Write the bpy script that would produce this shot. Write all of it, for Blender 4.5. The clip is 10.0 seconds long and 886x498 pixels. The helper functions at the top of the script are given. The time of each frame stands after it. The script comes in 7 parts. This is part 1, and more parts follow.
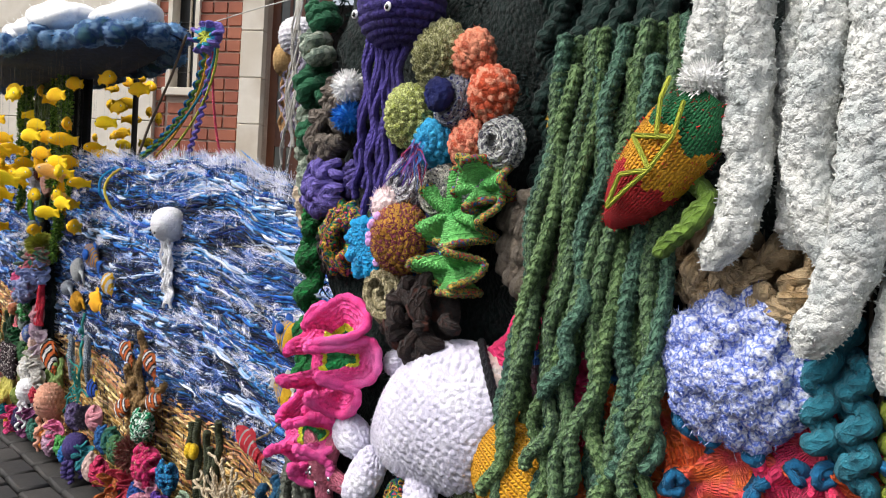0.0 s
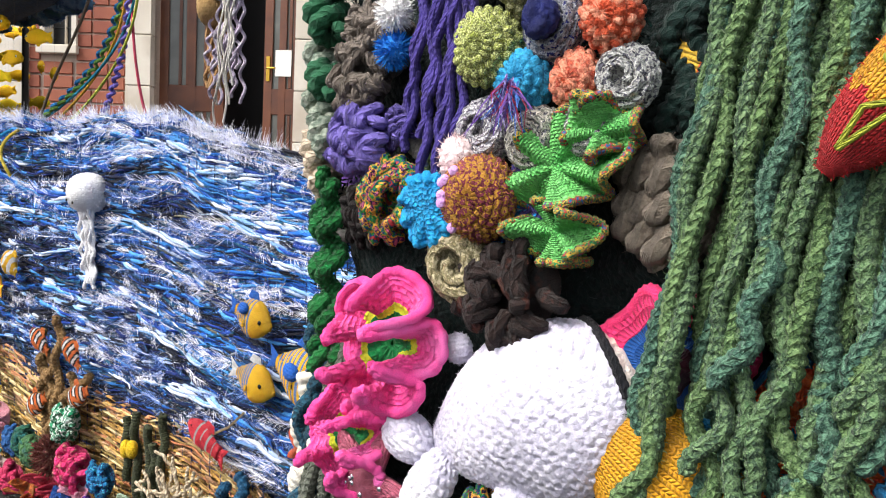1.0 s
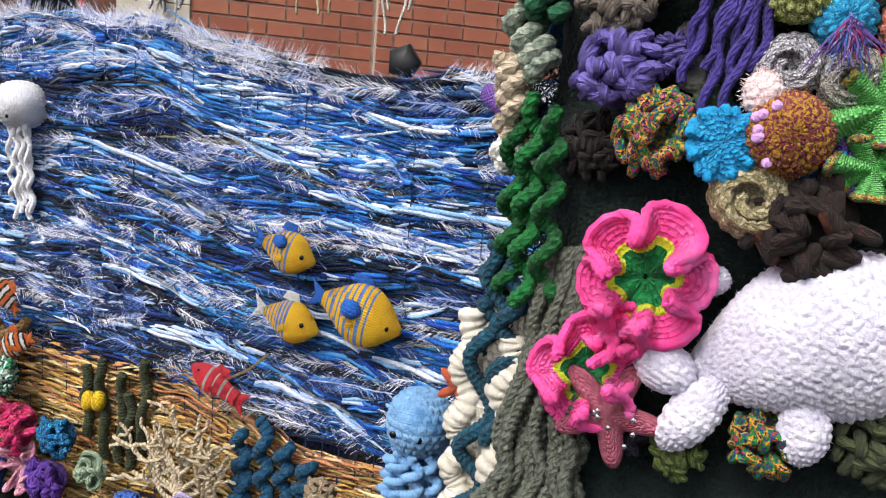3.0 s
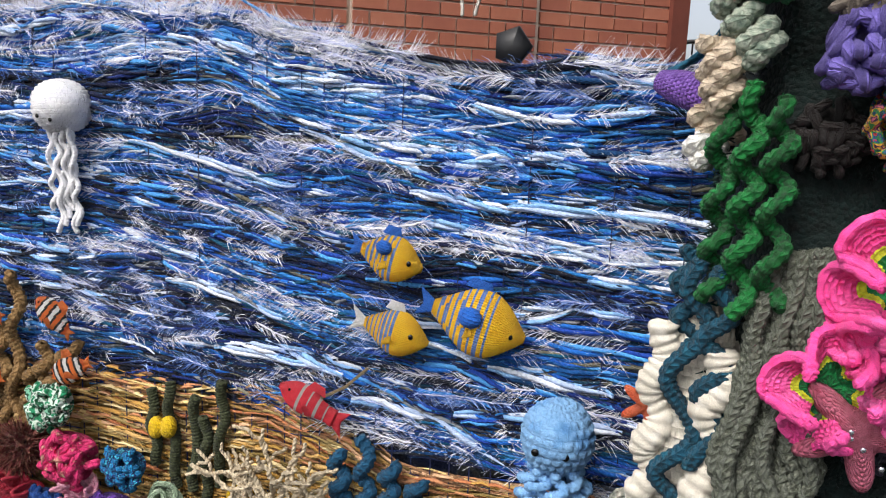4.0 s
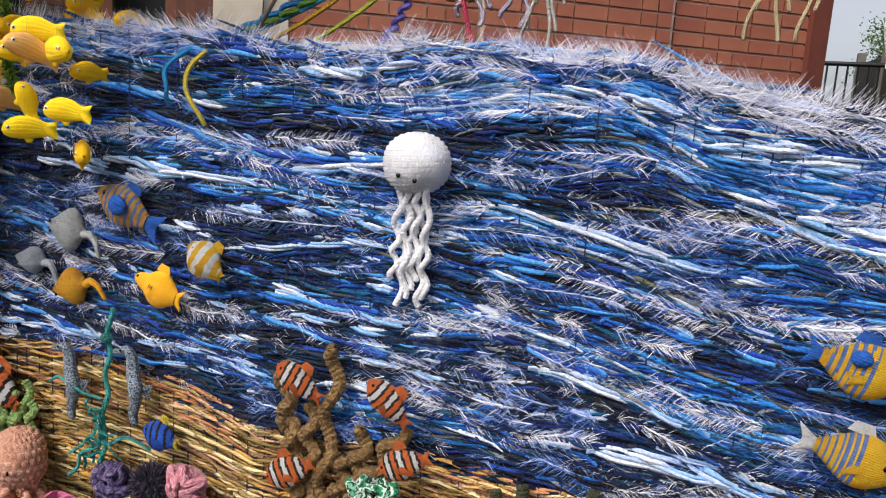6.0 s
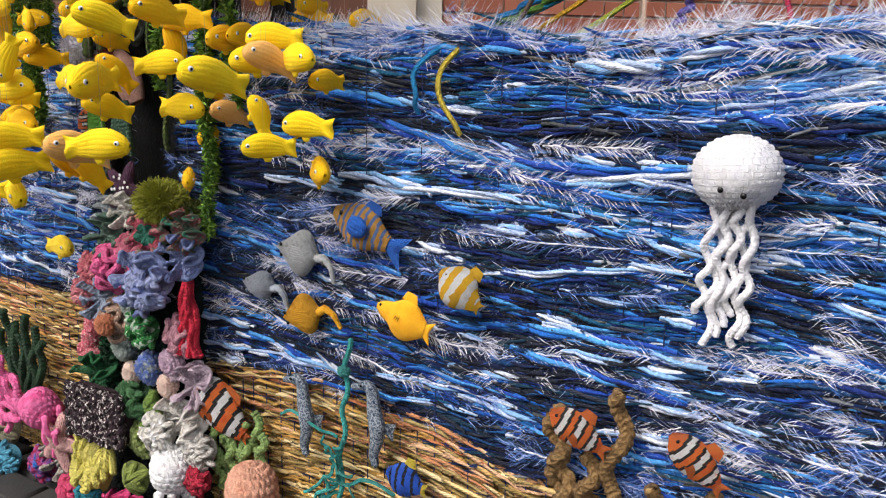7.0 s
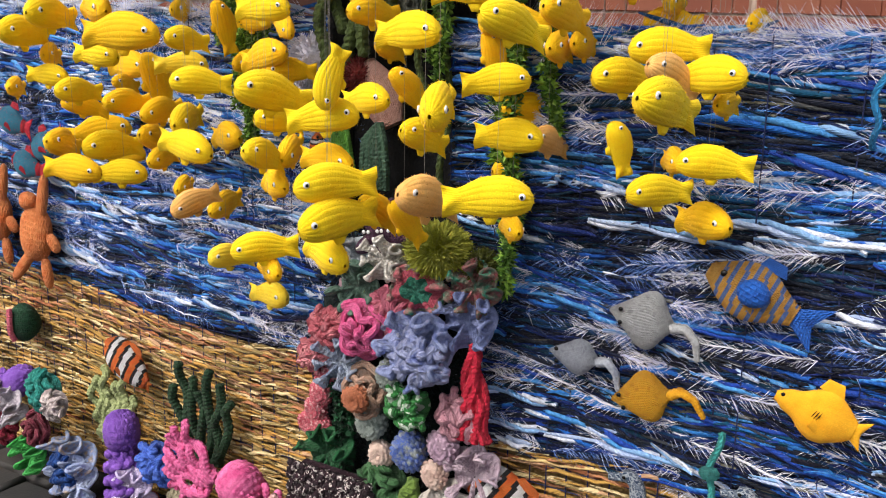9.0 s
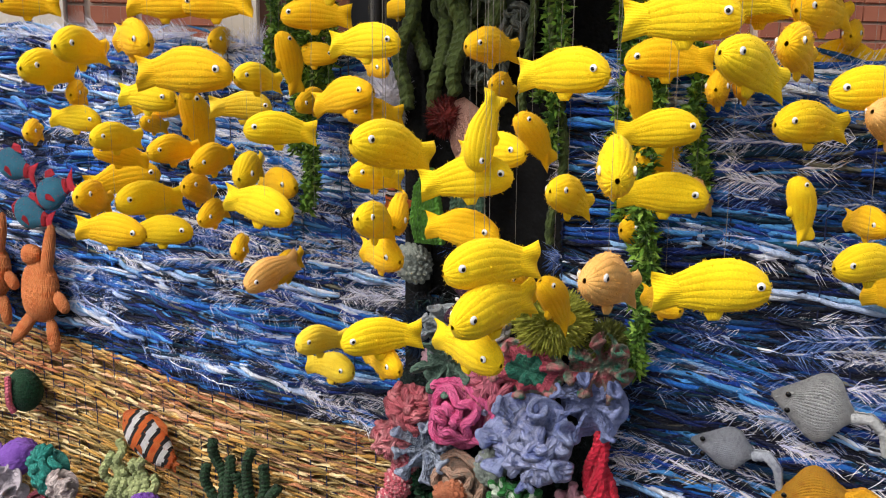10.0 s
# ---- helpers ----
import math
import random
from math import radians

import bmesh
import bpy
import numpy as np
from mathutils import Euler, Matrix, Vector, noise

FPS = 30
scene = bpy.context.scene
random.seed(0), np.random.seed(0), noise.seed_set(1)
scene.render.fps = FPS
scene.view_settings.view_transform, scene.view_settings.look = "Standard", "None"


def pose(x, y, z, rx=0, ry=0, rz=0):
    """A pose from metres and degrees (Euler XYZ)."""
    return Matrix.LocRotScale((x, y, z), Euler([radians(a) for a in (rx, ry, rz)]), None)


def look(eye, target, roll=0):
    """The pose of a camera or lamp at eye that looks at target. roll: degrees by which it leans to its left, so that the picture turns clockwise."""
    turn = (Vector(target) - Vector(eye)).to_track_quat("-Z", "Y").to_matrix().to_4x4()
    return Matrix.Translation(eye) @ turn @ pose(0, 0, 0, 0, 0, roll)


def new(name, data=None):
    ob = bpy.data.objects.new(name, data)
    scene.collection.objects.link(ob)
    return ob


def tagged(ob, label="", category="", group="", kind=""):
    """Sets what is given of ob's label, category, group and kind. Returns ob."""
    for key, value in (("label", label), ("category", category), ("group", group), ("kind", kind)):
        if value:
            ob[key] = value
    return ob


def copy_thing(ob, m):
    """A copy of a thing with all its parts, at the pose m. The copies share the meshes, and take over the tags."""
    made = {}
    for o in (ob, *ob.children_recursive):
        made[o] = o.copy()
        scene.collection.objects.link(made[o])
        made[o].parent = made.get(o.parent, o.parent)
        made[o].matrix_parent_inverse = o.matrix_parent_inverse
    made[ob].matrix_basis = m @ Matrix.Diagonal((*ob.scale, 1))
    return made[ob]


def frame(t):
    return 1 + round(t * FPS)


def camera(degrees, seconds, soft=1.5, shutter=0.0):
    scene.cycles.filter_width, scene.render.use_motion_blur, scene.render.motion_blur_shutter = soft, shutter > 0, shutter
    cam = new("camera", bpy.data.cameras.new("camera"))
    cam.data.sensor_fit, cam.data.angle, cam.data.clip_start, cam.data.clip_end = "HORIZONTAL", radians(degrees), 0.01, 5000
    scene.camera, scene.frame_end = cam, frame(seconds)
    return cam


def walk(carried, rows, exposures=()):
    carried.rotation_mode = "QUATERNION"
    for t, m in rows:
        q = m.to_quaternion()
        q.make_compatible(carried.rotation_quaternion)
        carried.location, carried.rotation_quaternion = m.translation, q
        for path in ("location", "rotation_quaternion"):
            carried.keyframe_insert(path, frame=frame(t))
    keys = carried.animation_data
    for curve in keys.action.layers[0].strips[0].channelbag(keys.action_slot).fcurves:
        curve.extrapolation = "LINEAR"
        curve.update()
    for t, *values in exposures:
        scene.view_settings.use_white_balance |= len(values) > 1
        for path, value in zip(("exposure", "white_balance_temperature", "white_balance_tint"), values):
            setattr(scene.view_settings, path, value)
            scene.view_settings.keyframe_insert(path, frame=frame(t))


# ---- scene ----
cam = camera(60.6, 10.0, 1.1)
METRES, EYE, TILT, LEAN, TURN = 3.0, 0.95, -2.0, -3.4, 46.3
ROWS = [
    (0.0, 0.0, 0.0, 0.0, 0.0, 0.0, -0.0),
    (0.5, -0.0353, 0.0373, -0.0014, -3.62, -0.79, 0.2),
    (1.0, -0.0635, 0.0567, -0.0013, -8.42, -2.52, 1.12),
    (1.5, -0.0971, 0.0603, -0.0022, -12.37, -3.92, 0.51),
    (2.0, -0.1468, 0.0677, -0.0003, -17.17, -5.32, -0.31),
    (3.5, -0.2557, 0.1497, 0.0014, -27.26, -9.08, 0.43),
    (4.0, -0.2879, 0.1886, 0.0101, -28.72, -9.85, 1.56),
    (4.5, -0.3153, 0.2194, 0.0162, -29.39, -9.58, 0.39),
    (5.0, -0.3585, 0.2606, 0.0289, -31.23, -9.16, -0.94),
    (6.5, -0.4579, 0.3964, 0.0491, -20.67, -9.55, 1.35),
    (7.0, -0.484, 0.4453, 0.0559, -16.47, -10.15, 2.71),
    (7.5, -0.5193, 0.4867, 0.0608, -13.1, -10.81, 2.76),
    (8.0, -0.5723, 0.5313, 0.0726, -13.13, -11.14, 3.25),
    (8.5, -0.6097, 0.5646, 0.0769, -15.3, -10.94, 3.22),
    (9.0, -0.6283, 0.5975, 0.0802, -15.86, -10.36, 2.95),
    (9.5, -0.6538, 0.646, 0.0871, -16.97, -9.86, 3.2),
    (10.0, -0.6749, 0.6788, 0.0962, -18.44, -8.89, 3.39),
]
EXPOSURES = [(0.0, 0.62, 6500, 10), (1.0, 0.98, 6500, 10), (2.0, 0.82, 6500, 10), (3.5, 0.55, 6500, 10), (4.3, 0.45, 6500, 10), (5.0, 0.02, 6500, 10), (6.5, 0.5, 6600, 12), (7.5, 0.44, 6600, 12), (8.0, 0.6, 6600, 12), (9.0, 0.48, 6700, 13), (10.0, 0.34, 6700, 13)]
walk(cam, [(t, pose(0, 0, EYE, TILT, LEAN, TURN) @ pose(METRES * x, METRES * y, METRES * z, 90 + pitch, roll, yaw)) for t, x, y, z, yaw, pitch, roll in ROWS], EXPOSURES)

# ---- light: a bright overcast sky over an open street ----
world = bpy.data.worlds.new("overcast_sky")
scene.world = world
world.use_nodes = True
wn = world.node_tree
sky = wn.nodes.new("ShaderNodeTexSky")
sky.sky_type, sky.sun_disc = "NISHITA", False
sky.sun_elevation, sky.sun_rotation = radians(52), radians(205)
sky.air_density, sky.dust_density, sky.ozone_density = 0.7, 4.0, 0.4
pale = wn.nodes.new("ShaderNodeHueSaturation")
pale.inputs["Saturation"].default_value = 0.4
wn.links.new(sky.outputs[0], pale.inputs["Color"])
wn.links.new(pale.outputs[0], wn.nodes["Background"].inputs[0])
wn.nodes["Background"].inputs[1].default_value = 0.15
sun_data = bpy.data.lights.new("sun", "SUN")
sun_data.energy, sun_data.angle, sun_data.color = 1.5, radians(30), (1.0, 0.95, 0.88)
sun = new("sun", sun_data)
sun.matrix_world = look((0, 0, 0), (0.42 * 0.62, 0.9 * 0.62, -0.79))

# ---- meshes ----
rng = np.random.default_rng(7)


class Cloth:
    """Gathers quads, with a material slot and a texture place for each."""

    def __init__(self):
        self.v, self.f, self.m, self.t, self.n, self.extra = [], [], [], [], 0, []

    def grid(self, p, u=None, mat=0):
        r, c = p.shape[:2]
        k = self.n + np.arange(r * c).reshape(r, c)
        q = np.stack([k[:-1, :-1], k[:-1, 1:], k[1:, 1:], k[1:, :-1]], -1).reshape(-1, 4)
        if u is None:
            u = np.stack(np.meshgrid(np.linspace(0, 1, c), np.linspace(0, 1, r)), -1)
        self.v.append(p.reshape(-1, 3)); self.f.append(q); self.t.append(u.reshape(-1, 2))
        self.m.append(np.broadcast_to(np.asarray(mat), (r - 1, c - 1)).reshape(-1))
        self.n += r * c
        return self

    def tubes(self, p, rad, sides=5, mat=0):
        """p: strands x points x 3; rad: strands x points."""
        n, m = p.shape[:2]
        rad = np.asarray(rad, float)
        rad = rad if rad.ndim == 3 else np.broadcast_to(rad, (n, m))[:, :, None]
        tan = np.gradient(p, axis=1)
        tan /= np.linalg.norm(tan, axis=2, keepdims=True) + 1e-9
        ref = np.eye(3)[np.argmin(np.abs(tan).mean(1), axis=1)][:, None, :]
        side = np.cross(tan, ref)
        side /= np.linalg.norm(side, axis=2, keepdims=True) + 1e-9
        up = np.cross(side, tan)
        a = np.linspace(0, 2 * math.pi, sides + 1)
        ring = side[:, :, None, :] * np.cos(a)[None, None, :, None] + up[:, :, None, :] * np.sin(a)[None, None, :, None]
        q = p[:, :, None, :] + ring * rad[..., None]
        q[:, :, -1] = q[:, :, 0]
        length = np.concatenate([np.zeros((n, 1)), np.cumsum(np.linalg.norm(np.diff(p, axis=1), axis=2), 1)], 1)
        k = self.n + np.arange(n * m * sides).reshape(n, m, sides)
        kk = np.concatenate([k, k[:, :, :1]], 2)
        f = np.stack([kk[:, :-1, :-1], kk[:, :-1, 1:], kk[:, 1:, 1:], kk[:, 1:, :-1]], -1)
        uv = np.stack([np.broadcast_to(np.linspace(0, 1, sides + 1)[None, None, :-1], (n, m, sides)),
                       np.broadcast_to(length[:, :, None], (n, m, sides))], -1)
        self.v.append(q[:, :, :-1].reshape(-1, 3)); self.f.append(f.reshape(-1, 4)); self.t.append(uv.reshape(-1, 2))
        mm = np.asarray(mat)
        mm = np.broadcast_to(mm[:, None] if mm.ndim else mm, (n, (m - 1) * sides))
        self.m.append(mm.reshape(-1)); self.n += n * m * sides
        return self

    def blades(self, root, tip, width, bend=None, mat=0):
        """Fine hairs: flat two-piece blades from root to tip."""
        n = len(root)
        d = tip - root
        s = np.cross(d, rng.normal(size=(n, 3)))
        s *= width / (np.linalg.norm(s, axis=1, keepdims=True) + 1e-9)
        mid = (root + tip) / 2 + (0 if bend is None else bend)
        p = np.stack([root - s, root + s, mid - s, mid + s, tip - s * .3, tip + s * .3], 1).reshape(-1, 3)
        k = self.n + 6 * np.arange(n)[:, None]
        f = np.concatenate([k + np.array([0, 1, 3, 2]), k + np.array([2, 3, 5, 4])], 0)
        self.v.append(p); self.f.append(f); self.t.append(np.zeros((6 * n, 2)))
        self.m.append(np.tile(np.broadcast_to(mat, (n,)), 2)); self.n += 6 * n
        return self

    def mesh(self, name, mats, smooth=True):
        me = bpy.data.meshes.new(name)
        v, f, t, m = (np.concatenate(a) for a in (self.v, self.f, self.t, self.m))
        me.vertices.add(len(v)); me.vertices.foreach_set("co", v.astype(np.float32).ravel())
        me.loops.add(4 * len(f)); me.loops.foreach_set("vertex_index", f.astype(np.int32).ravel())
        me.polygons.add(len(f)); me.polygons.foreach_set("loop_start", np.arange(0, 4 * len(f), 4, dtype=np.int32))
        for x in mats:
            me.materials.append(x)
        me.polygons.foreach_set("material_index", m.astype(np.int32))
        me.uv_layers.new(name="uv").data.foreach_set("uv", t[f.ravel()].astype(np.float32).ravel())
        me.update(calc_edges=True)
        me.validate()
        if smooth:
            me.shade_smooth()
        else:
            me.shade_flat()
        return me


def part(name, cloth, mats, parent, label="", smooth=True):
    ob = new(name, cloth.mesh(name, mats if isinstance(mats, (list, tuple)) else [mats], smooth))
    ob.parent = parent
    extras(cloth, ob, mats)
    return tagged(ob, label)


def extras(cloth, ob, mats):
    """Pieces that belong to a part but are meshes of their own: edgings, cords, loose fibres."""
    mats = mats if isinstance(mats, (list, tuple)) else [mats]
    for name, c in cloth.extra:
        k = new(name, c.mesh(name, mats))
        k.parent = ob
        if name == "fuzz":
            k["kind"] = "stuff"


def thing(name, label, category, m, group="", kind=""):
    ob = new(name)
    ob.empty_display_size = 0.05
    ob.matrix_basis = m
    return tagged(ob, label, category, group, kind)


def solo(name, cloth, mats, label, category, m, group="", kind=""):
    ob = new(name, cloth.mesh(name, mats if isinstance(mats, (list, tuple)) else [mats]))
    ob.matrix_basis = m
    extras(cloth, ob, mats)
    return tagged(ob, label, category, group, kind)


def cube(x0, x1, y0, y1, z0, z1, bevel=0.0):
    """A box with chamfered edges, as a grid of rings."""
    b = bevel
    rings = []
    for z, i in ((z0, b), (z0 + b, 0), (z1 - b, 0), (z1, b)):
        rings.append([(x0 + i, y0 + i, z), (x1 - i, y0 + i, z), (x1 - i, y1 - i, z), (x0 + i, y1 - i, z), (x0 + i, y0 + i, z)])
    c = Cloth().grid(np.array(rings))
    for z, i, flip in ((z0, b, 1), (z1, b, 0)):
        q = np.array([[(x0 + i, y0 + i, z), (x1 - i, y0 + i, z)], [(x0 + i, y1 - i, z), (x1 - i, y1 - i, z)]])
        c.grid(q[::-1] if flip else q)
    return c


def join(*cloths):
    out = Cloth()
    for c in cloths:
        base = out.n
        out.v += c.v; out.f += [f + base for f in c.f]; out.t += c.t; out.m += c.m; out.n += c.n; out.extra += c.extra
    return out


# ---- materials ----
def rgb(h):
    c = [int(h[i:i + 2], 16) / 255 for i in (0, 2, 4)]
    return tuple(x / 12.92 if x <= 0.04045 else ((x + 0.055) / 1.055) ** 2.4 for x in c) + (1,)


MATS = {}


def wool(cols, stitch="chain", vary="noise", scale=60.0, relief=1.0, rough=0.85, hard=False, freq=(1, 1), sheen=0.06):
    """Yarn in one or more colours. stitch: twist (plied cord), knit, crochet, rib, fuzz. vary: noise, or island (each strand its own colour)."""
    key = (tuple(cols), stitch, vary, scale, relief, rough, hard, freq)
    if key in MATS:
        return MATS[key]
    m = MATS[key] = bpy.data.materials.new("wool")
    m.use_nodes = True
    t = m.node_tree
    N, L = t.nodes, t.links
    b = N["Principled BSDF"]

    def val(x, sock):
        if isinstance(x, (int, float)):
            sock.default_value = x
        else:
            L.new(x, sock)

    def mth(op, x, y=0.0, z=0.0):
        n = N.new("ShaderNodeMath")
        n.operation = op
        for i, k in enumerate((x, y, z)):
            val(k, n.inputs[i])
        return n.outputs[0]

    co = N.new("ShaderNodeTexCoord")
    geo = N.new("ShaderNodeNewGeometry")
    inf = N.new("ShaderNodeObjectInfo")
    no = N.new("ShaderNodeTexNoise")
    no.inputs["Scale"].default_value, no.inputs["Detail"].default_value = scale, 3
    L.new(co.outputs["Object"], no.inputs["Vector"])
    ramp = N.new("ShaderNodeValToRGB")
    el = ramp.color_ramp.elements
    while len(el) < len(cols):
        el.new(0.5)
    for i, c in enumerate(cols):
        if vary == "island":
            el[i].position = i / len(cols)
        else:
            el[i].position = 0.3 + 0.4 * (i / len(cols) if hard else i / max(1, len(cols) - 1))
        el[i].color = rgb(c)
    if len(cols) == 1:
        el[1].color = rgb(cols[0])
    ramp.color_ramp.interpolation = "CONSTANT" if (hard or vary == "island") else "LINEAR"
    if vary == "island":
        L.new(geo.outputs["Random Per Island"], ramp.inputs[0])
    else:
        L.new(mth("ADD", no.outputs["Fac"], mth("MULTIPLY", mth("SUBTRACT", inf.outputs["Random"], 0.5), 0.08)), ramp.inputs[0])
    fine = N.new("ShaderNodeTexNoise")
    fine.inputs["Scale"].default_value, fine.inputs["Detail"].default_value = 700, 2
    L.new(co.outputs["Object"], fine.inputs["Vector"])
    big = N.new("ShaderNodeTexNoise")
    big.inputs["Scale"].default_value = 14
    L.new(co.outputs["Object"], big.inputs["Vector"])
    shade = mth("ADD", mth("MULTIPLY", fine.outputs["Fac"], 0.5), mth("MULTIPLY", big.outputs["Fac"], 0.35))
    shade = mth("ADD", shade, mth("MULTIPLY", geo.outputs["Random Per Island"], 0.15 if vary == "island" else 0.0))
    mul = N.new("ShaderNodeMix")
    mul.data_type, mul.blend_type = "RGBA", "MULTIPLY"
    mul.inputs[0].default_value = 1.0
    L.new(ramp.outputs[0], mul.inputs[6])
    comb = N.new("ShaderNodeCombineColor")
    for i in range(3):
        L.new(mth("ADD", shade, 0.55), comb.inputs[i])
    L.new(comb.outputs[0], mul.inputs[7])
    L.new(mul.outputs[2], b.inputs["Base Color"])
    b.inputs["Roughness"].default_value = rough
    b.inputs["Sheen Weight"].default_value = sheen
    b.inputs["Sheen Roughness"].default_value = 0.6
    b.inputs["Specular IOR Level"].default_value = 0.25
    sep = N.new("ShaderNodeSeparateXYZ")
    L.new(co.outputs["UV"], sep.inputs[0])
    u = mth("MULTIPLY", sep.outputs[0], freq[0])
    v = mth("MULTIPLY", sep.outputs[1], freq[1])
    if stitch == "twist":
        h = mth("MULTIPLY", 0.35, mth("SINE", mth("MULTIPLY", mth("ADD", mth("MULTIPLY", u, 2), mth("MULTIPLY", v, 110)), 2 * math.pi)))
    elif stitch == "knit":
        a = mth("ABSOLUTE", mth("SUBTRACT", mth("FRACT", u), 0.5))
        leg = mth("SINE", mth("MULTIPLY", a, 2 * math.pi))
        h = mth("MULTIPLY", mth("POWER", mth("ABSOLUTE", leg), 0.6), mth("POWER", mth("ABSOLUTE", mth("SINE", mth("MULTIPLY", mth("ADD", v, mth("MULTIPLY", a, -1.2)), math.pi))), 0.5))
    elif stitch == "chain":
        a = mth("ABSOLUTE", mth("SUBTRACT", mth("FRACT", mth("MULTIPLY", u, 3.0)), 0.5))
        leg = mth("POWER", mth("ABSOLUTE", mth("SINE", mth("MULTIPLY", a, 2 * math.pi))), 0.6)
        slant = mth("ADD", mth("MULTIPLY", v, 105.0), mth("ADD", mth("MULTIPLY", a, -1.8), mth("MULTIPLY", big.outputs["Fac"], 1.5)))
        h = mth("MULTIPLY", 0.75, mth("MULTIPLY", leg, mth("POWER", mth("ABSOLUTE", mth("SINE", mth("MULTIPLY", slant, math.pi))), 0.6)))
    elif stitch == "crochet":
        row = mth("FLOOR", v)
        uu = mth("ADD", u, mth("MULTIPLY", row, 0.5))
        h = mth("MULTIPLY", mth("POWER", mth("ABSOLUTE", mth("SINE", mth("MULTIPLY", uu, math.pi))), 0.5), mth("POWER", mth("ABSOLUTE", mth("SINE", mth("MULTIPLY", v, math.pi))), 0.5))
    elif stitch == "rib":
        h = mth("ADD", mth("POWER", mth("ABSOLUTE", mth("SINE", mth("MULTIPLY", u, math.pi))), 0.6), mth("MULTIPLY", mth("SINE", mth("MULTIPLY", v, 2 * math.pi)), 0.05))
    else:
        vo = N.new("ShaderNodeTexVoronoi")
        vo.inputs["Scale"].default_value = 160
        L.new(co.outputs["Object"], vo.inputs["Vector"])
        h = mth("MULTIPLY", vo.outputs["Distance"], -1.5)
    bump = N.new("ShaderNodeBump")
    bump.inputs["Strength"].default_value = min(1.0, relief)
    bump.inputs["Distance"].default_value = (0.0016 if stitch in ("twist", "fuzz") else 0.0026) * relief
    L.new(mth("ADD", h, mth("MULTIPLY", fine.outputs["Fac"], 0.8)), bump.inputs["Height"])
    L.new(bump.outputs[0], b.inputs["Normal"])
    return m


def paint(name, cols, rough=0.6, scale=8.0, bump=0.3, metal=0.0, detail=4, dist=0.003):
    m = bpy.data.materials.new(name)
    m.use_nodes = True
    t = m.node_tree
    N, L = t.nodes, t.links
    b = N["Principled BSDF"]
    co, no, ramp, bm, inf = (N.new(k) for k in ("ShaderNodeTexCoord", "ShaderNodeTexNoise", "ShaderNodeValToRGB", "ShaderNodeBump", "ShaderNodeObjectInfo"))
    no.inputs["Scale"].default_value, no.inputs["Detail"].default_value = scale, detail
    L.new(co.outputs["Object"], no.inputs["Vector"])
    el = ramp.color_ramp.elements
    while len(el) < len(cols):
        el.new(0.5)
    for i, c in enumerate(cols):
        el[i].position, el[i].color = 0.25 + 0.5 * i / max(1, len(cols) - 1), rgb(c)
    if len(cols) == 1:
        el[1].color = rgb(cols[0])
    ad = N.new("ShaderNodeMath")
    ad.operation = "MULTIPLY_ADD"
    L.new(inf.outputs["Random"], ad.inputs[0])
    ad.inputs[1].default_value = 0.3
    sb = N.new("ShaderNodeMath")
    sb.operation = "SUBTRACT"
    L.new(no.outputs["Fac"], sb.inputs[0])
    sb.inputs[1].default_value = 0.15
    L.new(sb.outputs[0], ad.inputs[2])
    L.new(ad.outputs[0], ramp.inputs[0])
    L.new(ramp.outputs[0], b.inputs["Base Color"])
    b.inputs["Roughness"].default_value, b.inputs["Metallic"].default_value = rough, metal
    n2 = N.new("ShaderNodeTexNoise")
    n2.inputs["Scale"].default_value, n2.inputs["Detail"].default_value = scale * 12, 5
    L.new(co.outputs["Object"], n2.inputs["Vector"])
    bm.inputs["Strength"].default_value, bm.inputs["Distance"].default_value = bump, dist
    L.new(n2.outputs["Fac"], bm.inputs["Height"])
    L.new(bm.outputs[0], b.inputs["Normal"])
    return m


NAVY, BLUE, ICE, GREY = "0b1330", "1d4f96", "e6ecf8", "6d6f70"
SEA_DARK = wool(["060a20", "0a163c", "0b2452", "07344c", "10286a", "11182a", "0b3a66", "1a2230"], "twist", vary="island", relief=1.2)
SEA_MID = wool(["1450a6", "1f6cc8", "0f5896", "2f86d6", "0a5274", "1d46a4", "4e9ce0", "1b58b0", "0e4a86"], "twist", vary="island", relief=1.2)
SEA_LIGHT = wool(["e6eefc", "cfdff6", "eef3fc", "8cbaea", "b4c8ea", "4f9cdc"], "twist", vary="island", relief=1.2)
SEA_GREY = wool(["4f5356", "6c6a60", "3c4250", "858a90", "7b7a68", "2b3140"], "twist", vary="island", relief=1.2)
LASH = wool(["f6f6fc", "e6e8f8", "ffffff", "d4d8f4"], stitch="fuzz", vary="island", relief=0.3)
LASH_BLUE = wool(["4f78c4", "86a6e4", "2f5cae", "aac0f0"], stitch="fuzz", vary="island", relief=0.3)
STRAW = wool(["d0a868", "a8844a", "e0c284", "8c7642", "c4954c", "e6d09c", "a08a58", "b89048"], "twist", vary="island", relief=0.8)
STRAW_R = wool(["c88a60", "b8744c", "9c7050", "d4aa84", "8a6648"], "twist", vary="island", relief=0.8)
WIRE = paint("painted_wire", ["14204a", "1d2c5e"], rough=0.5, scale=40)
WHITE_EYE = paint("white_plastic", ["f2f2f2"], rough=0.25, bump=0.0)
BLACK_EYE = paint("black_plastic", ["060606"], rough=0.2, bump=0.0)
# near-black colour that stands in for the shade inside the cave
CAVE_SHADE = wool(["050607", "0a0c0e", "101215"], stitch="fuzz", relief=0.8)

# ---- ground: one sheet of dark worn setts, out to the horizon ----
def setts():
    m = paint("dark_stone_setts", ["1e1e20", "2a2928", "363432"], rough=0.75, scale=9, bump=0.5)
    return m


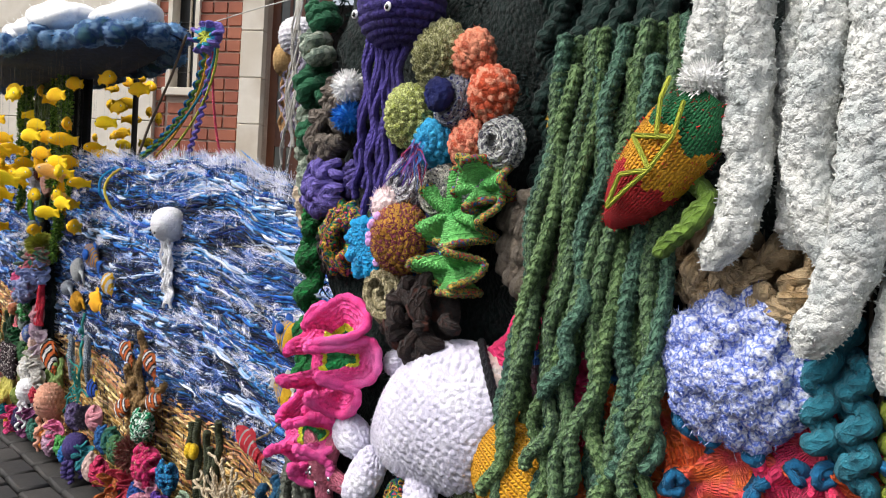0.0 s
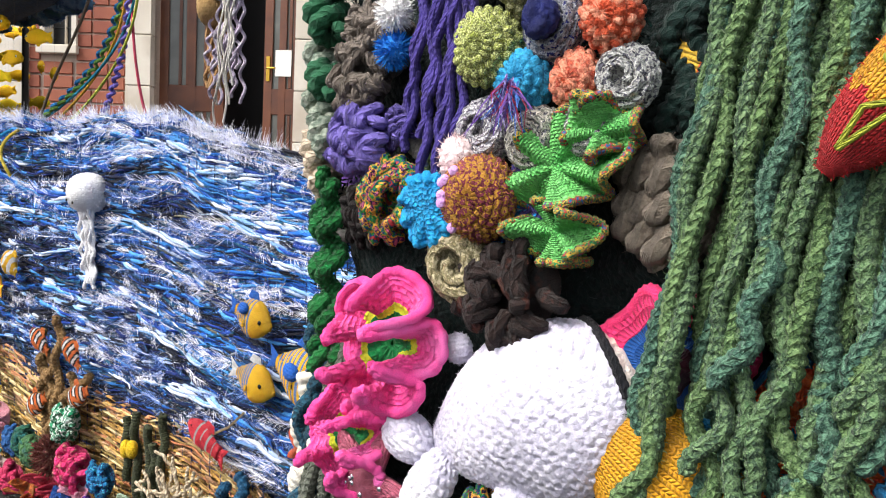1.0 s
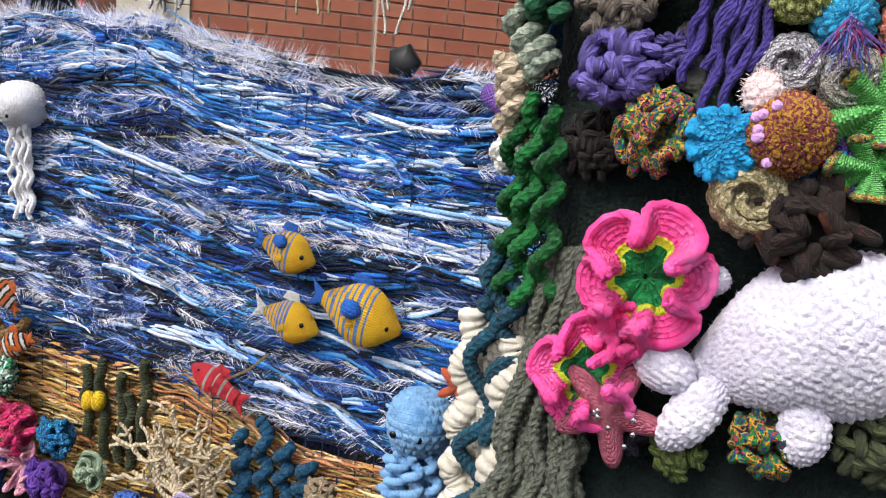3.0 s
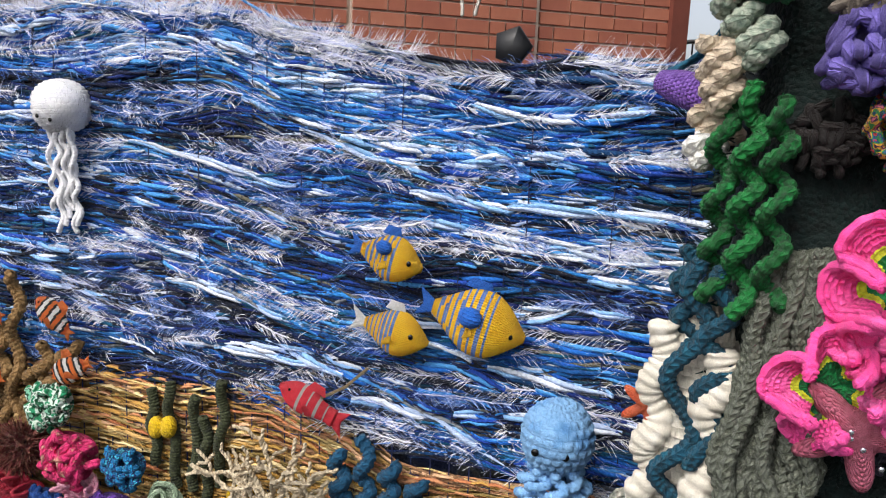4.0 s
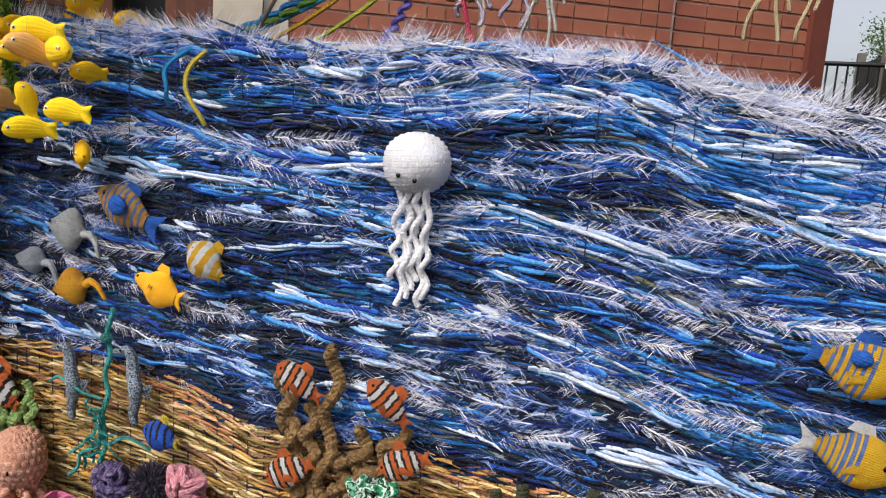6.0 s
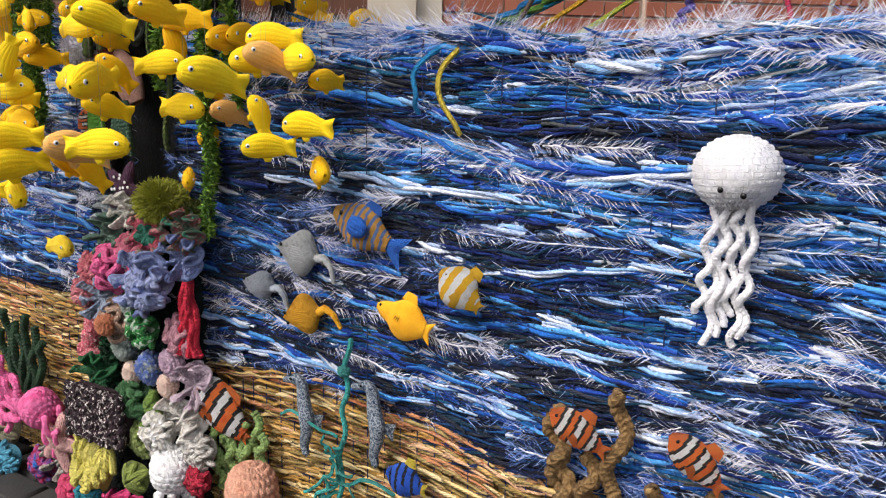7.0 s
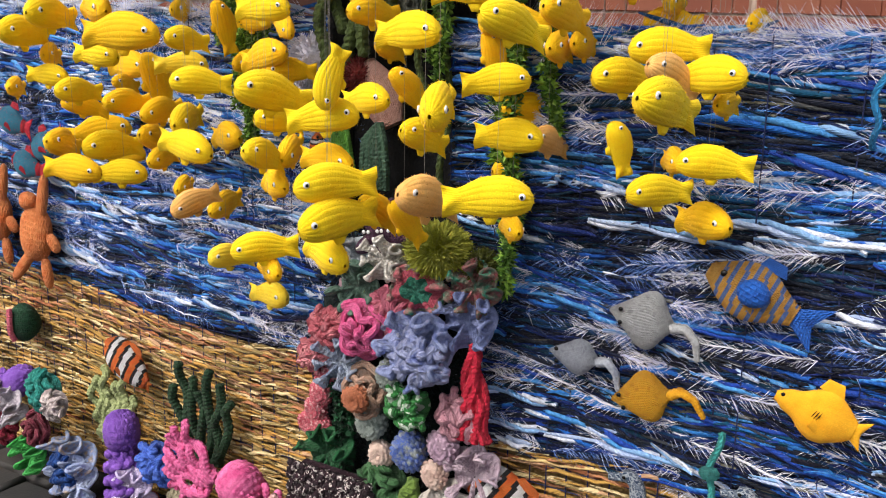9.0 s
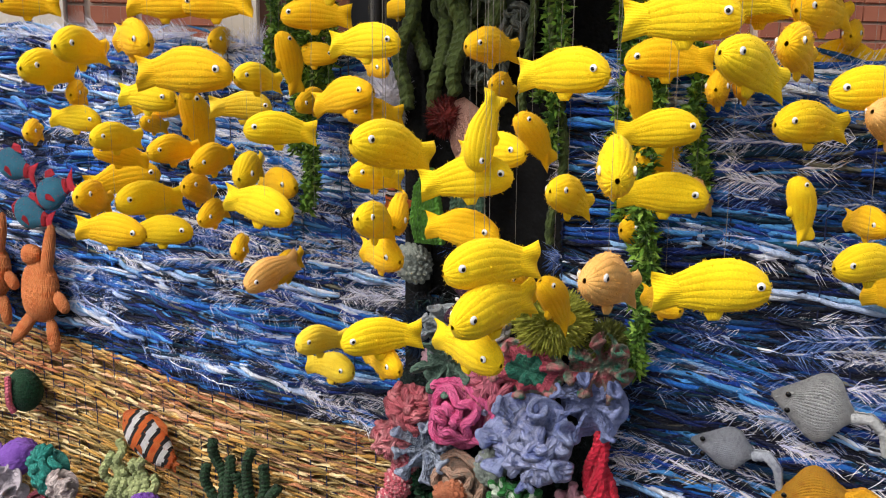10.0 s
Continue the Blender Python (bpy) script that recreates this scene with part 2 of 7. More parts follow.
SETT = setts()
g = Cloth()
e = np.concatenate([[-900, -200, -40], np.linspace(-9, 5, 29), [40, 200, 900]])
gx, gy = np.meshgrid(e, e)
g.grid(np.stack([gx, gy, np.full_like(gx, -0.02)], -1))
ground = solo("ground", g, paint("dark_joint_sand", ["1c1b1a", "2a2826"], rough=0.95, scale=30, bump=0.6), "dark paved ground with worn joints", "ground", pose(0, 0, 0), kind="structure")
p_sett = cube(-.075, .075, -.05, .05, -.03, .0, .008).mesh("sett", [SETT])
for i in range(17):
    for j in range(13):
        ob = new("sett", p_sett)
        ob.parent = ground
        ob.matrix_basis = pose(-4.9 + i * .158 + (j % 2) * .079, .02 + j * .108, rng.uniform(-.006, .004), rng.uniform(-2, 2), rng.uniform(-2, 2), rng.uniform(-2, 2))

# ---- the two woven panels ----
TOP_X = [-3.25, -2.75, -2.45, -2.2, -2.0, -1.8, -1.68, -1.5, -1.25, -0.9]
TOP_Z = [1.13, 1.10, 1.083, 1.075, 1.088, 1.08, 1.04, 1.015, 0.99, 0.995]
SAND_X = [-3.25, -2.86, -2.6, -2.45, -2.3, -2.1, -1.9, -1.7, -1.53, -1.44, -1.2, -0.9]
SAND_Z = [0.44, 0.45, 0.42, 0.37, 0.38, 0.39, 0.37, 0.39, 0.33, 0.28, 0.29, 0.30]
LTOP_X, LTOP_Z = [-5.3, -4.6, -4.0, -3.35], [1.27, 1.24, 1.19, 1.13]
LSAND_X, LSAND_Z = [-5.3, -4.7, -4.4, -4.03, -3.8, -3.35], [0.60, 0.56, 0.545, 0.49, 0.48, 0.49]
PITCH = 0.036


def panel(name, label, x0, x1, y, tx, tz, sx, sz, strands, lashes, straws, seed):
    r = np.random.default_rng(seed)
    root = thing(name, label, "panel", pose(0, 0, 0), kind="structure")
    top = lambda x: np.interp(x, tx, tz)
    sand = lambda x: np.interp(x, sx, sz)

    def flow(x, h):
        low = np.interp(x, [sx[0], sx[-1]], [sz[0] - .02, sz[-1] - .02])
        return low + h * (top(x) - low) + 0.012 * np.sin(x * 5.3 + h * 9 + seed) * np.sin(h * math.pi) + 0.006 * np.sin(x * 13 + h * 23)

    # wires
    c = Cloth().tubes(np.array([[[0, 0, 0], [0, 0, 0.5], [0, 0, 1.0]]]), 0.0011, 6)
    me = c.mesh("upright_wire", [WIRE])
    n = int((x1 - x0) / PITCH)
    for i in range(n + 1):
        ob = new("upright_wire", me)
        ob.parent = root
        x = x0 + i * PITCH
        ob.matrix_basis = pose(x, y - .0145, 0, r.normal(0, .12), r.normal(0, .25), 0) @ Matrix.Diagonal((1, 1, float(top(x)), 1))
    me = Cloth().tubes(np.array([[[0, 0, 0], [(x1 - x0) / 2, 0, 0], [x1 - x0, 0, 0]]]), 0.0011, 6).mesh("cross_wire", [WIRE])
    for i in range(int(1.0 / PITCH)):
        ob = new("cross_wire", me)
        ob.parent = root
        ob.matrix_basis = pose(x0, y - .0115, 0.02 + i * PITCH, 0, 0, 0)
    # dark backing cloth
    xs = np.linspace(x0, x1, 60)
    hh = np.linspace(0, 1, 20)
    P = np.stack([np.stack([xs, np.full(60, y + .022), (top(xs) - .012) * h], -1) for h in hh])
    c = Cloth().grid(P).grid(P[::-1] + [0, .03, 0])
    c.grid(np.stack([P[-1], P[-1] + [0, .03, 0]]))
    part("backing", c, wool(["0d1530", "141f3e", "2a2f38", "4a4a42"], stitch="fuzz", scale=22), root, "dark navy backing cloth")

    if straws:
        P = np.stack([np.stack([xs, np.full(60, y + .012), (sand(xs) - .01) * h], -1) for h in hh])
        part("sand_backing", Cloth().grid(P), wool(["a08450", "b0925c", "8a7044"], "fuzz", scale=40), root, "tan hessian backing")

    # yarn: long and short lengths laid through the mesh
    def lay(count, lo, hi, rad, depth, mats, hmin=0.0, hmax=1.0, m=11, sides=5, weave=1.0, ends=.35):
        length = r.uniform(lo, hi, count)
        xc = r.uniform(x0, x1, count)
        h = r.uniform(hmin, hmax, count)
        s = np.linspace(-.5, .5, m)
        x = np.clip(xc[:, None] + length[:, None] * s, x0 - .01, x1 + .01)
        slope = r.normal(0, .085, count)
        z = flow(x, h[:, None]) + slope[:, None] * (x - xc[:, None]) + r.normal(0, .0007, (count, m)) + .006 * r.normal(0, 1, count)[:, None] * (4 * s * s)
        ph = r.uniform(0, 6.28, count)
        yy = y - depth * r.uniform(.2, 1, count)[:, None] - weave * .0045 * np.sin(x * math.pi / (PITCH * 1.5) + ph[:, None]) - .004 * np.sin(x * 9 + ph[:, None])
        p = np.stack([x, yy, z], -1)
        p[:, 0, 1] -= r.uniform(0, .012, count); p[:, -1, 1] -= r.uniform(0, .012, count)
        taper = np.clip(np.minimum(s + .5, .5 - s) * 10, ends, 1)
        rr = rad * r.uniform(.6, 1.35, count)[:, None] * taper[None] * (1 + .12 * np.sin(x * 30 + ph[:, None]))
        keep = z[:, m // 2] > sand(xc) - .004
        return p[keep], rr[keep], h[keep], xc[keep]

    def band(xc, h):
        a = 1.9 * (h - .56) + (.35 if seed == 11 else -.75 * np.clip((-2.15 - xc) / .45, 0, 1)) + np.sin(h * 24 + xc * 2.1 + seed) + .8 * np.sin(h * 51 - xc * 3.3) + .6 * np.sin(xc * 5 + h * 11) + r.normal(0, .75, len(h))
        return a

    p, rr, h, xc = lay(int(strands * 1.75), .09, .40, .0032, .013, None)
    a = band(xc, h)
    kind = np.where(a > 1.75, 2, np.where(a > -.1, 1, np.where(a > -.35, 3, 0)))
    big = Cloth().tubes(p, rr, 4, kind)
    part("woven_yarn", big, [SEA_DARK, SEA_MID, SEA_LIGHT, SEA_GREY], root, "navy, blue and white wool strands woven through the mesh")["kind"] = "stuff"
    # chosen thick lengths, each a piece of its own
    p, rr, h, xc = lay(290, .12, .36, .0066, .018, None, .04, .98, 15, 7, 1.3, .5)
    mats = [SEA_LIGHT, SEA_LIGHT, SEA_MID, SEA_DARK, SEA_MID]
    for i in range(len(p)):
        ply, ph = Cloth(), r.uniform(0, 6.28)
        for k in range(3):
            w = ph + k * 2.094 + np.linspace(0, 5, 15)
            o = np.stack([0 * w, np.cos(w), np.sin(w)], -1) * rr[i][:, None] * .62
            ply.tubes((p[i] - p[i, 7] + o)[None], rr[i][None] * .56, 5)
        ob = new("yarn_length", ply.mesh("yarn_length", [mats[int(r.integers(0, 5))]]))
        ob.parent, ob.location = root, p[i, 7]
    # eyelash yarn: cores with fine hairs
    p, rr, h, xc = lay(lashes, .10, .30, .0012, .018, None, .02, 1.0, 25, 4, 1.0)
    lashes = len(p)
    crest = r.random(lashes) < .09
    p[crest, :, 2] += (flow(p[crest, :, 0], 1.0) - flow(p[crest, :, 0], h[crest][:, None])) * r.uniform(.93, 1.0, crest.sum())[:, None]
    c = Cloth().tubes(p, rr * 1.1, 4)
    per = 8
    root_p = np.repeat(p.reshape(-1, 3), per, 0) + r.normal(0, .002, (lashes * 25 * per, 3))
    lean = np.repeat(np.repeat(r.choice([-1, 1], lashes), 25), per)
    up = np.repeat(np.repeat(crest, 25), per)
    k = len(root_p)
    # hairs sweep back along the core on both its sides, like a feather's barbs
    wing = r.choice([-1, 1], k)
    d = np.stack([lean * r.uniform(.5, 1.1, k), -r.uniform(.05, .6, k), wing * r.uniform(.25, .8, k) - .06 + up * r.uniform(.3, 1.0, k)], -1)
    d *= (r.uniform(.014, .034, k) * (1 + .45 * up) / np.linalg.norm(d, axis=1))[:, None]
    c.blades(root_p, root_p + d, .00036, np.stack([np.zeros(k), np.zeros(k), r.normal(.001, .002, k)], -1), np.repeat(np.repeat(r.random(lashes) < .42, 25), per) & ~up)
    part("eyelash_yarn", c, [LASH, LASH_BLUE], root, "white feathery eyelash yarn")["kind"] = "stuff"
    # sand: straw and raffia lengths
    if straws:
        length = r.uniform(.05, .2, straws)
        xc = r.uniform(x0, x1, straws)
        hz = r.uniform(0, 1.0, straws)
        s = np.linspace(-.5, .5, 7)
        x = np.clip(xc[:, None] + length[:, None] * s, x0, x1)
        ph = r.uniform(0, 6.28, straws)
        z = .02 + hz[:, None] * (sand(x) - .02) + r.normal(0, .0015, x.shape) + r.normal(0, .07, straws)[:, None] * (x - xc[:, None]) + .004 * np.sin(x * math.pi / PITCH + ph[:, None])
        yy = y - .006 - .012 * r.uniform(0, 1, straws)[:, None] - .005 * np.sin(x * math.pi / PITCH + ph[:, None])
        rr = r.uniform(.0018, .0048, straws)[:, None] * np.clip(np.minimum(s + .5, .5 - s) * 10, .4, 1)
        kind = (r.random(straws) < np.clip(hz * 1.3 - .7, .05, .7)).astype(int)
        part("straw_weave", Cloth().tubes(np.stack([x, yy, z], -1), rr, 3, kind), [STRAW, STRAW_R], root, "tan straw and raffia woven as sea bed")["kind"] = "stuff"
    return root


panel("woven_wave_panel", "wire mesh panel woven with blue and white yarn", -3.22, -0.9, .985, TOP_X, TOP_Z, SAND_X, SAND_Z, 4300, 430, 2600, 3)
panel("woven_wave_panel", "wire mesh panel woven with blue yarn and straw", -5.25, -3.42, 1.05, LTOP_X, LTOP_Z, LSAND_X, LSAND_Z, 2800, 300, 2800, 11)

# ---- builders for crocheted and knitted things ----
# Wall-hung things are built facing -y, in their own x-z plane.
def bumps(u, v, cols, rows):
    row = np.floor(v * rows)
    return np.sqrt(np.abs(np.sin(math.pi * v * rows))) * np.sqrt(np.abs(np.sin(math.pi * (u * cols + .5 * row))) + 1e-9)


def ball(rx, ry, rz, cols=18, rows=10, relief=.06, face="z", seed=0, lump=.05, hole=0.0, nu=None, nv=None):
    """A stuffed crochet ball. face: the axis of its rounds. hole: depth of a dimple at its front pole."""
    nu, nv = nu or min(cols * 4, 112), nv or min(rows * 4, 64)
    u, v = np.meshgrid(np.linspace(0, 1, nu + 1), np.linspace(0, 1, nv + 1))
    th, ph = u * 2 * math.pi, v * math.pi
    r = 1 + relief * (bumps(u, v, cols, rows) - .5) + lump * np.sin(2 * th + seed) * np.sin(3 * ph + seed * 2) * np.sin(ph)
    a, b, c = np.sin(ph) * np.cos(th) * r, np.sin(ph) * np.sin(th) * r, np.cos(ph) * r
    if hole:
        c = c - hole * np.exp(-(ph / .45) ** 2)
    p = np.stack([a * rx, b * ry, c * rz], -1) if face == "z" else np.stack([a * rx, -c * ry, b * rz], -1)
    return Cloth().grid(p, np.stack([u * cols, v * rows], -1))


def ruffle(R, waves=9, amp=.35, curl=.6, thick=.0035, rings=16, nth=200, dome=.35, stitches=70, seed=0, bands=(), squash=1.0):
    """A hyperbolic disc: its rim is longer than its round and folds up. bands: radii (0 to 1) at which the colour changes."""
    rings, nth = min(rings, 12), min(nth, 170)
    v = np.linspace(.03, 1, rings)[:, None]
    th = np.linspace(0, 2 * math.pi, nth)[None]
    q = np.random.default_rng(seed).uniform(0, 6.28, 6)
    ph = waves * th + q[0] + .8 * np.sin(2 * th + q[1])
    w = np.sin(ph) * (1 + .3 * np.sin(3 * th + q[2])) + .25 * np.sin(2 * ph + q[3])
    rad = R * v * (1 + .10 * v * np.sin(2 * ph + q[5]) + .07 * np.sin(3 * th + q[4]))
    ang = th + 2.0 * curl * v ** 1.6 * np.cos(ph) / waves
    y = -R * (dome * (1 - v ** 2) * .35 + amp * .55 * v ** 1.5 * w + amp * .5 * v)
    x, z = rad * np.cos(ang), rad * np.sin(ang) * squash
    ridge = thick * .35 * np.sin(v * rings * math.pi * .5) ** 2 + 0 * th
    P = np.stack([x, y + 0 * th, z], -1)
    n = np.cross(np.gradient(P, axis=0), np.gradient(P, axis=1))
    n /= np.linalg.norm(n, axis=2, keepdims=True) + 1e-9
    n[:, -1] = n[:, 0]
    t = (thick + ridge)[..., None]
    rows = np.concatenate([P + n * t * .5, (P + n * 0)[-1:] + (P[-1:] - P[-2:-1]) * .5, (P - n * t * .5)[::-1]])
    k = len(rows)
    vv = np.concatenate([v[:, 0], [1.0], v[::-1, 0]])
    uu = np.broadcast_to(th / (2 * math.pi) * stitches, (k, nth))
    uv = np.stack([uu, np.broadcast_to((vv * rings * .5)[:, None], (k, nth))], -1)
    mat = np.zeros((k - 1, nth - 1), int)
    mid = (vv[:-1] + vv[1:]) / 2
    for b in bands:
        mat += (mid > b)[:, None].astype(int)
    c = Cloth().grid(rows, uv, mat)
    rim = P[-1:, :, :]
    s = np.linspace(0, stitches, nth)
    c.extra.append(("edging", Cloth().tubes(rim, (thick * .8 * (.8 + .35 * np.abs(np.sin(s * math.pi))))[None], 6, len(bands))))
    return c


def frill(R, waves=5, seed=0, thick=.005, bands=(.34, .46), stitches=130, squash=1.0, out=0.0):
    """A deep frill: the rim wanders in and out, its lobes lie back and its folds stand forward."""
    nth, rings = 341, 18
    v = np.linspace(.04, 1, rings)[:, None]
    th = np.linspace(0, 2 * math.pi, nth)[None]
    q = np.random.default_rng(seed).uniform(0, 6.28, 6)
    ph = waves * th + q[0] + .55 * np.sin(th + q[1])
    w = np.sin(ph)
    rad = R * (1 - (1 - v) ** 1.7) * (.74 + .25 * v * w + .08 * np.sin(2 * th + q[2]))
    ang = th - 1.35 * v ** 1.3 * np.cos(ph) / waves + .12 * v * np.sin(2 * ph + q[3])
    y = -R * (.55 * v ** 1.4 - .42 * v ** 2 * w * (1 + .4 * np.sin(2 * th + q[4])) + .05 * v * np.sin(3 * ph + q[5]))
    P = np.stack([rad * np.cos(ang), y - out, rad * np.sin(ang) * squash], -1)
    n = np.cross(np.gradient(P, axis=0), np.gradient(P, axis=1))
    n /= np.linalg.norm(n, axis=2, keepdims=True) + 1e-9
    n[:, -1] = n[:, 0]
    st = (thick * (.32 + .30 * np.abs(np.sin(th * stitches / 2)) ** .6 + .14 * np.abs(np.sin(v * rings * math.pi / 4))))[..., None]
    rows = np.concatenate([P + n * st, (P - n * st)[::-1]])
    vv = np.concatenate([v[:, 0], v[::-1, 0]])
    uv = np.stack([np.broadcast_to(th / (2 * math.pi) * stitches, (2 * rings, nth)), np.broadcast_to((vv * rings * .6)[:, None], (2 * rings, nth))], -1)
    mid = (vv[:-1] + vv[1:]) / 2
    mat = np.zeros((2 * rings - 1, nth - 1), int)
    for b in bands:
        mat += (mid > b)[:, None].astype(int)
    c = Cloth().grid(rows, uv, mat)
    k = np.linspace(0, stitches, nth)
    c.extra.append(("edging", Cloth().tubes(P[-1:], (thick * (.75 + .3 * np.abs(np.sin(k * math.pi))))[None], 6, len(bands))))
    return c


def cord(pts, rad, sides=8, knob=0.0, pitch=.008, flat=1.0, taper=(1, 1), dense=None, mat=0):
    """A crochet cord along pts (smoothed), with chain-stitch bumps every pitch metres."""
    pts = np.asarray(pts, float)
    d = np.concatenate([[0], np.cumsum(np.linalg.norm(np.diff(pts, axis=0), axis=1))])
    n = dense or max(6, min(380, int(d[-1] / pitch * (6 if knob else 1.5))))
    s = np.linspace(0, d[-1], n)
    p = np.stack([np.interp(s, d, pts[:, i]) for i in range(3)], -1)
    for _ in range(3):
        p[1:-1] = (p[:-2] + 2 * p[1:-1] + p[2:]) / 4
    r = rad * np.interp(s / d[-1], [0, .5, 1], [taper[0], 1, taper[1]])
    e = np.clip(np.minimum(np.arange(n), np.arange(n)[::-1]) / 2.0, .25, 1)
    a = 2 * math.pi * np.arange(sides + 1) / sides
    turn = a[None] / (2 * math.pi)
    slip = .35 * np.sin(s * 61 + rad * 9000)[:, None]
    bump = np.abs(np.sin(math.pi * (s[:, None] / pitch + turn + slip))) ** .7
    across = .82 + .18 * np.abs(np.cos(a + .4))[None]
    rr = (r * e)[:, None] * (1 + (knob * 1.15) * (bump - .55)) * (across if knob else 1)
    return Cloth().tubes(p[None], rr[None], sides, mat)


def squiggle(a, b, amp, waves, n=60, seed=0, depth=.5, sag=(0, 0, 0)):
    """Points from a to b with a curling wave."""
    a, b, s = np.array(a, float), np.array(b, float), np.linspace(0, 1, n)
    q = np.random.default_rng(seed).uniform(0, 6.28, 3)
    p = a + (b - a) * s[:, None] + np.array(sag) * (4 * s * (1 - s))[:, None]
    t = (b - a) / np.linalg.norm(b - a)
    o = np.array([0, -1, 0.0])
    side = np.cross(t, o)
    if np.linalg.norm(side) < .1:
        side = np.array([1.0, 0, 0])
    env = np.clip(s * 6, .15, 1)
    w = 2 * math.pi * waves * s + q[0] + .7 * np.sin(2 * math.pi * s + q[1])
    return p + side * (amp * np.sin(w) * env)[:, None] + o * (amp * depth * np.cos(w) * env)[:, None]


def curls(n, R, rad, length, amp=.012, waves=3, seed=0, spread=1.0, sides=7, knob=.15, up=False):
    """n tentacles that hang from a ring."""
    q = np.random.default_rng(seed)
    out = []
    for i in range(n):
        a = 2 * math.pi * (i + .3) / n
        L = length * q.uniform(.75, 1.1)
        x, y = R * math.cos(a), R * math.sin(a)
        out.append(cord(squiggle((x, y, 0), (x * (1 + spread), y * (1 + spread * .4), L if up else -L), amp, waves, 50, int(q.integers(999))), rad, sides, knob, .007, taper=(1, .7)))
    return out


def mound(R, H, cols=20, rows=8, relief=.05, seed=0):
    u, v = np.meshgrid(np.linspace(0, 1, cols * 3 + 1), np.linspace(0, 1, rows * 4 + 1))
    th = u * 2 * math.pi
    rad = R * v * (1 + .1 * np.sin(3 * th + seed) + relief * bumps(u, v, cols, rows))
    return Cloth().grid(np.stack([rad * np.cos(th), -H * (1 - v ** 2.2) + .0 * u, rad * np.sin(th)], -1), np.stack([u * cols, v * rows], -1))


def rosette(R, turns=2.6, seed=0, thick=.12):
    """A thick cord wound in a wavering spiral over a dome, as roses and brain corals are crocheted."""
    q = np.random.default_rng(seed).uniform(0, 6.28, 4)
    s = np.linspace(0, 1, 330)
    th = s * turns * 2 * math.pi
    r = R * (.10 + .80 * s) + R * .13 * np.sin(7 * th * (1 - .4 * s) + q[0]) * np.clip(s * 4, .2, 1)
    y = -R * (.50 * (1 - s ** 1.6) + .10 * np.sin(4.3 * th + q[1]) + .05)
    c = mound(R * .85, R * .32)
    c.extra.append(("cord", cord(np.stack([r * np.cos(th + q[2]), y, r * np.sin(th + q[2])], -1), R * thick, 8, .2, R * .17, dense=330)))
    return c


def brain(R, H, loops=9, rad=.007, seed=0, lobes=3):
    """A meandering cord laid over a dome."""
    q = np.random.default_rng(seed).uniform(0, 6.28, 3)
    s = np.linspace(0, 1, 260)
    th = s * 2 * math.pi * lobes
    r = R * (.52 + .42 * np.sin(loops * th / lobes * 1.0 + q[0]) * np.cos(th * .5 + q[1]) ** 2 + .06 * np.sin(7 * th))
    x, z = r * np.cos(th / lobes + .5 * np.sin(th + q[2]) * .4), r * np.sin(th / lobes + .5 * np.sin(th + q[2]) * .4)
    y = -H * (1 - (r / R) ** 2)
    return cord(np.stack([x, y, z], -1), rad, 8, .12, .006)


def pompom(R, n=1400, width=.0013, seed=0, squash=1.0):
    q = np.random.default_rng(seed)
    d = q.normal(size=(n, 3))
    d /= np.linalg.norm(d, axis=1, keepdims=True)
    d[:, 2] *= squash
    c = ball(R * .7, R * .7, R * .7 * squash, 10, 6)
    c.extra.append(("fuzz", Cloth().blades(d * R * .5, d * R * q.uniform(.88, 1.05, n)[:, None] + q.normal(0, R * .05, (n, 3)), width)))
    return c


def fuzz(c, density, length, width=.0005, seed=0, mat=0):
    """Adds stray fibres over a gathered surface."""
    q = np.random.default_rng(seed)
    v, f = np.concatenate(c.v), np.concatenate(c.f)
    pick = q.integers(0, len(f), density)
    a = v[f[pick]]
    n = np.cross(a[:, 2] - a[:, 0], a[:, 3] - a[:, 1])
    n /= np.linalg.norm(n, axis=1, keepdims=True) + 1e-9
    w = q.dirichlet([1, 1, 1, 1], density)
    o = (a * w[:, :, None]).sum(1)
    flip = np.where(((o - v.mean(0)) * n).sum(1) < 0, -1, 1)[:, None]
    d = n * flip + q.normal(0, .8, (density, 3))
    d *= (length * q.uniform(.4, 1, density) / np.linalg.norm(d, axis=1))[:, None]
    c.extra.append(("fuzz", Cloth().blades(o, o + d, width, q.normal(0, length * .1, (density, 3)), mat)))
    return c


def body(L, hs, thick=.5, bands=None, slant=0.0, nx=40, nt=24, cols=26, rows=22, belly=0.0, pinch=.3):
    """A stuffed fish body along x (nose at -L/2). hs: half heights along it. bands: f(s, angle) -> colour slot."""
    s = np.linspace(0, 1, nx)[:, None]
    a = np.linspace(0, 2 * math.pi, nt + 1)[None]
    h = np.interp(s, np.linspace(0, 1, len(hs)), hs)
    for _ in range(3):
        h[1:-1] = (h[:-2] + 2 * h[1:-1] + h[2:]) / 4
    x = -L / 2 + L * s + slant * np.sin(a) * h
    z = h * np.sin(a) + belly * np.sin(s * math.pi)
    y = h * thick * np.cos(a) * np.clip(1.15 - .35 * s, 0, 2)
    P = np.stack([x + 0 * a, y, z], -1)
    mat = 0
    if bands is not None:
        mat = bands((s[:-1] + s[1:]) / 2 + 0 * a[:, :-1], (a[:, :-1] + a[:, 1:]) / 2 + 0 * s[:-1])
    return Cloth().grid(P, np.stack([a / 6.2832 * cols + 0 * s, s * rows + 0 * a], -1), mat)


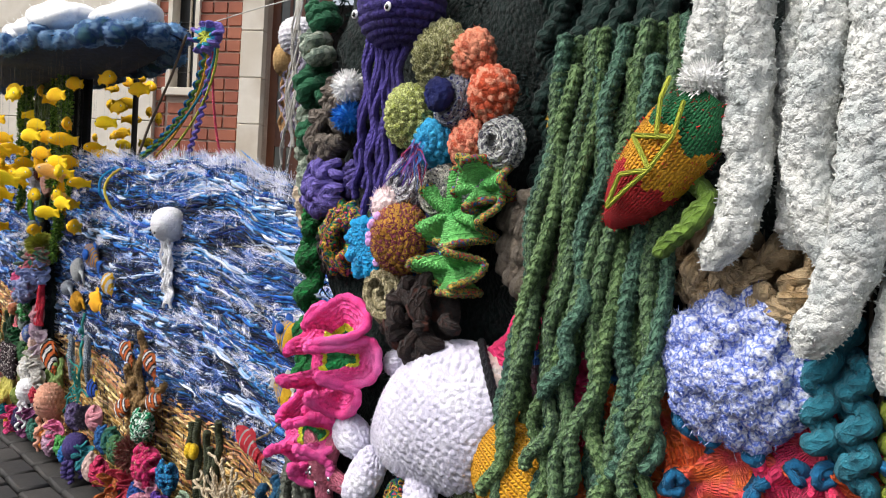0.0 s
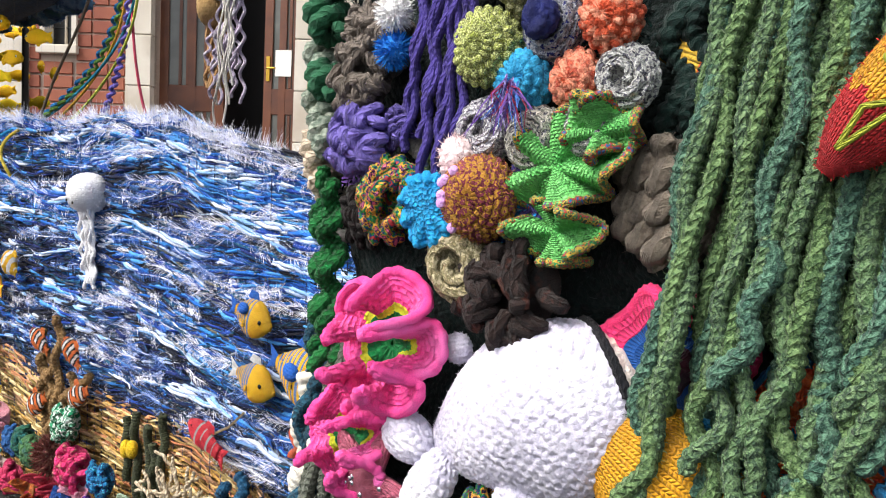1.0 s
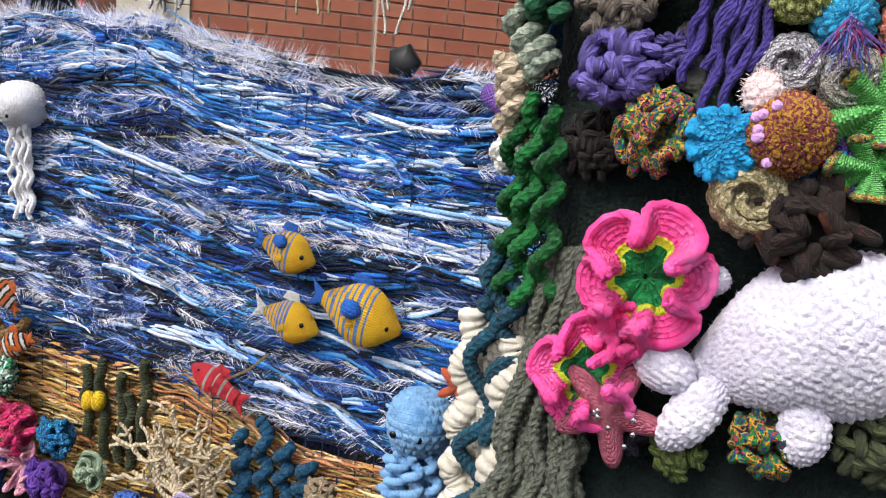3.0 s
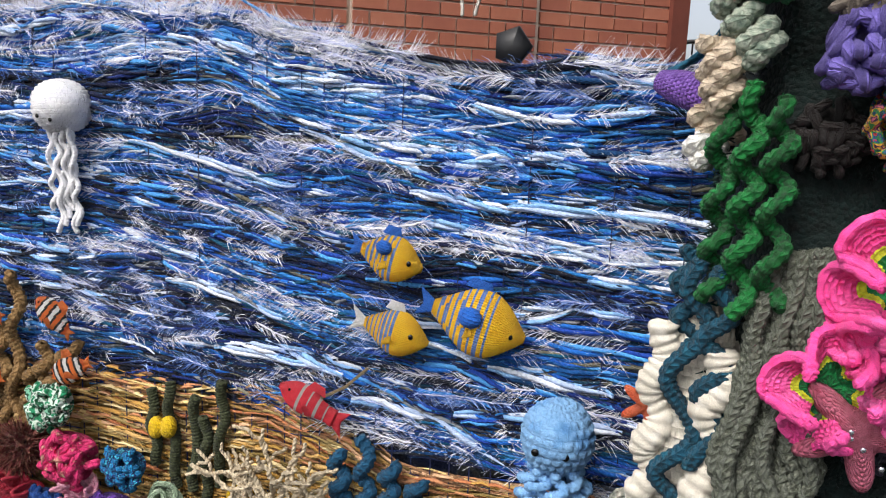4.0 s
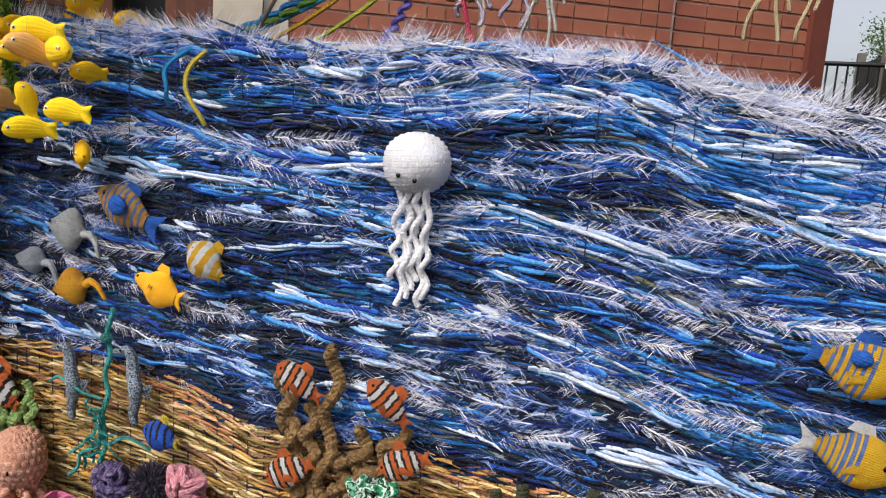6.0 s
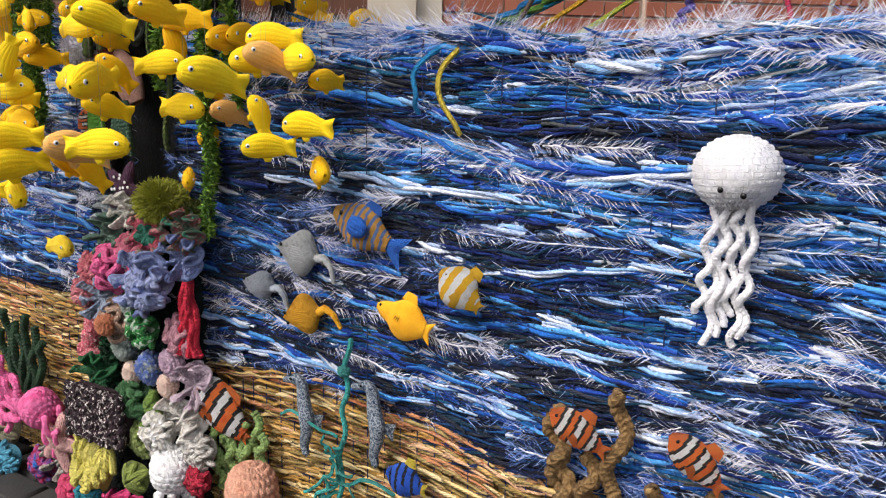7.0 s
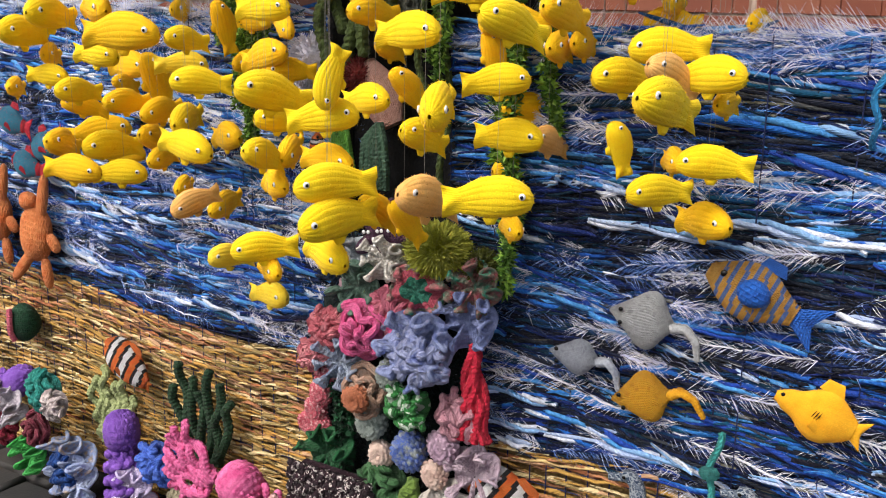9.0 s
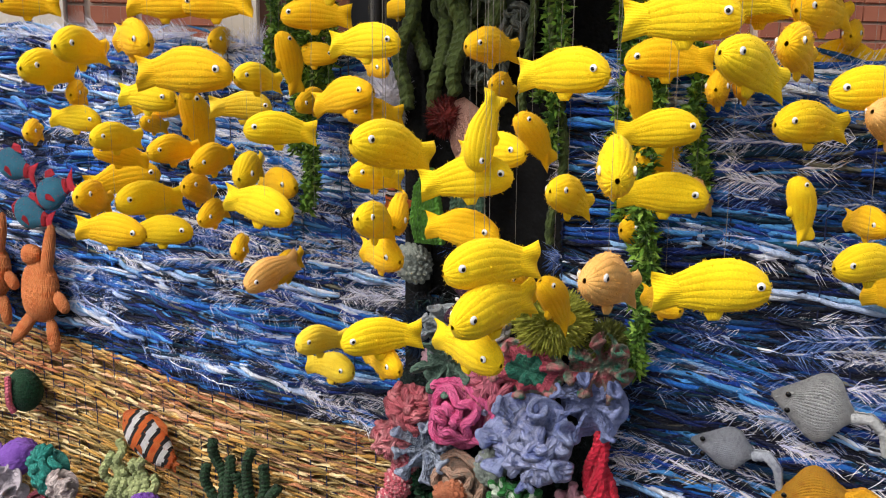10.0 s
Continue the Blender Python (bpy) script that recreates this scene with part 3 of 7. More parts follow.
def fan(w, h0, h1, thick=.006, notch=.2, ny=10, mat=0, wav=.0):
    """A fin from x = 0 (height h0) to x = w (height h1), notched."""
    s = np.linspace(0, 1, 8)[:, None]
    t = np.linspace(-1, 1, ny)[None]
    hh = h0 + (h1 - h0) * s
    x = w * s * (1 - notch * (1 - np.abs(t)) * s)
    z = hh * t
    y = wav * np.sin(t * 4 + 3 * s) * s
    th = thick / 2 * np.sqrt(np.clip(1 - t ** 2, 0.04, 1)) * np.sqrt(np.clip(1.02 - s ** 3, .02, 1))
    A = np.stack([x, y - th, z], -1)
    B = np.stack([x, y + th, z], -1)
    loop = np.concatenate([A, B[:, ::-1], A[:, :1]], 1)
    uu = np.linspace(0, 2 * ny, loop.shape[1])[None] + 0 * s
    c = Cloth().grid(loop, np.stack([uu, 8 * s + 0 * uu], -1), mat)
    end = loop[-1]
    return c.grid(np.stack([A[-1], B[-1]]), None, mat)


def eye(r, parent, at, white=True, group=""):
    x, y, z = at
    sgn = -1 if y < 0 else 1
    if white:
        o = part("eye", ball(r, r * .45, r, 4, 4, 0, nu=14, nv=8, lump=0), WHITE_EYE, parent)
        o.location = at
        p = part("pupil", ball(r * .55, r * .3, r * .55, 4, 4, 0, nu=12, nv=6, lump=0), BLACK_EYE, o)
        p.location = (r * .12, sgn * r * .3, -r * .15)
    else:
        o = part("eye", ball(r, r * .5, r, 4, 4, 0, nu=12, nv=8, lump=0), BLACK_EYE, parent)
        o.location = at
    return o


def star(R, arm, thick, n=5, seed=0, cols=10):
    """A stuffed five-armed star, facing -y."""
    a = np.linspace(0, 2 * math.pi, 101)[None]
    v = np.linspace(0, 1, 14)[:, None]
    prof = arm + (R - arm) * (.5 + .5 * np.cos(n * a)) ** 1.3
    x, z = prof * v * np.sin(a), prof * v * np.cos(a)
    y = -thick * np.sqrt(np.clip(1 - v ** 2.5, 0, 1)) * (1 - .35 * v)
    P = np.stack([x, y + 0 * a, z], -1)
    B = P * [1, -.4, 1]
    rows = np.concatenate([P, B[::-1][1:]])
    uv = np.stack([np.broadcast_to(a / 6.2832 * n * cols, rows.shape[:2]), np.broadcast_to(np.linspace(0, 24, len(rows))[:, None], rows.shape[:2])], -1)
    return Cloth().grid(rows, uv)


def weed(n, w, h, rad, amp, seed=0, knob=.25, waves=3, lean=0.0, hang=False):
    q = np.random.default_rng(seed)
    out = []
    for i in range(n):
        x = (i / max(1, n - 1) - .5) * w
        L = h * q.uniform(.65, 1.0)
        out.append(cord(squiggle((x * .6, q.uniform(-.01, .005), 0), (x + lean * L + q.normal(0, w * .08), q.uniform(-.012, .006), -L if hang else L), amp, waves * q.uniform(.7, 1.3), 60, int(q.integers(999))), rad, 7, knob, .008))
    return out


def leafy(L, n, leaf, seed=0, width=.03):
    """A hanging strand set thickly with small crinkled leaves."""
    q = np.random.default_rng(seed)
    stem = squiggle((0, 0, 0), (q.normal(0, .02), 0, -L), .006, 2.5, 40, seed)
    c = Cloth()
    k = q.integers(0, 40, n)
    o = stem[k] + q.normal(0, .003, (n, 3))
    d = q.normal(size=(n, 3)) * [1, .8, .7]
    d *= (leaf * q.uniform(.5, 1.2, n) * width / .03 / np.linalg.norm(d, axis=1))[:, None]
    s = np.cross(d, q.normal(size=(n, 3)))
    s *= (leaf * .42 * q.uniform(.6, 1.2, n) / (np.linalg.norm(s, axis=1) + 1e-9))[:, None]
    nn = np.cross(d, s)
    nn *= (leaf * .3 / (np.linalg.norm(nn, axis=1) + 1e-9))[:, None]
    P = np.stack([o, o + d * .45 + s + nn, o + d * 1.0, o + d * .45 - s + nn], 1).reshape(-1, 3)
    k0 = c.n + 4 * np.arange(n)[:, None]
    c.v.append(P); c.f.append(k0 + np.arange(4)); c.t.append(np.zeros((4 * n, 2))); c.m.append(np.zeros(n, int)); c.n += 4 * n
    out = cord(stem, .0045, 6)
    out.extra.append(("fuzz", c))
    return out


def twigs(R, rad, n=7, depth=3, seed=0):
    """A branching coral of thin knobbly cords."""
    q = np.random.default_rng(seed)
    out = Cloth()

    def grow(p, d, L, r, k):
        nonlocal out
        e = p + d * L
        out = join(out, cord(squiggle(p, e, L * .06, 1.2, 14, int(q.integers(999))), r, 6, .12, .008))
        if k:
            for _ in range(int(q.integers(2, 4))):
                nd = d + q.normal(0, .75, 3) * [1, .35, 1]
                grow(p + d * L * q.uniform(.55, 1.0), nd / np.linalg.norm(nd), L * q.uniform(.5, .8), r * .85, k - 1)

    for i in range(n):
        a = math.pi * (.12 + .76 * i / max(1, n - 1))
        grow(np.array([0.0, 0, 0]), np.array([math.cos(a), q.uniform(-.35, 0), math.sin(a)]), R * q.uniform(.35, .5), rad, depth - 1)
    return out


SET_BACK = .042


def put(x, y, z, rx=0, ry=0, rz=0):
    """A pose on the reef's face; SET_BACK sinks the tower's things into its cover."""
    return pose(x, y + SET_BACK, z, rx, ry, rz)


def coral(name, cloth, mat, label, x, y, z, ry=0, cat="coral", rx=0, rz=0, group=""):
    return solo(name, cloth, mat, label, cat, put(x, y, z, rx, ry, rz), group)


def rough(name, kind, R, cols, label, x, z, y=.925, seed=0, scale=60, hard=False, cat="coral", ry=0, waves=7):
    if kind == "rose":
        c = rosette(R, 2.6, seed or int(abs(x) * 777))
    elif kind == "frill":
        c = ruffle(R, waves, .85, 1.3, R * .085, 18, 320, .4, 80, seed or int(abs(x) * 777))
    elif kind == "brain":
        c = mound(R * .9, R * .5)
        c.extra.append(("cord", brain(R, R * .65, 9, R * .14, seed or int(abs(x) * 777))))
    elif kind == "tuft":
        c = pompom(R, 1100, R * .035, seed or int(abs(x) * 777))
    elif kind == "loops":
        qq = np.random.default_rng(seed or int(abs(x) * 777))
        c = mound(R * .8, R * .35)
        for i in range(38):
            a, r = qq.uniform(0, 6.28), R * math.sqrt(qq.random()) * .85
            o = np.array([r * math.cos(a), -R * .55 * (1 - (r / R) ** 2), r * math.sin(a)])
            d = qq.normal(0, 1, 3) * [1, .5, 1]
            d *= R * .26 / np.linalg.norm(d)
            up = np.array([0, -R * .26, 0])
            c.extra.append(("loop", cord([o - d * .6, o - d + up * .6, o + up, o + d + up * .6, o + d * .6], R * .15, 7, .12, R * .14, dense=15)))
    else:
        c = fuzz(ball(R, R * .8, R, int(10 + R * 180), int(6 + R * 100), .20, "y", seed, .12, .35), 200, .005, .0004, seed)
    return coral(name, c, wool(cols, "crochet" if kind in ("frill", "ball") else "chain", scale=scale, hard=hard, relief=1.5, freq=(1, 1)), label, x, y, z, ry, cat)



# ---- the reef tower ----
DKG = wool(["020f0e", "041614", "051c1a", "020a09"], stitch="fuzz", relief=1.5)


def tower():
    root = thing("reef_tower", "tall stand wrapped in dark green fuzzy knit", "stand", pose(0, SET_BACK, 0))
    # plan of the face, from the panel round to the street
    plan = np.array([(-.95, 1.02), (-.95, .85), (-.935, .66), (-.905, .605), (-.80, .595), (-.6, .60), (-.4, .61), (-.2, .615), (.1, .62), (.5, .64), (.75, .70), (.8, 1.0), (.3, 1.05), (-.95, 1.02)])
    d = np.concatenate([[0], np.cumsum(np.linalg.norm(np.diff(plan, axis=0), axis=1))])
    s = np.linspace(0, d[-1], 170)
    px, py = np.interp(s, d, plan[:, 0]), np.interp(s, d, plan[:, 1])
    z = np.linspace(0, 1.75, 110)[:, None]
    q = np.random.default_rng(4)
    lump = .008 * np.sin(px * 31 + z * 23) + .006 * np.sin(px * 17 - z * 41) + q.normal(0, .003, (110, 170))
    lump[:, -1] = lump[:, 0]
    P = np.stack([px + 0 * z, py + lump, z + 0 * px], -1)
    c = Cloth().grid(P)
    top = np.stack([P[-1], np.broadcast_to(P[-1].mean(0), P[-1].shape)])
    c.grid(top)
    part("core", c, DKG, root, "dark green knitted cover")
    # tufts of dark chenille
    n = 18000
    x = q.uniform(-.94, .25, n)
    zz = q.uniform(.4, 1.5, n)
    y = np.interp(x, [-.95, -.9, -.8, .5], [.66, .62, .60, .64]) + .006
    o = np.stack([x, y, zz], -1)
    dd = q.normal(0, 1, (n, 3)) * [1, .5, 1] + [0, -.8, -.3]
    dd *= (q.uniform(.008, .018, n) / np.linalg.norm(dd, axis=1))[:, None]
    h = Cloth().blades(o, o + dd, .0011, q.normal(0, .002, (n, 3)))
    n = 8000
    o = np.stack([np.full(n, -.952), q.uniform(.62, 1.0, n), q.uniform(.15, 1.6, n)], -1)
    dd = q.normal(0, 1, (n, 3)) * [.5, 1, 1] + [-.8, 0, -.3]
    dd *= (q.uniform(.008, .02, n) / np.linalg.norm(dd, axis=1))[:, None]
    h.blades(o, o + dd, .0012, q.normal(0, .002, (n, 3)))
    part("fuzzy_pile", h, wool(["031814", "072a26", "052024", "0a342e", "020c0b"], stitch="fuzz", vary="island"), root, "dark teal and green chenille tufts")["kind"] = "stuff"
    return root


tower()
FACE = .555

# white stuffed whale: a fat egg tapering to its flukes, with a black seam and a cream belly turned to the tower
def whale():
    W = wool(["d9d6e6", "cfcbe0", "e6e4ee"], stitch="fuzz", scale=25, relief=1.0, sheen=.3)
    CR = wool(["e6e0d8", "e8d4cc", "dccabc"], stitch="fuzz")
    root = thing("toy_whale", "chunky white crocheted whale with black mouth line", "stuffed toy", put(-.598, .567, .732, 0, -16, 0))
    A, B, C = .098, .066, .086
    s, a = np.meshgrid(np.linspace(-1.62, 1, 150), np.linspace(0, 1, 177), indexing="ij")
    h = np.where(s >= 0, np.sqrt(np.clip(1 - s ** 2, 0, 1)), np.clip(np.cos(math.pi / 2 * np.abs(s) / 1.70), 0, 1) ** .95)
    th = a * 2 * math.pi
    r = h * (1 + .055 * (bumps(a, (s + 1.62) / 2.62, 40, 30) - .4)) * (1 + .03 * np.sin(3 * th + 4 * s))
    P = np.stack([A * s, B * r * np.cos(th), C * r * np.sin(th) - .030 * np.clip(-s / 1.62, 0, 1) ** 2], -1)
    nrm = np.array([.75, .66, .12])
    side = (P @ nrm > .050).astype(int)[:-1, :-1]
    part("body", fuzz(Cloth().grid(P, np.stack([a * 40, (s + 1.62) / 2.62 * 30], -1), side), 2200, .004, .0003, 2), [W, CR], root)
    m = nrm * [A, B, C]
    k = np.linalg.norm(m)
    u = m / k
    e1 = np.cross(u, [0, 0, 1.0]); e1 /= np.linalg.norm(e1)
    e2 = np.cross(u, e1)
    t = np.linspace(0, 2 * math.pi, 90)[:, None]
    d = .050 / k
    ring = (u * d + math.sqrt(1 - d * d) * (e1 * np.cos(t) + e2 * np.sin(t))) * [A, B, C] * 1.025
    part("mouth_line", cord(ring, .0048, 8, .25, .008), wool(["0a0c14", "11131c"]), root, "black crocheted mouth line")
    for nm, at, sz, ry in (("tail_fin", (-.170, -.022, -.012), (.034, .020, .027), 40), ("tail_fin", (-.150, -.026, -.064), (.026, .019, .050), 48), ("flipper", (-.045, -.030, -.088), (.025, .016, .036), 16), ("flipper", (-.108, .01, .070), (.018, .012, .016), 0)):
        q_ = fuzz(ball(*sz, 16, 11, .09), 200, .004, .0003, 3)
        o = part(nm, q_, W, root)
        o.matrix_basis = pose(*at, 0, ry, 0)


whale()

PINK3 = [wool(["0e7a3c", "13904a", "0a6030"], "crochet"), wool(["e8d92a", "d4e23a", "c9c81e"], "crochet"), wool(["ff5cae", "ff489e", "ff76c0"], "crochet", scale=20, relief=1.4)]
for x, z, R, sd, ry, w, sq in ((-.790, .768, .076, 3, 0, 6, 1.0), (-.842, .652, .060, 8, 40, 5, 1.15), (-.812, .705, .038, 12, 10, 4, .9)):
    c = frill(R, w, sd, .0065, (.36, .47), 84, sq)
    if R < .05:
        inner = frill(R * .52, w - 1, sd + 40, .006, (.20, .34), 60, sq, R * .22)
        c.extra += [("inner_frill", inner)] + inner.extra
    coral("ruffled_coral", c, PINK3, "hot pink ruffled crochet coral with green and yellow heart", x, .555, z, ry, group="pink ruffled corals")
st = thing("starfish", "dusty pink crocheted starfish with sequins", "starfish", put(-.812, .545, .612, 0, 25, 0))
part("body", star(.066, .028, .018), wool(["c25a74", "d0708a", "a8485e"], "crochet", relief=1.4), st)
for i in range(9):
    o = part("sequin", ball(.003, .0015, .003, 4, 4, 0, nu=10, nv=6, lump=0), paint("sequin", ["d8dce4"], .15, metal=.9, bump=0), st)
    a = rng.uniform(0, 6.28); r = rng.uniform(.008, .04)
    o.location = (r * math.sin(a), -.019 + r * .12, r * math.cos(a))
coral("ring_flower", ruffle(.062, 5, .25, .4, .008, 16, 200, .1, 80, 5, (.34, .62)), [wool(["1a2230", "5a1030"], "crochet"), wool(["12509a", "1a5cae"], "crochet"), wool(["ff3f86", "f2346e"], "crochet", relief=1.4)], "hot pink crochet ring with blue centre", -.488, .575, .79, cat="crochet flower")
Y = thing("yellow_cushion", "large plump golden yellow knitted shape", "stuffed toy", put(-.485, .56, .695, 0, 28, 0))
part("body", body(.17, [.02, .045, .062, .066, .058, .03], .7, None, nx=50, nt=40, cols=44, rows=40), wool(["f0a312", "f6b31c", "e89a0c"], "knit", relief=1.6), Y)
part("tip", body(.07, [.004, .012, .03, .04], .7, None, cols=24, rows=16), wool(["f0a312", "f6b31c"], "knit", relief=1.6), Y).location = (-.075, 0, .012)

BALLS = [
    ("tan", ["b0a27a", "8e8560", "c8bc98"], -.695, .862, .037, .3), ("lime", ["c8d46a", "7c8442", "e4ec9c", "58603a", "b4c05c"], -.676, 1.072, .036, .0),
    ("grey", ["a4a4ae", "dcdade", "6c6a78", "bdb2c6"], -.678, .994, .029, .35), ("grey", ["98988e", "ccc9be", "62626c"], -.622, .985, .027, .3),
    ("grey", ["8a8a8c", "c0c0ba", "585a66"], -.568, .994, .026, .3), ("grey", ["8c8c92", "c8cac6", "5a5a66"], -.535, 1.036, .026, .4),
    ("coral_orange", ["ee7350", "f8a888", "c04c38", "f28a62"], -.582, 1.036, .025, .1), ("coral_orange", ["ee7350", "f8b090", "c8502e", "e0603c"], -.552, 1.088, .028, .1),
    ("coral_orange", ["ee7048", "f6a482", "c85034"], -.583, 1.134, .026, .1), ("navy", ["6a6e7c", "9a9ca4", "16246a"], -.607, 1.086, .028, .35),
    ("olive", ["9a9a62", "62623a", "c4c294", "7a7a48"], -.630, 1.135, .036, .0), ("blue", ["1f9ad2", "3cb2e4", "1480b8"], -.636, 1.040, .029, .25),
]
def coil(R, seed=0, turns=3.6, thick=.20):
    """A marled chain wound from a dimple over a dome."""
    q = np.random.default_rng(seed)
    t = np.linspace(0, 1, 300)
    th = turns * 2 * math.pi * np.sqrt(t) + q.uniform(0, 6)
    ph = .30 + 1.45 * np.sqrt(t)
    r = R * np.sin(np.clip(ph, 0, 1.57)) * (1 + .05 * np.sin(2 * th + seed))
    y = -R * .80 * np.cos(ph) + R * .35 * np.exp(-((ph - .2) / .35) ** 2)
    c = ball(R * .9, R * .66, R * .9, 14, 8, .05, "y", seed, .04, .4)
    c.extra.append(("cord", fuzz(cord(np.stack([r * np.cos(th), y, r * np.sin(th)], -1), R * thick, 8, .34, R * .36, dense=300), 250, .004, .0003, seed)))
    c.extra += c.extra[-1][1].extra
    return c


for nm, cols, x, z, R, hole in BALLS:
    if nm in ("grey", "navy", "tan"):
        coral("crochet_ball", coil(R * .97, int(abs(x) * 900)), wool(cols, "chain", scale=260, relief=1.6, hard=True), "%s marled wool crocheted ball with coiled rounds" % nm, x, .555 - R * .2, z, cat="crochet ball", group="crochet balls on the tower")
        continue
    c = fuzz(ball(R, R * .85, R * 1.08 if nm in ("lime", "olive", "coral_orange") else R, int(R * 500), int(R * 280), .17, "y", int(x * 900), .07, hole), 320, .004, .0003, 1)
    coral("crochet_ball", c, wool(cols, "crochet", scale=330 if nm in ("olive", "lime") else 120, relief=1.4, hard=nm in ("olive", "lime")), "%s wool crocheted ball with raised rounds" % nm.replace("_", " "), x, .555 - R * .3, z, cat="crochet ball", group="crochet balls on the tower")
q = np.random.default_rng(61)
for i in range(7):
    a, rr = q.uniform(1.6, 4.2), .034 * math.sqrt(q.uniform(.1, 1))
    coral("crochet_bobble", ball(.0052, .004, .0052, 6, 5, .12, "y", i), wool(["d49ae0", "e0b0ea"], "fuzz"), "small lilac yarn bobble on a ball", -.670 + rr * math.cos(a), .53 - .03 * math.sqrt(max(0, 1 - (rr / .043) ** 2)), .928 + rr * math.sin(a), cat="bobble", group="lilac bobbles")
coral("crochet_ball", ball(.017, .015, .019, 10, 6, .1, "y", 1, .05, .4), wool(["14236e", "1c2f90"]), "deep blue crocheted knob in a grey ball", -.607, .52, 1.088, cat="crochet ball", group="crochet balls on the tower")
# purple tassel under the blue ball
q = np.random.default_rng(5)
o = np.tile([[0.0, 0, 0]], (90, 1)) + q.normal(0, .003, (90, 3))
tip = np.stack([q.normal(.004, .016, 90), -.012 + q.normal(0, .006, 90), -q.uniform(.02, .05, 90)], -1)
coral("yarn_tassel", Cloth().blades(o, tip, .0009, q.normal(0, .004, (90, 3))), wool(["6a4a9a", "3c6ab4", "8a2a4a", "9a90c8"], vary="island"), "loose purple and blue yarn tassel", -.632, .515, 1.032, cat="tassel")

# jellyfish of purple crochet with long cords
J = thing("toy_jellyfish", "dark purple crocheted jellyfish with long braided cords", "stuffed toy", put(-.690, .53, 1.20))
part("head", ball(.060, .048, .052, 30, 15, .09), wool(["3c2f74", "463a86", "30265e"], "crochet"), J)
eye(.0055, J, (-.036, -.040, -.014)); eye(.0055, J, (.028, -.043, -.016))
for i in range(9):
    x = -.052 + i * .0085
    P = squiggle((x, -.004, -.03), (x * .8 - .042 - .01 * math.sin(i * 2.1), .012, -.20 - .07 * ((i * 37) % 5) / 5), .004, 3, 50, i)
    part("cord", cord(P, .0052, 8, .14, .006), wool(["3e3180", "4c3e96", "352a6c"], scale=90), J)
part("lining", ball(.05, .03, .04, 20, 10, .08), wool(["e8702a", "d65a20"], "crochet"), J, "orange lining behind the head").location = (-.03, .03, .03)

# ruffles and frills on the tower face
def R_(name, R, waves, cols, label, x, z, y=.55, amp=.4, curl=.8, ry=0, seed=0, thick=.0042, scale=60, hard=False, sq=1.0, rose=False):
    return rough(name, "loops", R, cols, label, x, z, y + .012, seed or int(abs(x) * 1000), scale, hard, ry=ry)


R_("ruffled_coral", .05, 6, ["6a5cae", "7a6cc0", "594c98"], "violet ruffled crochet coral", -.842, .988, amp=.5)
R_("ruffled_coral", .026, 5, ["6a5cae", "594c98"], "violet ruffled crochet coral", -.792, 1.0, amp=.5)
R_("ruffled_coral", .047, 9, ["c43c3c", "1a4a7a", "2c8a3a", "e0a03a", "401c4c", "d86a8a"], "multicoloured dark frilled crochet coral", -.798, .923, amp=.5, scale=130, hard=True)
R_("ruffled_coral", .040, 9, ["c43c3c", "1a4a7a", "2c8a3a", "e0a03a", "301c3c"], "multicoloured dark frilled crochet coral", -.650, .612, amp=.5, scale=130, hard=True)
R_("ruffled_coral", .045, 6, ["6b6258", "7c7268", "5a5048"], "taupe ruffled crochet coral", -.850, 1.055, amp=.5, seed=4, rose=True)
R_("ruffled_coral", .040, 7, ["6b6258", "857a70", "5a5048"], "taupe ruffled crochet coral", -.815, 1.09, amp=.5, seed=9, rose=True)
R_("ruffled_coral", .040, 7, ["6b6258", "7c7268", "4c443e"], "taupe ruffled crochet coral", -.866, 1.115, y=.58, amp=.5, seed=19, rose=True)
R_("ruffled_coral", .058, 8, ["1c1210", "2a1a16", "140c0a", "5a2a1c"], "dark brown fuzzy ruffled coral with orange flecks", -.642, .838, y=.55, amp=.5, seed=3)
R_("ruffled_coral", .04, 6, ["1e1513", "120b0a"], "dark brown fuzzy ruffled coral", -.865, .905, y=.585, amp=.4, seed=5)
R_("ruffled_coral", .045, 5, ["38402a", "4a5434", "2a3020"], "olive green cabled crochet coral", -.545, .63, y=.56, amp=.5, seed=7)
R_("ruffled_coral", .03, 5, ["5a6a30", "6c7c3c"], "moss green crochet coral", -.735, .575, y=.56, amp=.5, seed=27)
R_("ruffled_coral", .028, 4, ["2a2636", "3a3448"], "dark grey violet crochet coral", -.795, .585, y=.57, amp=.5, seed=29)
bs = thing("stacked_coral", "brown wool crochet coral with stacked wavy frills", "coral", put(-.500, .56, .935))
for i in range(5):
    part("frill", fuzz(cord(squiggle((-.036 + .018 * i, .012 * abs(i - 2) * .6, .055 - .006 * abs(i - 2)), (-.034 + .018 * i, .012 * abs(i - 2) * .6, -.058 + .008 * abs(i - 2)), .006, 3.5, 60, i + 2, 1.2), .0125, 9, .32, .014), 250, .005, .0003, i), wool(["70665a", "857a6c", "5c5248"], scale=120, relief=1.5), bs)
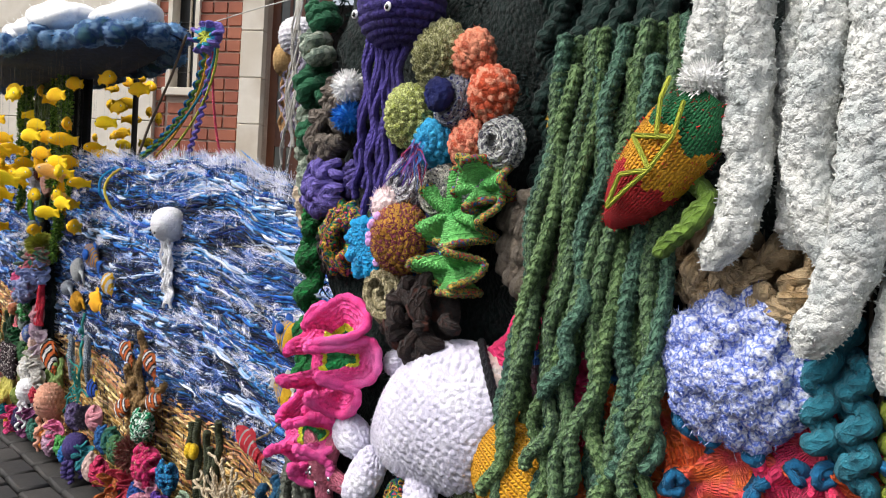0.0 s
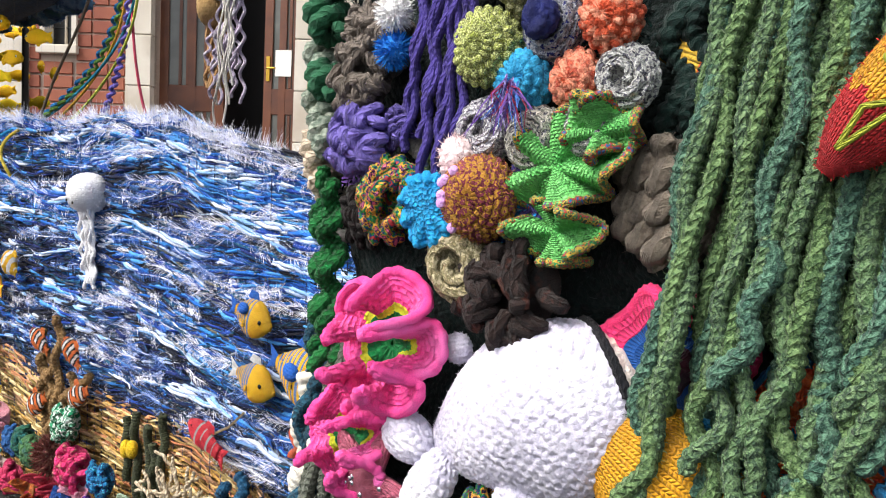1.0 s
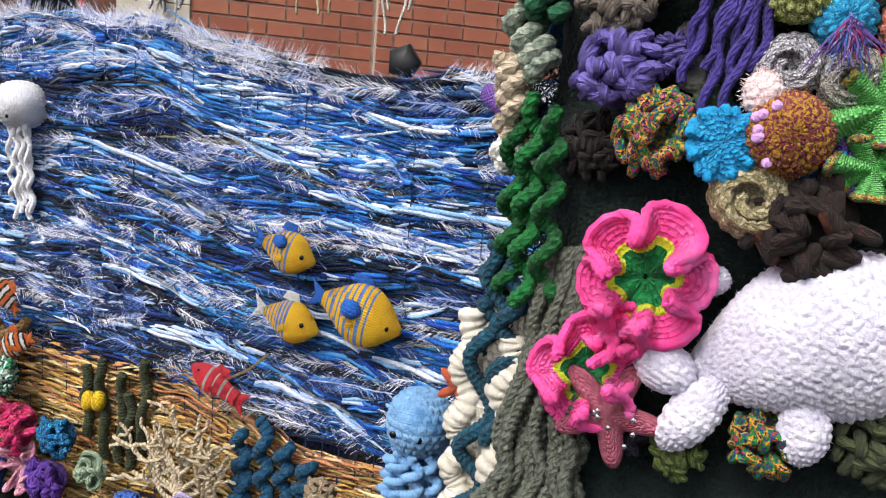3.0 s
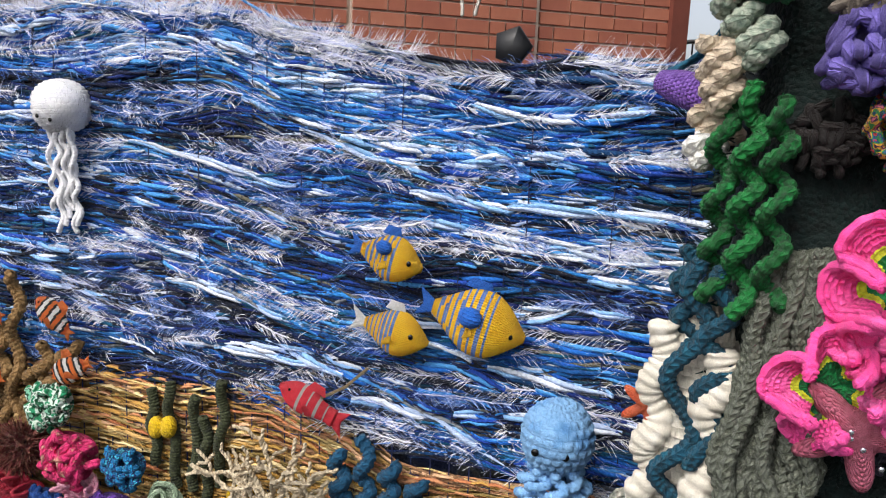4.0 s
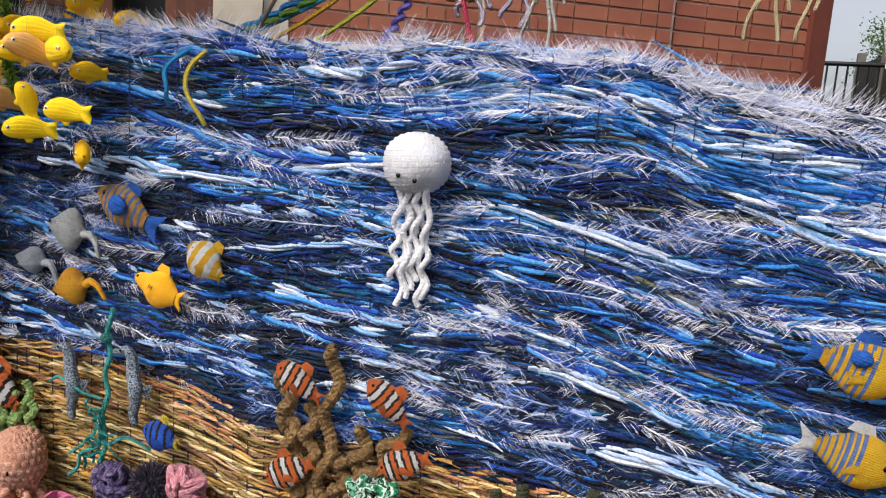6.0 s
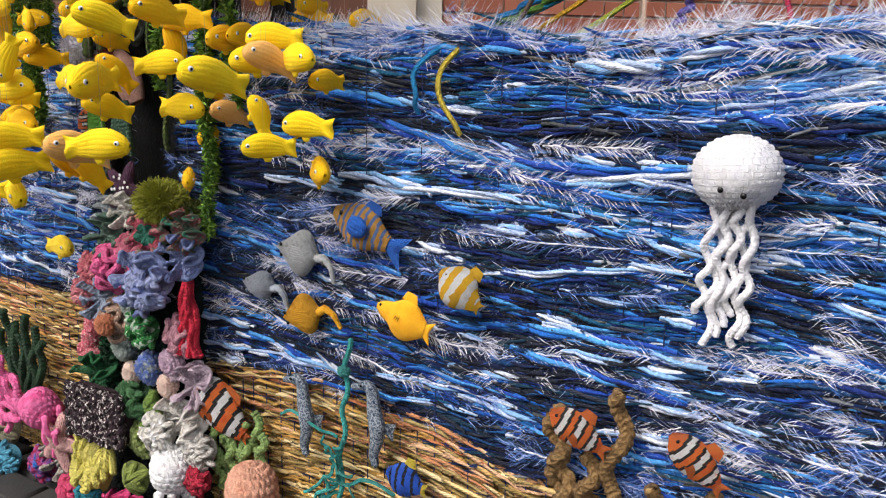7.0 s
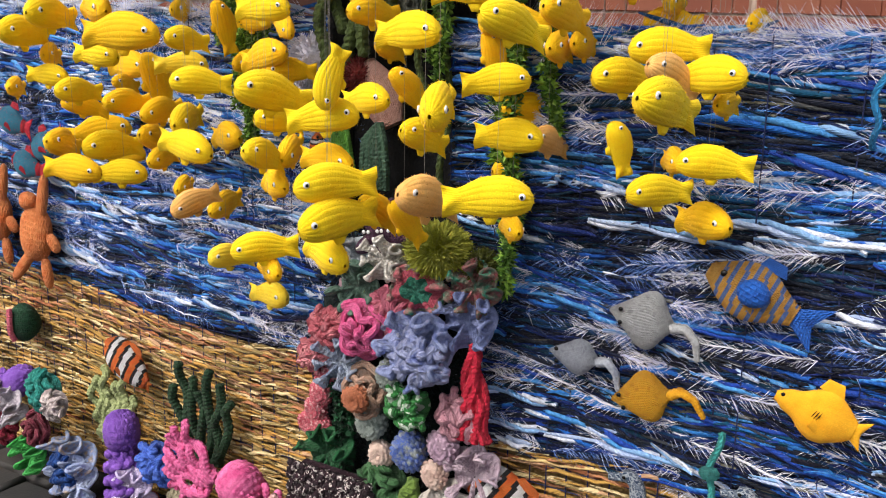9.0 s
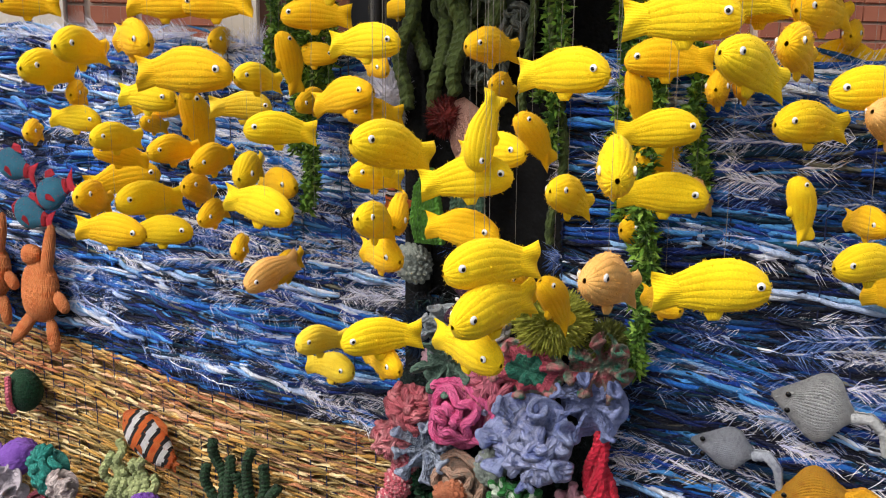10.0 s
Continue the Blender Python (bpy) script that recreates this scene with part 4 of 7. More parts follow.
# bright green crumpled leaf, edged with speckled yarn
def crumple(outline, folds, depth, thick=.0045, seed=0, rings=22):
    """A crocheted sheet with a wandering outline (angle -> radius), creased in deep folds, with a bound edge."""
    qq = np.random.default_rng(seed).uniform(0, 6.28, 6)
    v = np.linspace(.02, 1, rings)[:, None]
    th = np.linspace(0, 2 * math.pi, 181)[None]
    R = np.interp(th, np.linspace(0, 2 * math.pi, len(outline) + 1), list(outline) + [outline[0]])
    for _ in range(10):
        R = (np.roll(R, 1, 1) + 2 * R + np.roll(R, -1, 1)) / 4
        R[:, 0] = R[:, -1] = (R[:, 0] + R[:, -1]) / 2
    x, z = R * v * np.cos(th), R * v * np.sin(th)
    w = np.sin(folds * th + qq[0] + .8 * np.sin(2 * th + qq[3]))
    y = -.014 - depth * v ** 1.1 * (.9 * w + .35 * np.sin(2 * folds * th + qq[4])) - .45 * depth * np.sin(70 * (x + .6 * z) + qq[1]) * v ** .5
    x = x + .25 * depth * np.cos(folds * th + qq[5]) * v ** 2
    P = np.stack([x, y, z], -1)
    n = np.cross(np.gradient(P, axis=0), np.gradient(P, axis=1))
    n /= np.linalg.norm(n, axis=2, keepdims=True) + 1e-9
    n[:, -1] = n[:, 0]
    rib = thick * (.5 + .5 * np.abs(np.sin(v * rings * .5 * math.pi)) * (.6 + .4 * np.abs(np.sin(th * 36))))
    rows = np.concatenate([P + n * rib[..., None], (P - n * rib[..., None])[::-1]])
    k = np.concatenate([v, v[::-1]])
    c = Cloth().grid(rows, np.stack([np.broadcast_to(th / 6.2832 * 90, rows.shape[:2]), np.broadcast_to(k * rings * .7, rows.shape[:2])], -1))
    s = np.linspace(0, 110, 181)
    c.extra.append(("edging", Cloth().tubes(P[-1:], (thick * (.75 + .45 * np.abs(np.sin(s * math.pi))))[None], 7, 1)))
    return c


LEAF2 = [wool(["70dc6c", "88ea80", "58cc5c"], "crochet", scale=30, relief=1.8), wool(["1a5a8a", "b03a2c", "1c7a4a", "c8a03c", "123a30"], "twist", scale=220, hard=True)]
for x, z, out_, fo, dp, sd, ry in ((-.592, .960, (.062, .078, .048, .036, .050, .052, .036, .040), 5, .020, 2, 0), (-.590, .902, (.042, .026, .024, .034, .040, .034, .028, .034), 5, .018, 7, 0), (-.552, .990, (.024, .040, .034, .020, .024, .030, .026, .020), 4, .016, 9, 20)):
    coral("green_frill", crumple(out_, fo, dp, .0042, sd), LEAF2, "bright green crocheted crumpled leaf with speckled edge", x, .552, z, ry, cat="coral", group="green leaves")
# flowers and lumps below the balls
coral("crochet_flower", ruffle(.032, 9, .2, .3, .006, 12, 160, .5, 50, 3), wool(["129ae0", "1cace8", "0c86c8"], "crochet", relief=1.6), "bright blue crocheted flower", -.728, .53, .915, cat="crochet flower")
coral("crochet_ball", fuzz(ball(.038, .03, .043, 24, 14, .10, "y", 2, .08), 700, .007, .0004), wool(["b07a2a", "8a3c4a", "b8862e", "7a2f40", "c48c34"], "crochet", scale=90, hard=True, relief=1.4), "mustard and plum bobbled crochet ball", -.670, .53, .928, cat="crochet ball")
coral("crochet_ball", fuzz(ball(.019, .016, .021, 14, 8, .1), 600, .008, .0004), wool(["f0d4d6", "f6e4e4"], "fuzz"), "pale pink fluffy ball", -.698, .53, .966, cat="crochet ball")
for i, (x, z) in enumerate(((-.622, .945), (-.615, .905), (-.640, .897))):
    coral("crochet_flower", ruffle(.025, 8, .2, .3, .006, 12, 130, .5, 40, i + 4), wool(["4c3f88", "5a4c9c"] if i < 2 else ["1486d6", "1c9ae6"], "crochet"), "small purple crocheted flower" if i < 2 else "blue crocheted tab flower", x, .555, z, cat="crochet flower", group="small crochet flowers")
coral("crochet_band", cord([(-.03, 0, 0), (0, -.01, -.012), (.03, 0, -.004)], .012, 10, .1), wool(["c87418", "d88a24"], "crochet"), "narrow orange crocheted band", -.705, .56, .888, cat="crochet band")
coral("fluffy_tuft", pompom(.022, 700, .0009, 3), wool(["f4f2f0", "ffffff"], "fuzz"), "white fluffy yarn tuft", -.787, .53, 1.115, cat="pompom")
coral("fluffy_tuft", pompom(.022, 700, .0009, 4), wool(["1a7ad0", "2488dc"], "fuzz"), "bright blue yarn tuft", -.79, .535, 1.078, cat="pompom")
coral("crochet_ball", ball(.017, .016, .02, 12, 8, .1), wool(["9cc038", "86a82e"], "crochet"), "lime green crocheted blob", -.757, .55, 1.16, cat="crochet ball")
for i, (x, z, r) in enumerate(((-.766, .985, .02), (-.772, 1.02, .018), (-.745, .955, .02))):
    coral("crochet_spiral", ball(r, r * .7, r, 12, 8, .14, "y", i, .05, .4), wool([["8a8a84", "b0aca4", "5c5a58"], ["4a4438", "7c7264"], ["3c7a80", "7a9a4a", "5a6aa0"]][i], scale=160), "small spiral crocheted whorl", x, .56, z, cat="crochet ball", group="small whorls")

# dark green hanging frills beside the balls
for i in range(13):
    x = -.502 + i * .0105
    coral("hanging_frill", cord(squiggle((0, 0, .22), (.006 * math.sin(i * 3), .004, -.10 - .05 * (i % 3)), .009, 5, 90, i + 40), .0105, 9, .34, .010), wool(["031c18", "062a24", "02140f"], scale=90), "dark green chenille cord hanging on the tower", x, .575 + .012 * (i % 2), 1.07, cat="cord", group="dark green cords")

# thick green crochet ropes
GREEN = [["466a42", "729264", "284432", "88a876"], ["386250", "648e74", "204438", "507a66"], ["54744a", "7c9c64", "304e2a", "6a8a54"]]
q = np.random.default_rng(12)
for i in range(28):
    x = -.470 + .155 * (i % 14) / 13.0 + q.normal(0, .004)
    back = .014 * (i // 14)
    L = q.uniform(.34, .50)
    top = (0.006 * (5 - i % 14), 0, 0)
    kink = squiggle((0.03 - .006 * (i % 14) * .3, .01, 0), (q.normal(-.012, .012), q.uniform(-.012, .012), -L), .006, 2.5, 90, i + 70)
    kink[60:, 0] += .010 * np.sin(np.linspace(0, 9 + i % 4, 30)) * np.linspace(.3, 1, 30)
    c = fuzz(cord(kink, q.uniform(.0066, .0088), 10, .26, .0095), 900, .005, .0003, i)
    coral("crochet_rope", c, wool(GREEN[i % 3], scale=170, relief=1.7), "thick mottled green crochet rope, hanging", x - .012, .522 + back, 1.105 + .03 * (i % 2), cat="rope", group="green hanging ropes")

# knitted chilli-shaped pod in red, yellow and green
ch = thing("knitted_pod", "red, yellow and green knitted pod with lime laces", "stuffed toy", put(-.325, .506, 1.008, 0, -50, 0))
cut = lambda s, a: np.where(s + .03 * np.sin(a * 9) < .40, 0, np.where(s + .04 * np.sin(a * 5 + 1) < .72, 1, 2))
part("body", fuzz(body(.135, [.006, .019, .027, .031, .033, .034, .030, .016], .85, cut, nx=60, nt=48, cols=30, rows=34), 800, .004, .0004), [wool(["d8262c", "c81e26"], "knit", relief=1.8), wool(["f6a81c", "f0b020"], "knit", relief=1.8), wool(["0f6a3a", "14783f"], "knit", relief=1.8)], ch)
for i, P in enumerate((((-.05, -.024, .0), (-.02, -.030, .006), (.0, -.031, -.012), (.03, -.030, -.010), (.055, -.026, .004)), ((.0, -.031, -.012), (.01, -.030, .018), (.03, -.030, -.010)), ((.02, -.03, .0), (.045, -.028, .02), (.06, -.02, .03)), ((-.05, -.024, .0), (-.025, -.029, -.006), (.0, -.031, -.012)))):
    part("lace", cord(P, .0022, 6, .1, .004), wool(["c9d04a", "b8c23c"]), ch, "lime cord lace")
coral("curled_cord", cord(squiggle((0, 0, .05), (-.02, -.01, -.045), .012, 1.6, 50, 5), .0075, 8, .28, .009), wool(["5c7a2c", "6c8c36", "4a6624"], scale=80), "olive green curled crochet cord", -.285, .512, .975, cat="cord", group="olive curled cords")
coral("curled_cord", cord(squiggle((0, 0, .04), (.015, -.01, -.03), .010, 1.4, 40, 9), .007, 8, .28, .009), wool(["5c7a2c", "6c8c36", "4a6624"], scale=80), "olive green curled crochet cord", -.302, .518, .985, cat="cord", group="olive curled cords")
coral("curled_cord", cord(squiggle((-.02, 0, 0), (.03, 0, .01), .006, 1.5, 40, 3), .006, 8, .28, .009), wool(["4a7a2c", "5c8c36"], scale=80), "green curled crochet cord", -.332, .56, 1.09, cat="cord", group="olive curled cords")

# beige ruffles on open net
TAN = ["b59a74", "c4ac88", "a2865f"]
R_("ruffled_coral", .045, 6, TAN, "beige ruffled crochet coral", -.300, .935, y=.56, amp=.5, seed=4)
R_("ruffled_coral", .05, 5, TAN, "beige ruffled crochet coral", -.235, .905, y=.565, amp=.35, seed=14)
net = Cloth()
for i in range(26):
    net = join(net, cord(squiggle((-.10 + i * .008, 0, .06), (-.10 + i * .008 + .012 * math.sin(i), .0, -.09), .003, 14, 60, 3), .0016, 5))
coral("crochet_net", net, wool(["8a7a64", "a08e74"], scale=120), "beige open crochet net", -.25, .585, .90, cat="net")

# fuzzy blue-white cushion
q = np.random.default_rng(3)
LOOPY = wool(["8e9fdc", "dfe4f6", "4a6ad0", "b4bfe8", "f0f2fa", "2f4fc0"], "fuzz", scale=120, relief=1.4)
lc = thing("looped_cushion", "fuzzy looped blue and white yarn mound", "yarn mound", put(-.268, .555, .848))
part("base", ball(.062, .03, .060, 16, 10, .08, "y"), LOOPY, lc)
for i in range(110):
    a, rr = q.uniform(0, 6.28), math.sqrt(q.random())
    R = q.uniform(.008, .013)
    o = part("loop", fuzz(ball(R, R, R, 6, 5, .2, "y", i, .15, .3, 16, 10), 55, .009, .0003, i), LOOPY, lc)
    o.location = (.064 * rr * math.cos(a), -.034 * (1 - rr ** 2) - .004, .062 * rr * math.sin(a))

# pink and orange ruffles edged with blue
for x, z, sd, R, ry in ((-.34, .785, 3, .05, 0), (-.27, .775, 5, .05, 30), (-.205, .80, 8, .05, 60), (-.30, .74, 9, .055, 10), (-.22, .735, 12, .055, 90), (-.385, .765, 15, .045, 20), (-.36, .70, 17, .055, 70), (-.15, .775, 21, .045, 15), (-.42, .72, 22, .045, 15)):
    two = [wool(["f4502c", "f67430", "f04456"] if sd % 2 else ["fa3e74", "f03066", "fc5a62"], "crochet", scale=30, relief=1.6), wool(["125a86", "1a6c98"], "twist")]
    coral("ruffled_coral", ruffle(R, 5, .45, .8, .0055, 16, 220, .3, 70, sd, (.9,)), two, "coral pink and orange frill edged in blue", x, .565, z, ry, group="pink and orange frills")
for i, (x, z, L) in enumerate(((-.205, .90, .10), (-.190, .90, .12), (-.178, .875, .10), (-.215, .88, .06))):
    coral("curled_cord", cord(squiggle((0, 0, 0), (.006, 0, -L), .007, 3.5, 60, i), .009, 8, .25, .010), wool(["1f6478", "2a7a8c", "185262"], scale=80), "teal crocheted curled cord", x, .54 + .012 * (i % 2), z, cat="cord", group="teal cords")
coral("curled_cord", cord(squiggle((0, 0, 0), (.004, 0, -.08), .006, 4, 60, 2), .009, 8, .3, .009), wool(["7c8c2a", "93a238"], scale=80), "yellow green crocheted curled cord", -.152, .55, .855, cat="cord", group="olive curled cords")

# fat off-white chenille fingers
WOOLW = wool(["d2d4d0", "e0e1dc", "c0c4c2", "b6bcba"], "fuzz", scale=40, relief=1.6)
for i, (x0, z0, x1, z1, y, r) in enumerate(((-.298, 1.30, -.292, 1.075, .515, .0185), (-.262, 1.30, -.258, .925, .515, .0195), (-.236, 1.30, -.232, .945, .545, .017), (-.215, 1.30, -.212, .935, .52, .019), (-.196, 1.30, -.190, .90, .55, .018), (-.175, 1.30, -.178, .87, .515, .021), (-.150, 1.30, -.150, .85, .54, .021), (-.120, 1.30, -.125, .84, .52, .021), (-.07, 1.3, -.07, .86, .52, .022))):
    P = squiggle((0, 0, z0 - z1), (x1 - x0, 0, 0), .004, 1.5, 60, i)
    P[44:, 0] += np.linspace(0, 1, 16) ** 2 * (-.022 if i in (1, 5) else .012 if i == 3 else 0)
    n = 90
    d = np.linspace(0, 1, n)
    p = np.stack([np.interp(d, np.linspace(0, 1, 60), P[:, k]) for k in range(3)], -1)
    a = np.linspace(0, 2 * math.pi, 33)
    qq = np.random.default_rng(i)
    cell = np.repeat(np.repeat(qq.normal(0, 1, (n // 2, 17)), 2, 0), 2, 1)[:, :33]
    bumpy = cell * .6 + np.roll(cell, 1, 0) * .3 + np.roll(cell, 1, 1) * .3 + qq.normal(0, .25, (n, 33))
    bumpy[:, -1] = bumpy[:, 0]
    rad = r * .92 * (1 + .075 * bumpy) * np.clip(np.minimum(d * 20, (1 - d) * 14 + .15), 0, 1)[:, None] ** .5
    G = np.stack([p[:, 0:1] + rad * np.cos(a), p[:, 1:2] + rad * np.sin(a), p[:, 2:3] + 0 * rad], -1)
    c = fuzz(Cloth().grid(G), 2200, .0034, .0007, i)
    coral("chenille_finger", c, WOOLW, "fat off-white fluffy chenille finger, hanging", x0, y, z1, cat="yarn finger", group="white chenille fingers")
coral("fluffy_tuft", pompom(.022, 800, .0012, 8, .8), wool(["f2f2ee", "ffffff"], "fuzz"), "white fluffy tuft at a finger end", -.290, .505, 1.07, cat="pompom")

# left edge of the tower: grey-olive ropes, green spirals, teal wavy frill, shells
q = np.random.default_rng(22)
for i in range(20):
    k = i / 19
    L = q.uniform(.33, .44)
    P = squiggle((0, 0, 0), (-.050 + .050 * k + q.normal(0, .008), -.040 + .02 * k + q.uniform(-.01, .01), -L), .006, 2.5, 80, i + 9)
    P[50:, 0] += .007 * np.sin(np.linspace(0, 8 + i % 5, 30))
    coral("crochet_rope", fuzz(cord(P, q.uniform(.0070, .0090), 8, .34, .011), 300, .004, .0003, i), wool(["5c6152", "70756a", "4a4f42", "828678"], scale=90, relief=1.7), "grey olive crochet rope, hanging", -.905 + .055 * k ** 1.3 + q.normal(0, .003), (.598 - .035 * k) + .012 * (i % 2), .775 + .02 * k, cat="rope", group="grey olive ropes")
SPIRAL = wool(["0a6228", "107a36", "0a4e22", "159044"], scale=80, relief=1.5)
for i, (x, y, L, z) in enumerate(((-.966, .610, .24, .955), (-.940, .585, .25, .96), (-.912, .572, .22, .945))):
    P = squiggle((0, 0, 0), (.006, 0, -L), .011, 4.2, 120, i + 3, 1.0)
    coral("spiral_frill", fuzz(cord(P, .0092, 9, .34, .009), 300, .004, .0003, i), SPIRAL, "bright green spiral crochet frill", x, y, z, cat="frill", group="green spirals")
TEALW = wool(["0a3e54", "0f5068", "083040", "125c74"], scale=80, relief=1.5)
for i, (x, y, z, ex, L, am) in enumerate(((-.975, .612, .765, -.012, .34, .019), (-.950, .605, .760, .0, .24, .015), (-.990, .640, .775, .012, .16, .012))):
    w = cord(squiggle((0, 0, 0), (ex, -.01, -L), am, 3.2, 130, i + 31, .25), .0098, 10, .22, .009)
    coral("spiral_frill", fuzz(w, 300, .004, .0003, i), TEALW, "dark teal wavy crochet frill", x, y, z, cat="frill", group="teal wavy frills")
sh = thing("cream_shell", "cream ribbed crocheted shell standing on edge", "shell", put(-.962, .655, .545))
SHW = wool(["efe9da", "e6dece", "f8f3e8"], "crochet", relief=1.6)
part("body", fuzz(ball(.056, .040, .175, 30, 40, .07, "z", 2, .06), 700, .005, .0004), SHW, sh)
part("rim", cord(squiggle((-.045, -.025, .14), (-.052, -.025, -.14), .008, 4, 60, 3), .017, 9, .25, .012), SHW, sh)
part("fold", cord(squiggle((.020, -.048, .12), (.012, -.052, -.15), .010, 3, 60, 8), .020, 9, .22, .012), SHW, sh)
st = coral("starfish", star(.034, .012, .012), wool(["ee6238", "f27448", "e05428"], "crochet", relief=1.5), "small orange crocheted starfish", -1.020, .635, .575, 20, cat="starfish")
LUMPS = (["1f5a3c", "2a6e4a"], ["9aa898", "b6bfae", "7c8c7c", "5c6e62"], ["c8b49a", "dccbb4", "a8927a"], ["f0ece2", "ffffff"])
for i, (x, y, z, c_) in enumerate(((-.940, .585, 1.06, 0), (-.962, .600, 1.09, 1), (-.935, .575, 1.13, 0), (-.965, .602, 1.035, 1), (-.945, .590, 1.005, 1), (-.975, .605, .985, 2), (-.972, .612, .955, 2), (-.955, .60, 1.15, 0), (-.935, .58, 1.19, 1), (-.940, .59, 1.24, 0), (-.975, .640, .915, 2), (-.98, .645, .885, 3), (-.955, .62, 1.07, 1))):
    cs = LUMPS[c_]
    c = fuzz(cord(squiggle((-.012, 0, .020), (.012, 0, -.022), .014, 2.3, 60, i + 5, 1.0), .0115, 9, .32, .011), 150, .005, .0004, i)
    coral("crochet_lump", c, wool(cs, scale=90, relief=1.6), ("dark green", "sage", "beige", "white")[c_] + " knobbly crocheted lump", x, y, z, cat="crochet ball", group="edge lumps")
pt = coral("purple_tube", body(.105, [.014, .020, .022, .022, .021, .018], 1.0, None, nx=60, nt=40, cols=22, rows=22), wool(["7a4fb0", "8a5ec2", "6c42a0"], "crochet", relief=1.8), "purple crocheted finger poking over the panel", -.995, .690, .948, 16, cat="crochet finger", rz=-30)
for i in range(13):
    a = i / 12
    P = squiggle((.010 * a, -.004 * i, -.012 + .028 * a), (.105 + .02 * a, -.220, .080 + .022 * a), .002, 3, 60, i, .6, (0, 0, -.022 + .012 * a))
    coral("shawl_cord", cord(P, .0042, 6, .2, .006), wool(["0c5a7a", "12708e", "0a4a66", "1b86a0"], scale=100), "teal knitted swag stretched to the tower", -1.045 + .004 * i, .875, .992, cat="swag", group="teal swag")
nk = coral("crochet_fish_tail", body(.065, [.012, .018, .019, .014], .6, lambda s, a: (s > .6).astype(int), cols=24, rows=20), [wool(["e0b23a", "eac048"], "rib"), wool(["d85a2c", "e06a38"], "rib")], "yellow and orange ribbed knitted cone", -.487, .585, 1.055, 22, cat="stuffed toy")

SET_BACK = 0.0

# ---- creatures on the wave panel ----
ORANGE = wool(["ee6a22", "f07c30", "e45c18"], "knit", scale=40, relief=1.4)
WHITE_K = wool(["f4f2ee", "ffffff", "e8e6e2"], "knit", relief=1.4)
BLACK_K = wool(["0c0c10", "16161a"], "knit", relief=1.2)
GOLD = wool(["fabb12", "fdc820", "f3ae0a"], "knit", scale=30, relief=1.4)
SKYB = wool(["5c7cc0", "6c8ccc", "4a6ab0"], "knit", relief=1.4)
ROYAL = wool(["1c62c8", "2470d8", "1854b4"], "crochet", relief=1.4)
GREYK = wool(["bcc0c3", "d0d4d6", "a2a7ac"], "knit", scale=120, relief=1.5)


def knit_fish(name, label, x, z, L, hs, mats, bands, ry=0, y=.93, flip=False, tail=1, tail_mat=None, eye_at=None, eye_r=.005, thick=.5, slant=0.0, tail_w=.03, tail_h=.022, white_eye=False, patch=None, dorsal=True, group="", rz=0):
    root = thing(name, label, "stuffed fish", put(x, y, z, 0, ry, 0) @ put(0, 0, 0, 0, 0, (180 if flip else 0) + rz), group)
    part("body", fuzz(body(L, hs, thick, bands, slant, nx=44, nt=32, cols=34, rows=30), 250, .004, .0003), mats, root)
    sgn = 1 if flip else -1
    for k in range(tail):
        o = part("tail_fin", fan(tail_w, hs[-1] * .6, tail_h, .007, .35), tail_mat or mats[-1], root)
        o.location = (L / 2 - .006, 0, 0)
    if dorsal:
        o = part("back_fin", fan(.016, L * .16, L * .10, .005, 0), tail_mat or mats[-1], root)
        o.matrix_basis = put(L * .08, 0, max(hs) * .92, 0, -90, 0)
        o = part("side_fin", fan(.02, .006, .011, .005, .1), mats[0], root)
        o.matrix_basis = put(L * .0, sgn * max(hs) * thick * .95, -max(hs) * .2, 0, 15, sgn * -20)
    ex, ez = eye_at or (-L * .33, max(hs) * .2)
    hx = np.interp(.5 + ex / L, np.linspace(0, 1, len(hs)), hs)
    for sd in (-1, 1):
        eye(eye_r, root, (ex, sd * hx * thick * .98, ez), white_eye)
    if patch:
        o = part("patch", ball(*patch[1], 12, 8, .06), patch[2], root, "blue crocheted patch")
        o.location = (patch[0][0], sgn * patch[0][1], patch[0][2])
    return root


def stripe(n, a=0, b=1, start=0.0, end=1.0, duty=.5, slant=.0):
    def f(s, t):
        k = (s + slant * np.sin(t) - start) / (end - start) * n
        return np.where((s < start) | (s > end), a, np.where(k % 1 < duty, b, a)).astype(int)
    return f


ROUND = [.005, .020, .034, .043, .047, .046, .040, .030, .020, .010]
# three striped fish, noses to the street side
knit_fish("striped_fish", "golden knitted fish with blue stripes and blue tail", -1.452, .672, .112, [k * .86 for k in ROUND], [GOLD, SKYB], stripe(6, 0, 1, .42, .95, .45, .01), 14, flip=True, tail_mat=ROYAL, patch=((.012, .019, .018), (.014, .008, .012), ROYAL), eye_at=(-.034, .004), group="striped fish")
knit_fish("striped_fish", "large golden knitted fish with blue stripes and patch", -1.298, .580, .160, [k * 1.24 for k in ROUND], [GOLD, SKYB], stripe(8, 0, 1, .34, .98, .42, .01), 14, flip=True, tail_mat=ROYAL, tail_w=.036, tail_h=.026, patch=((.010, .029, .012), (.020, .009, .017), ROYAL), eye_at=(-.058, .0), group="striped fish")
knit_fish("striped_fish", "golden knitted fish with grey stripes and white tail", -1.440, .545, .118, [k * .86 for k in ROUND], [GOLD, SKYB], stripe(7, 0, 1, .52, .99, .5, .0), 12, flip=True, tail_mat=WHITE_K, eye_at=(-.03, .006), tail_w=.034, tail_h=.024, group="striped fish")
RED = wool(["e8283c", "f03648", "d81f34"], "knit", scale=40, relief=1.4)
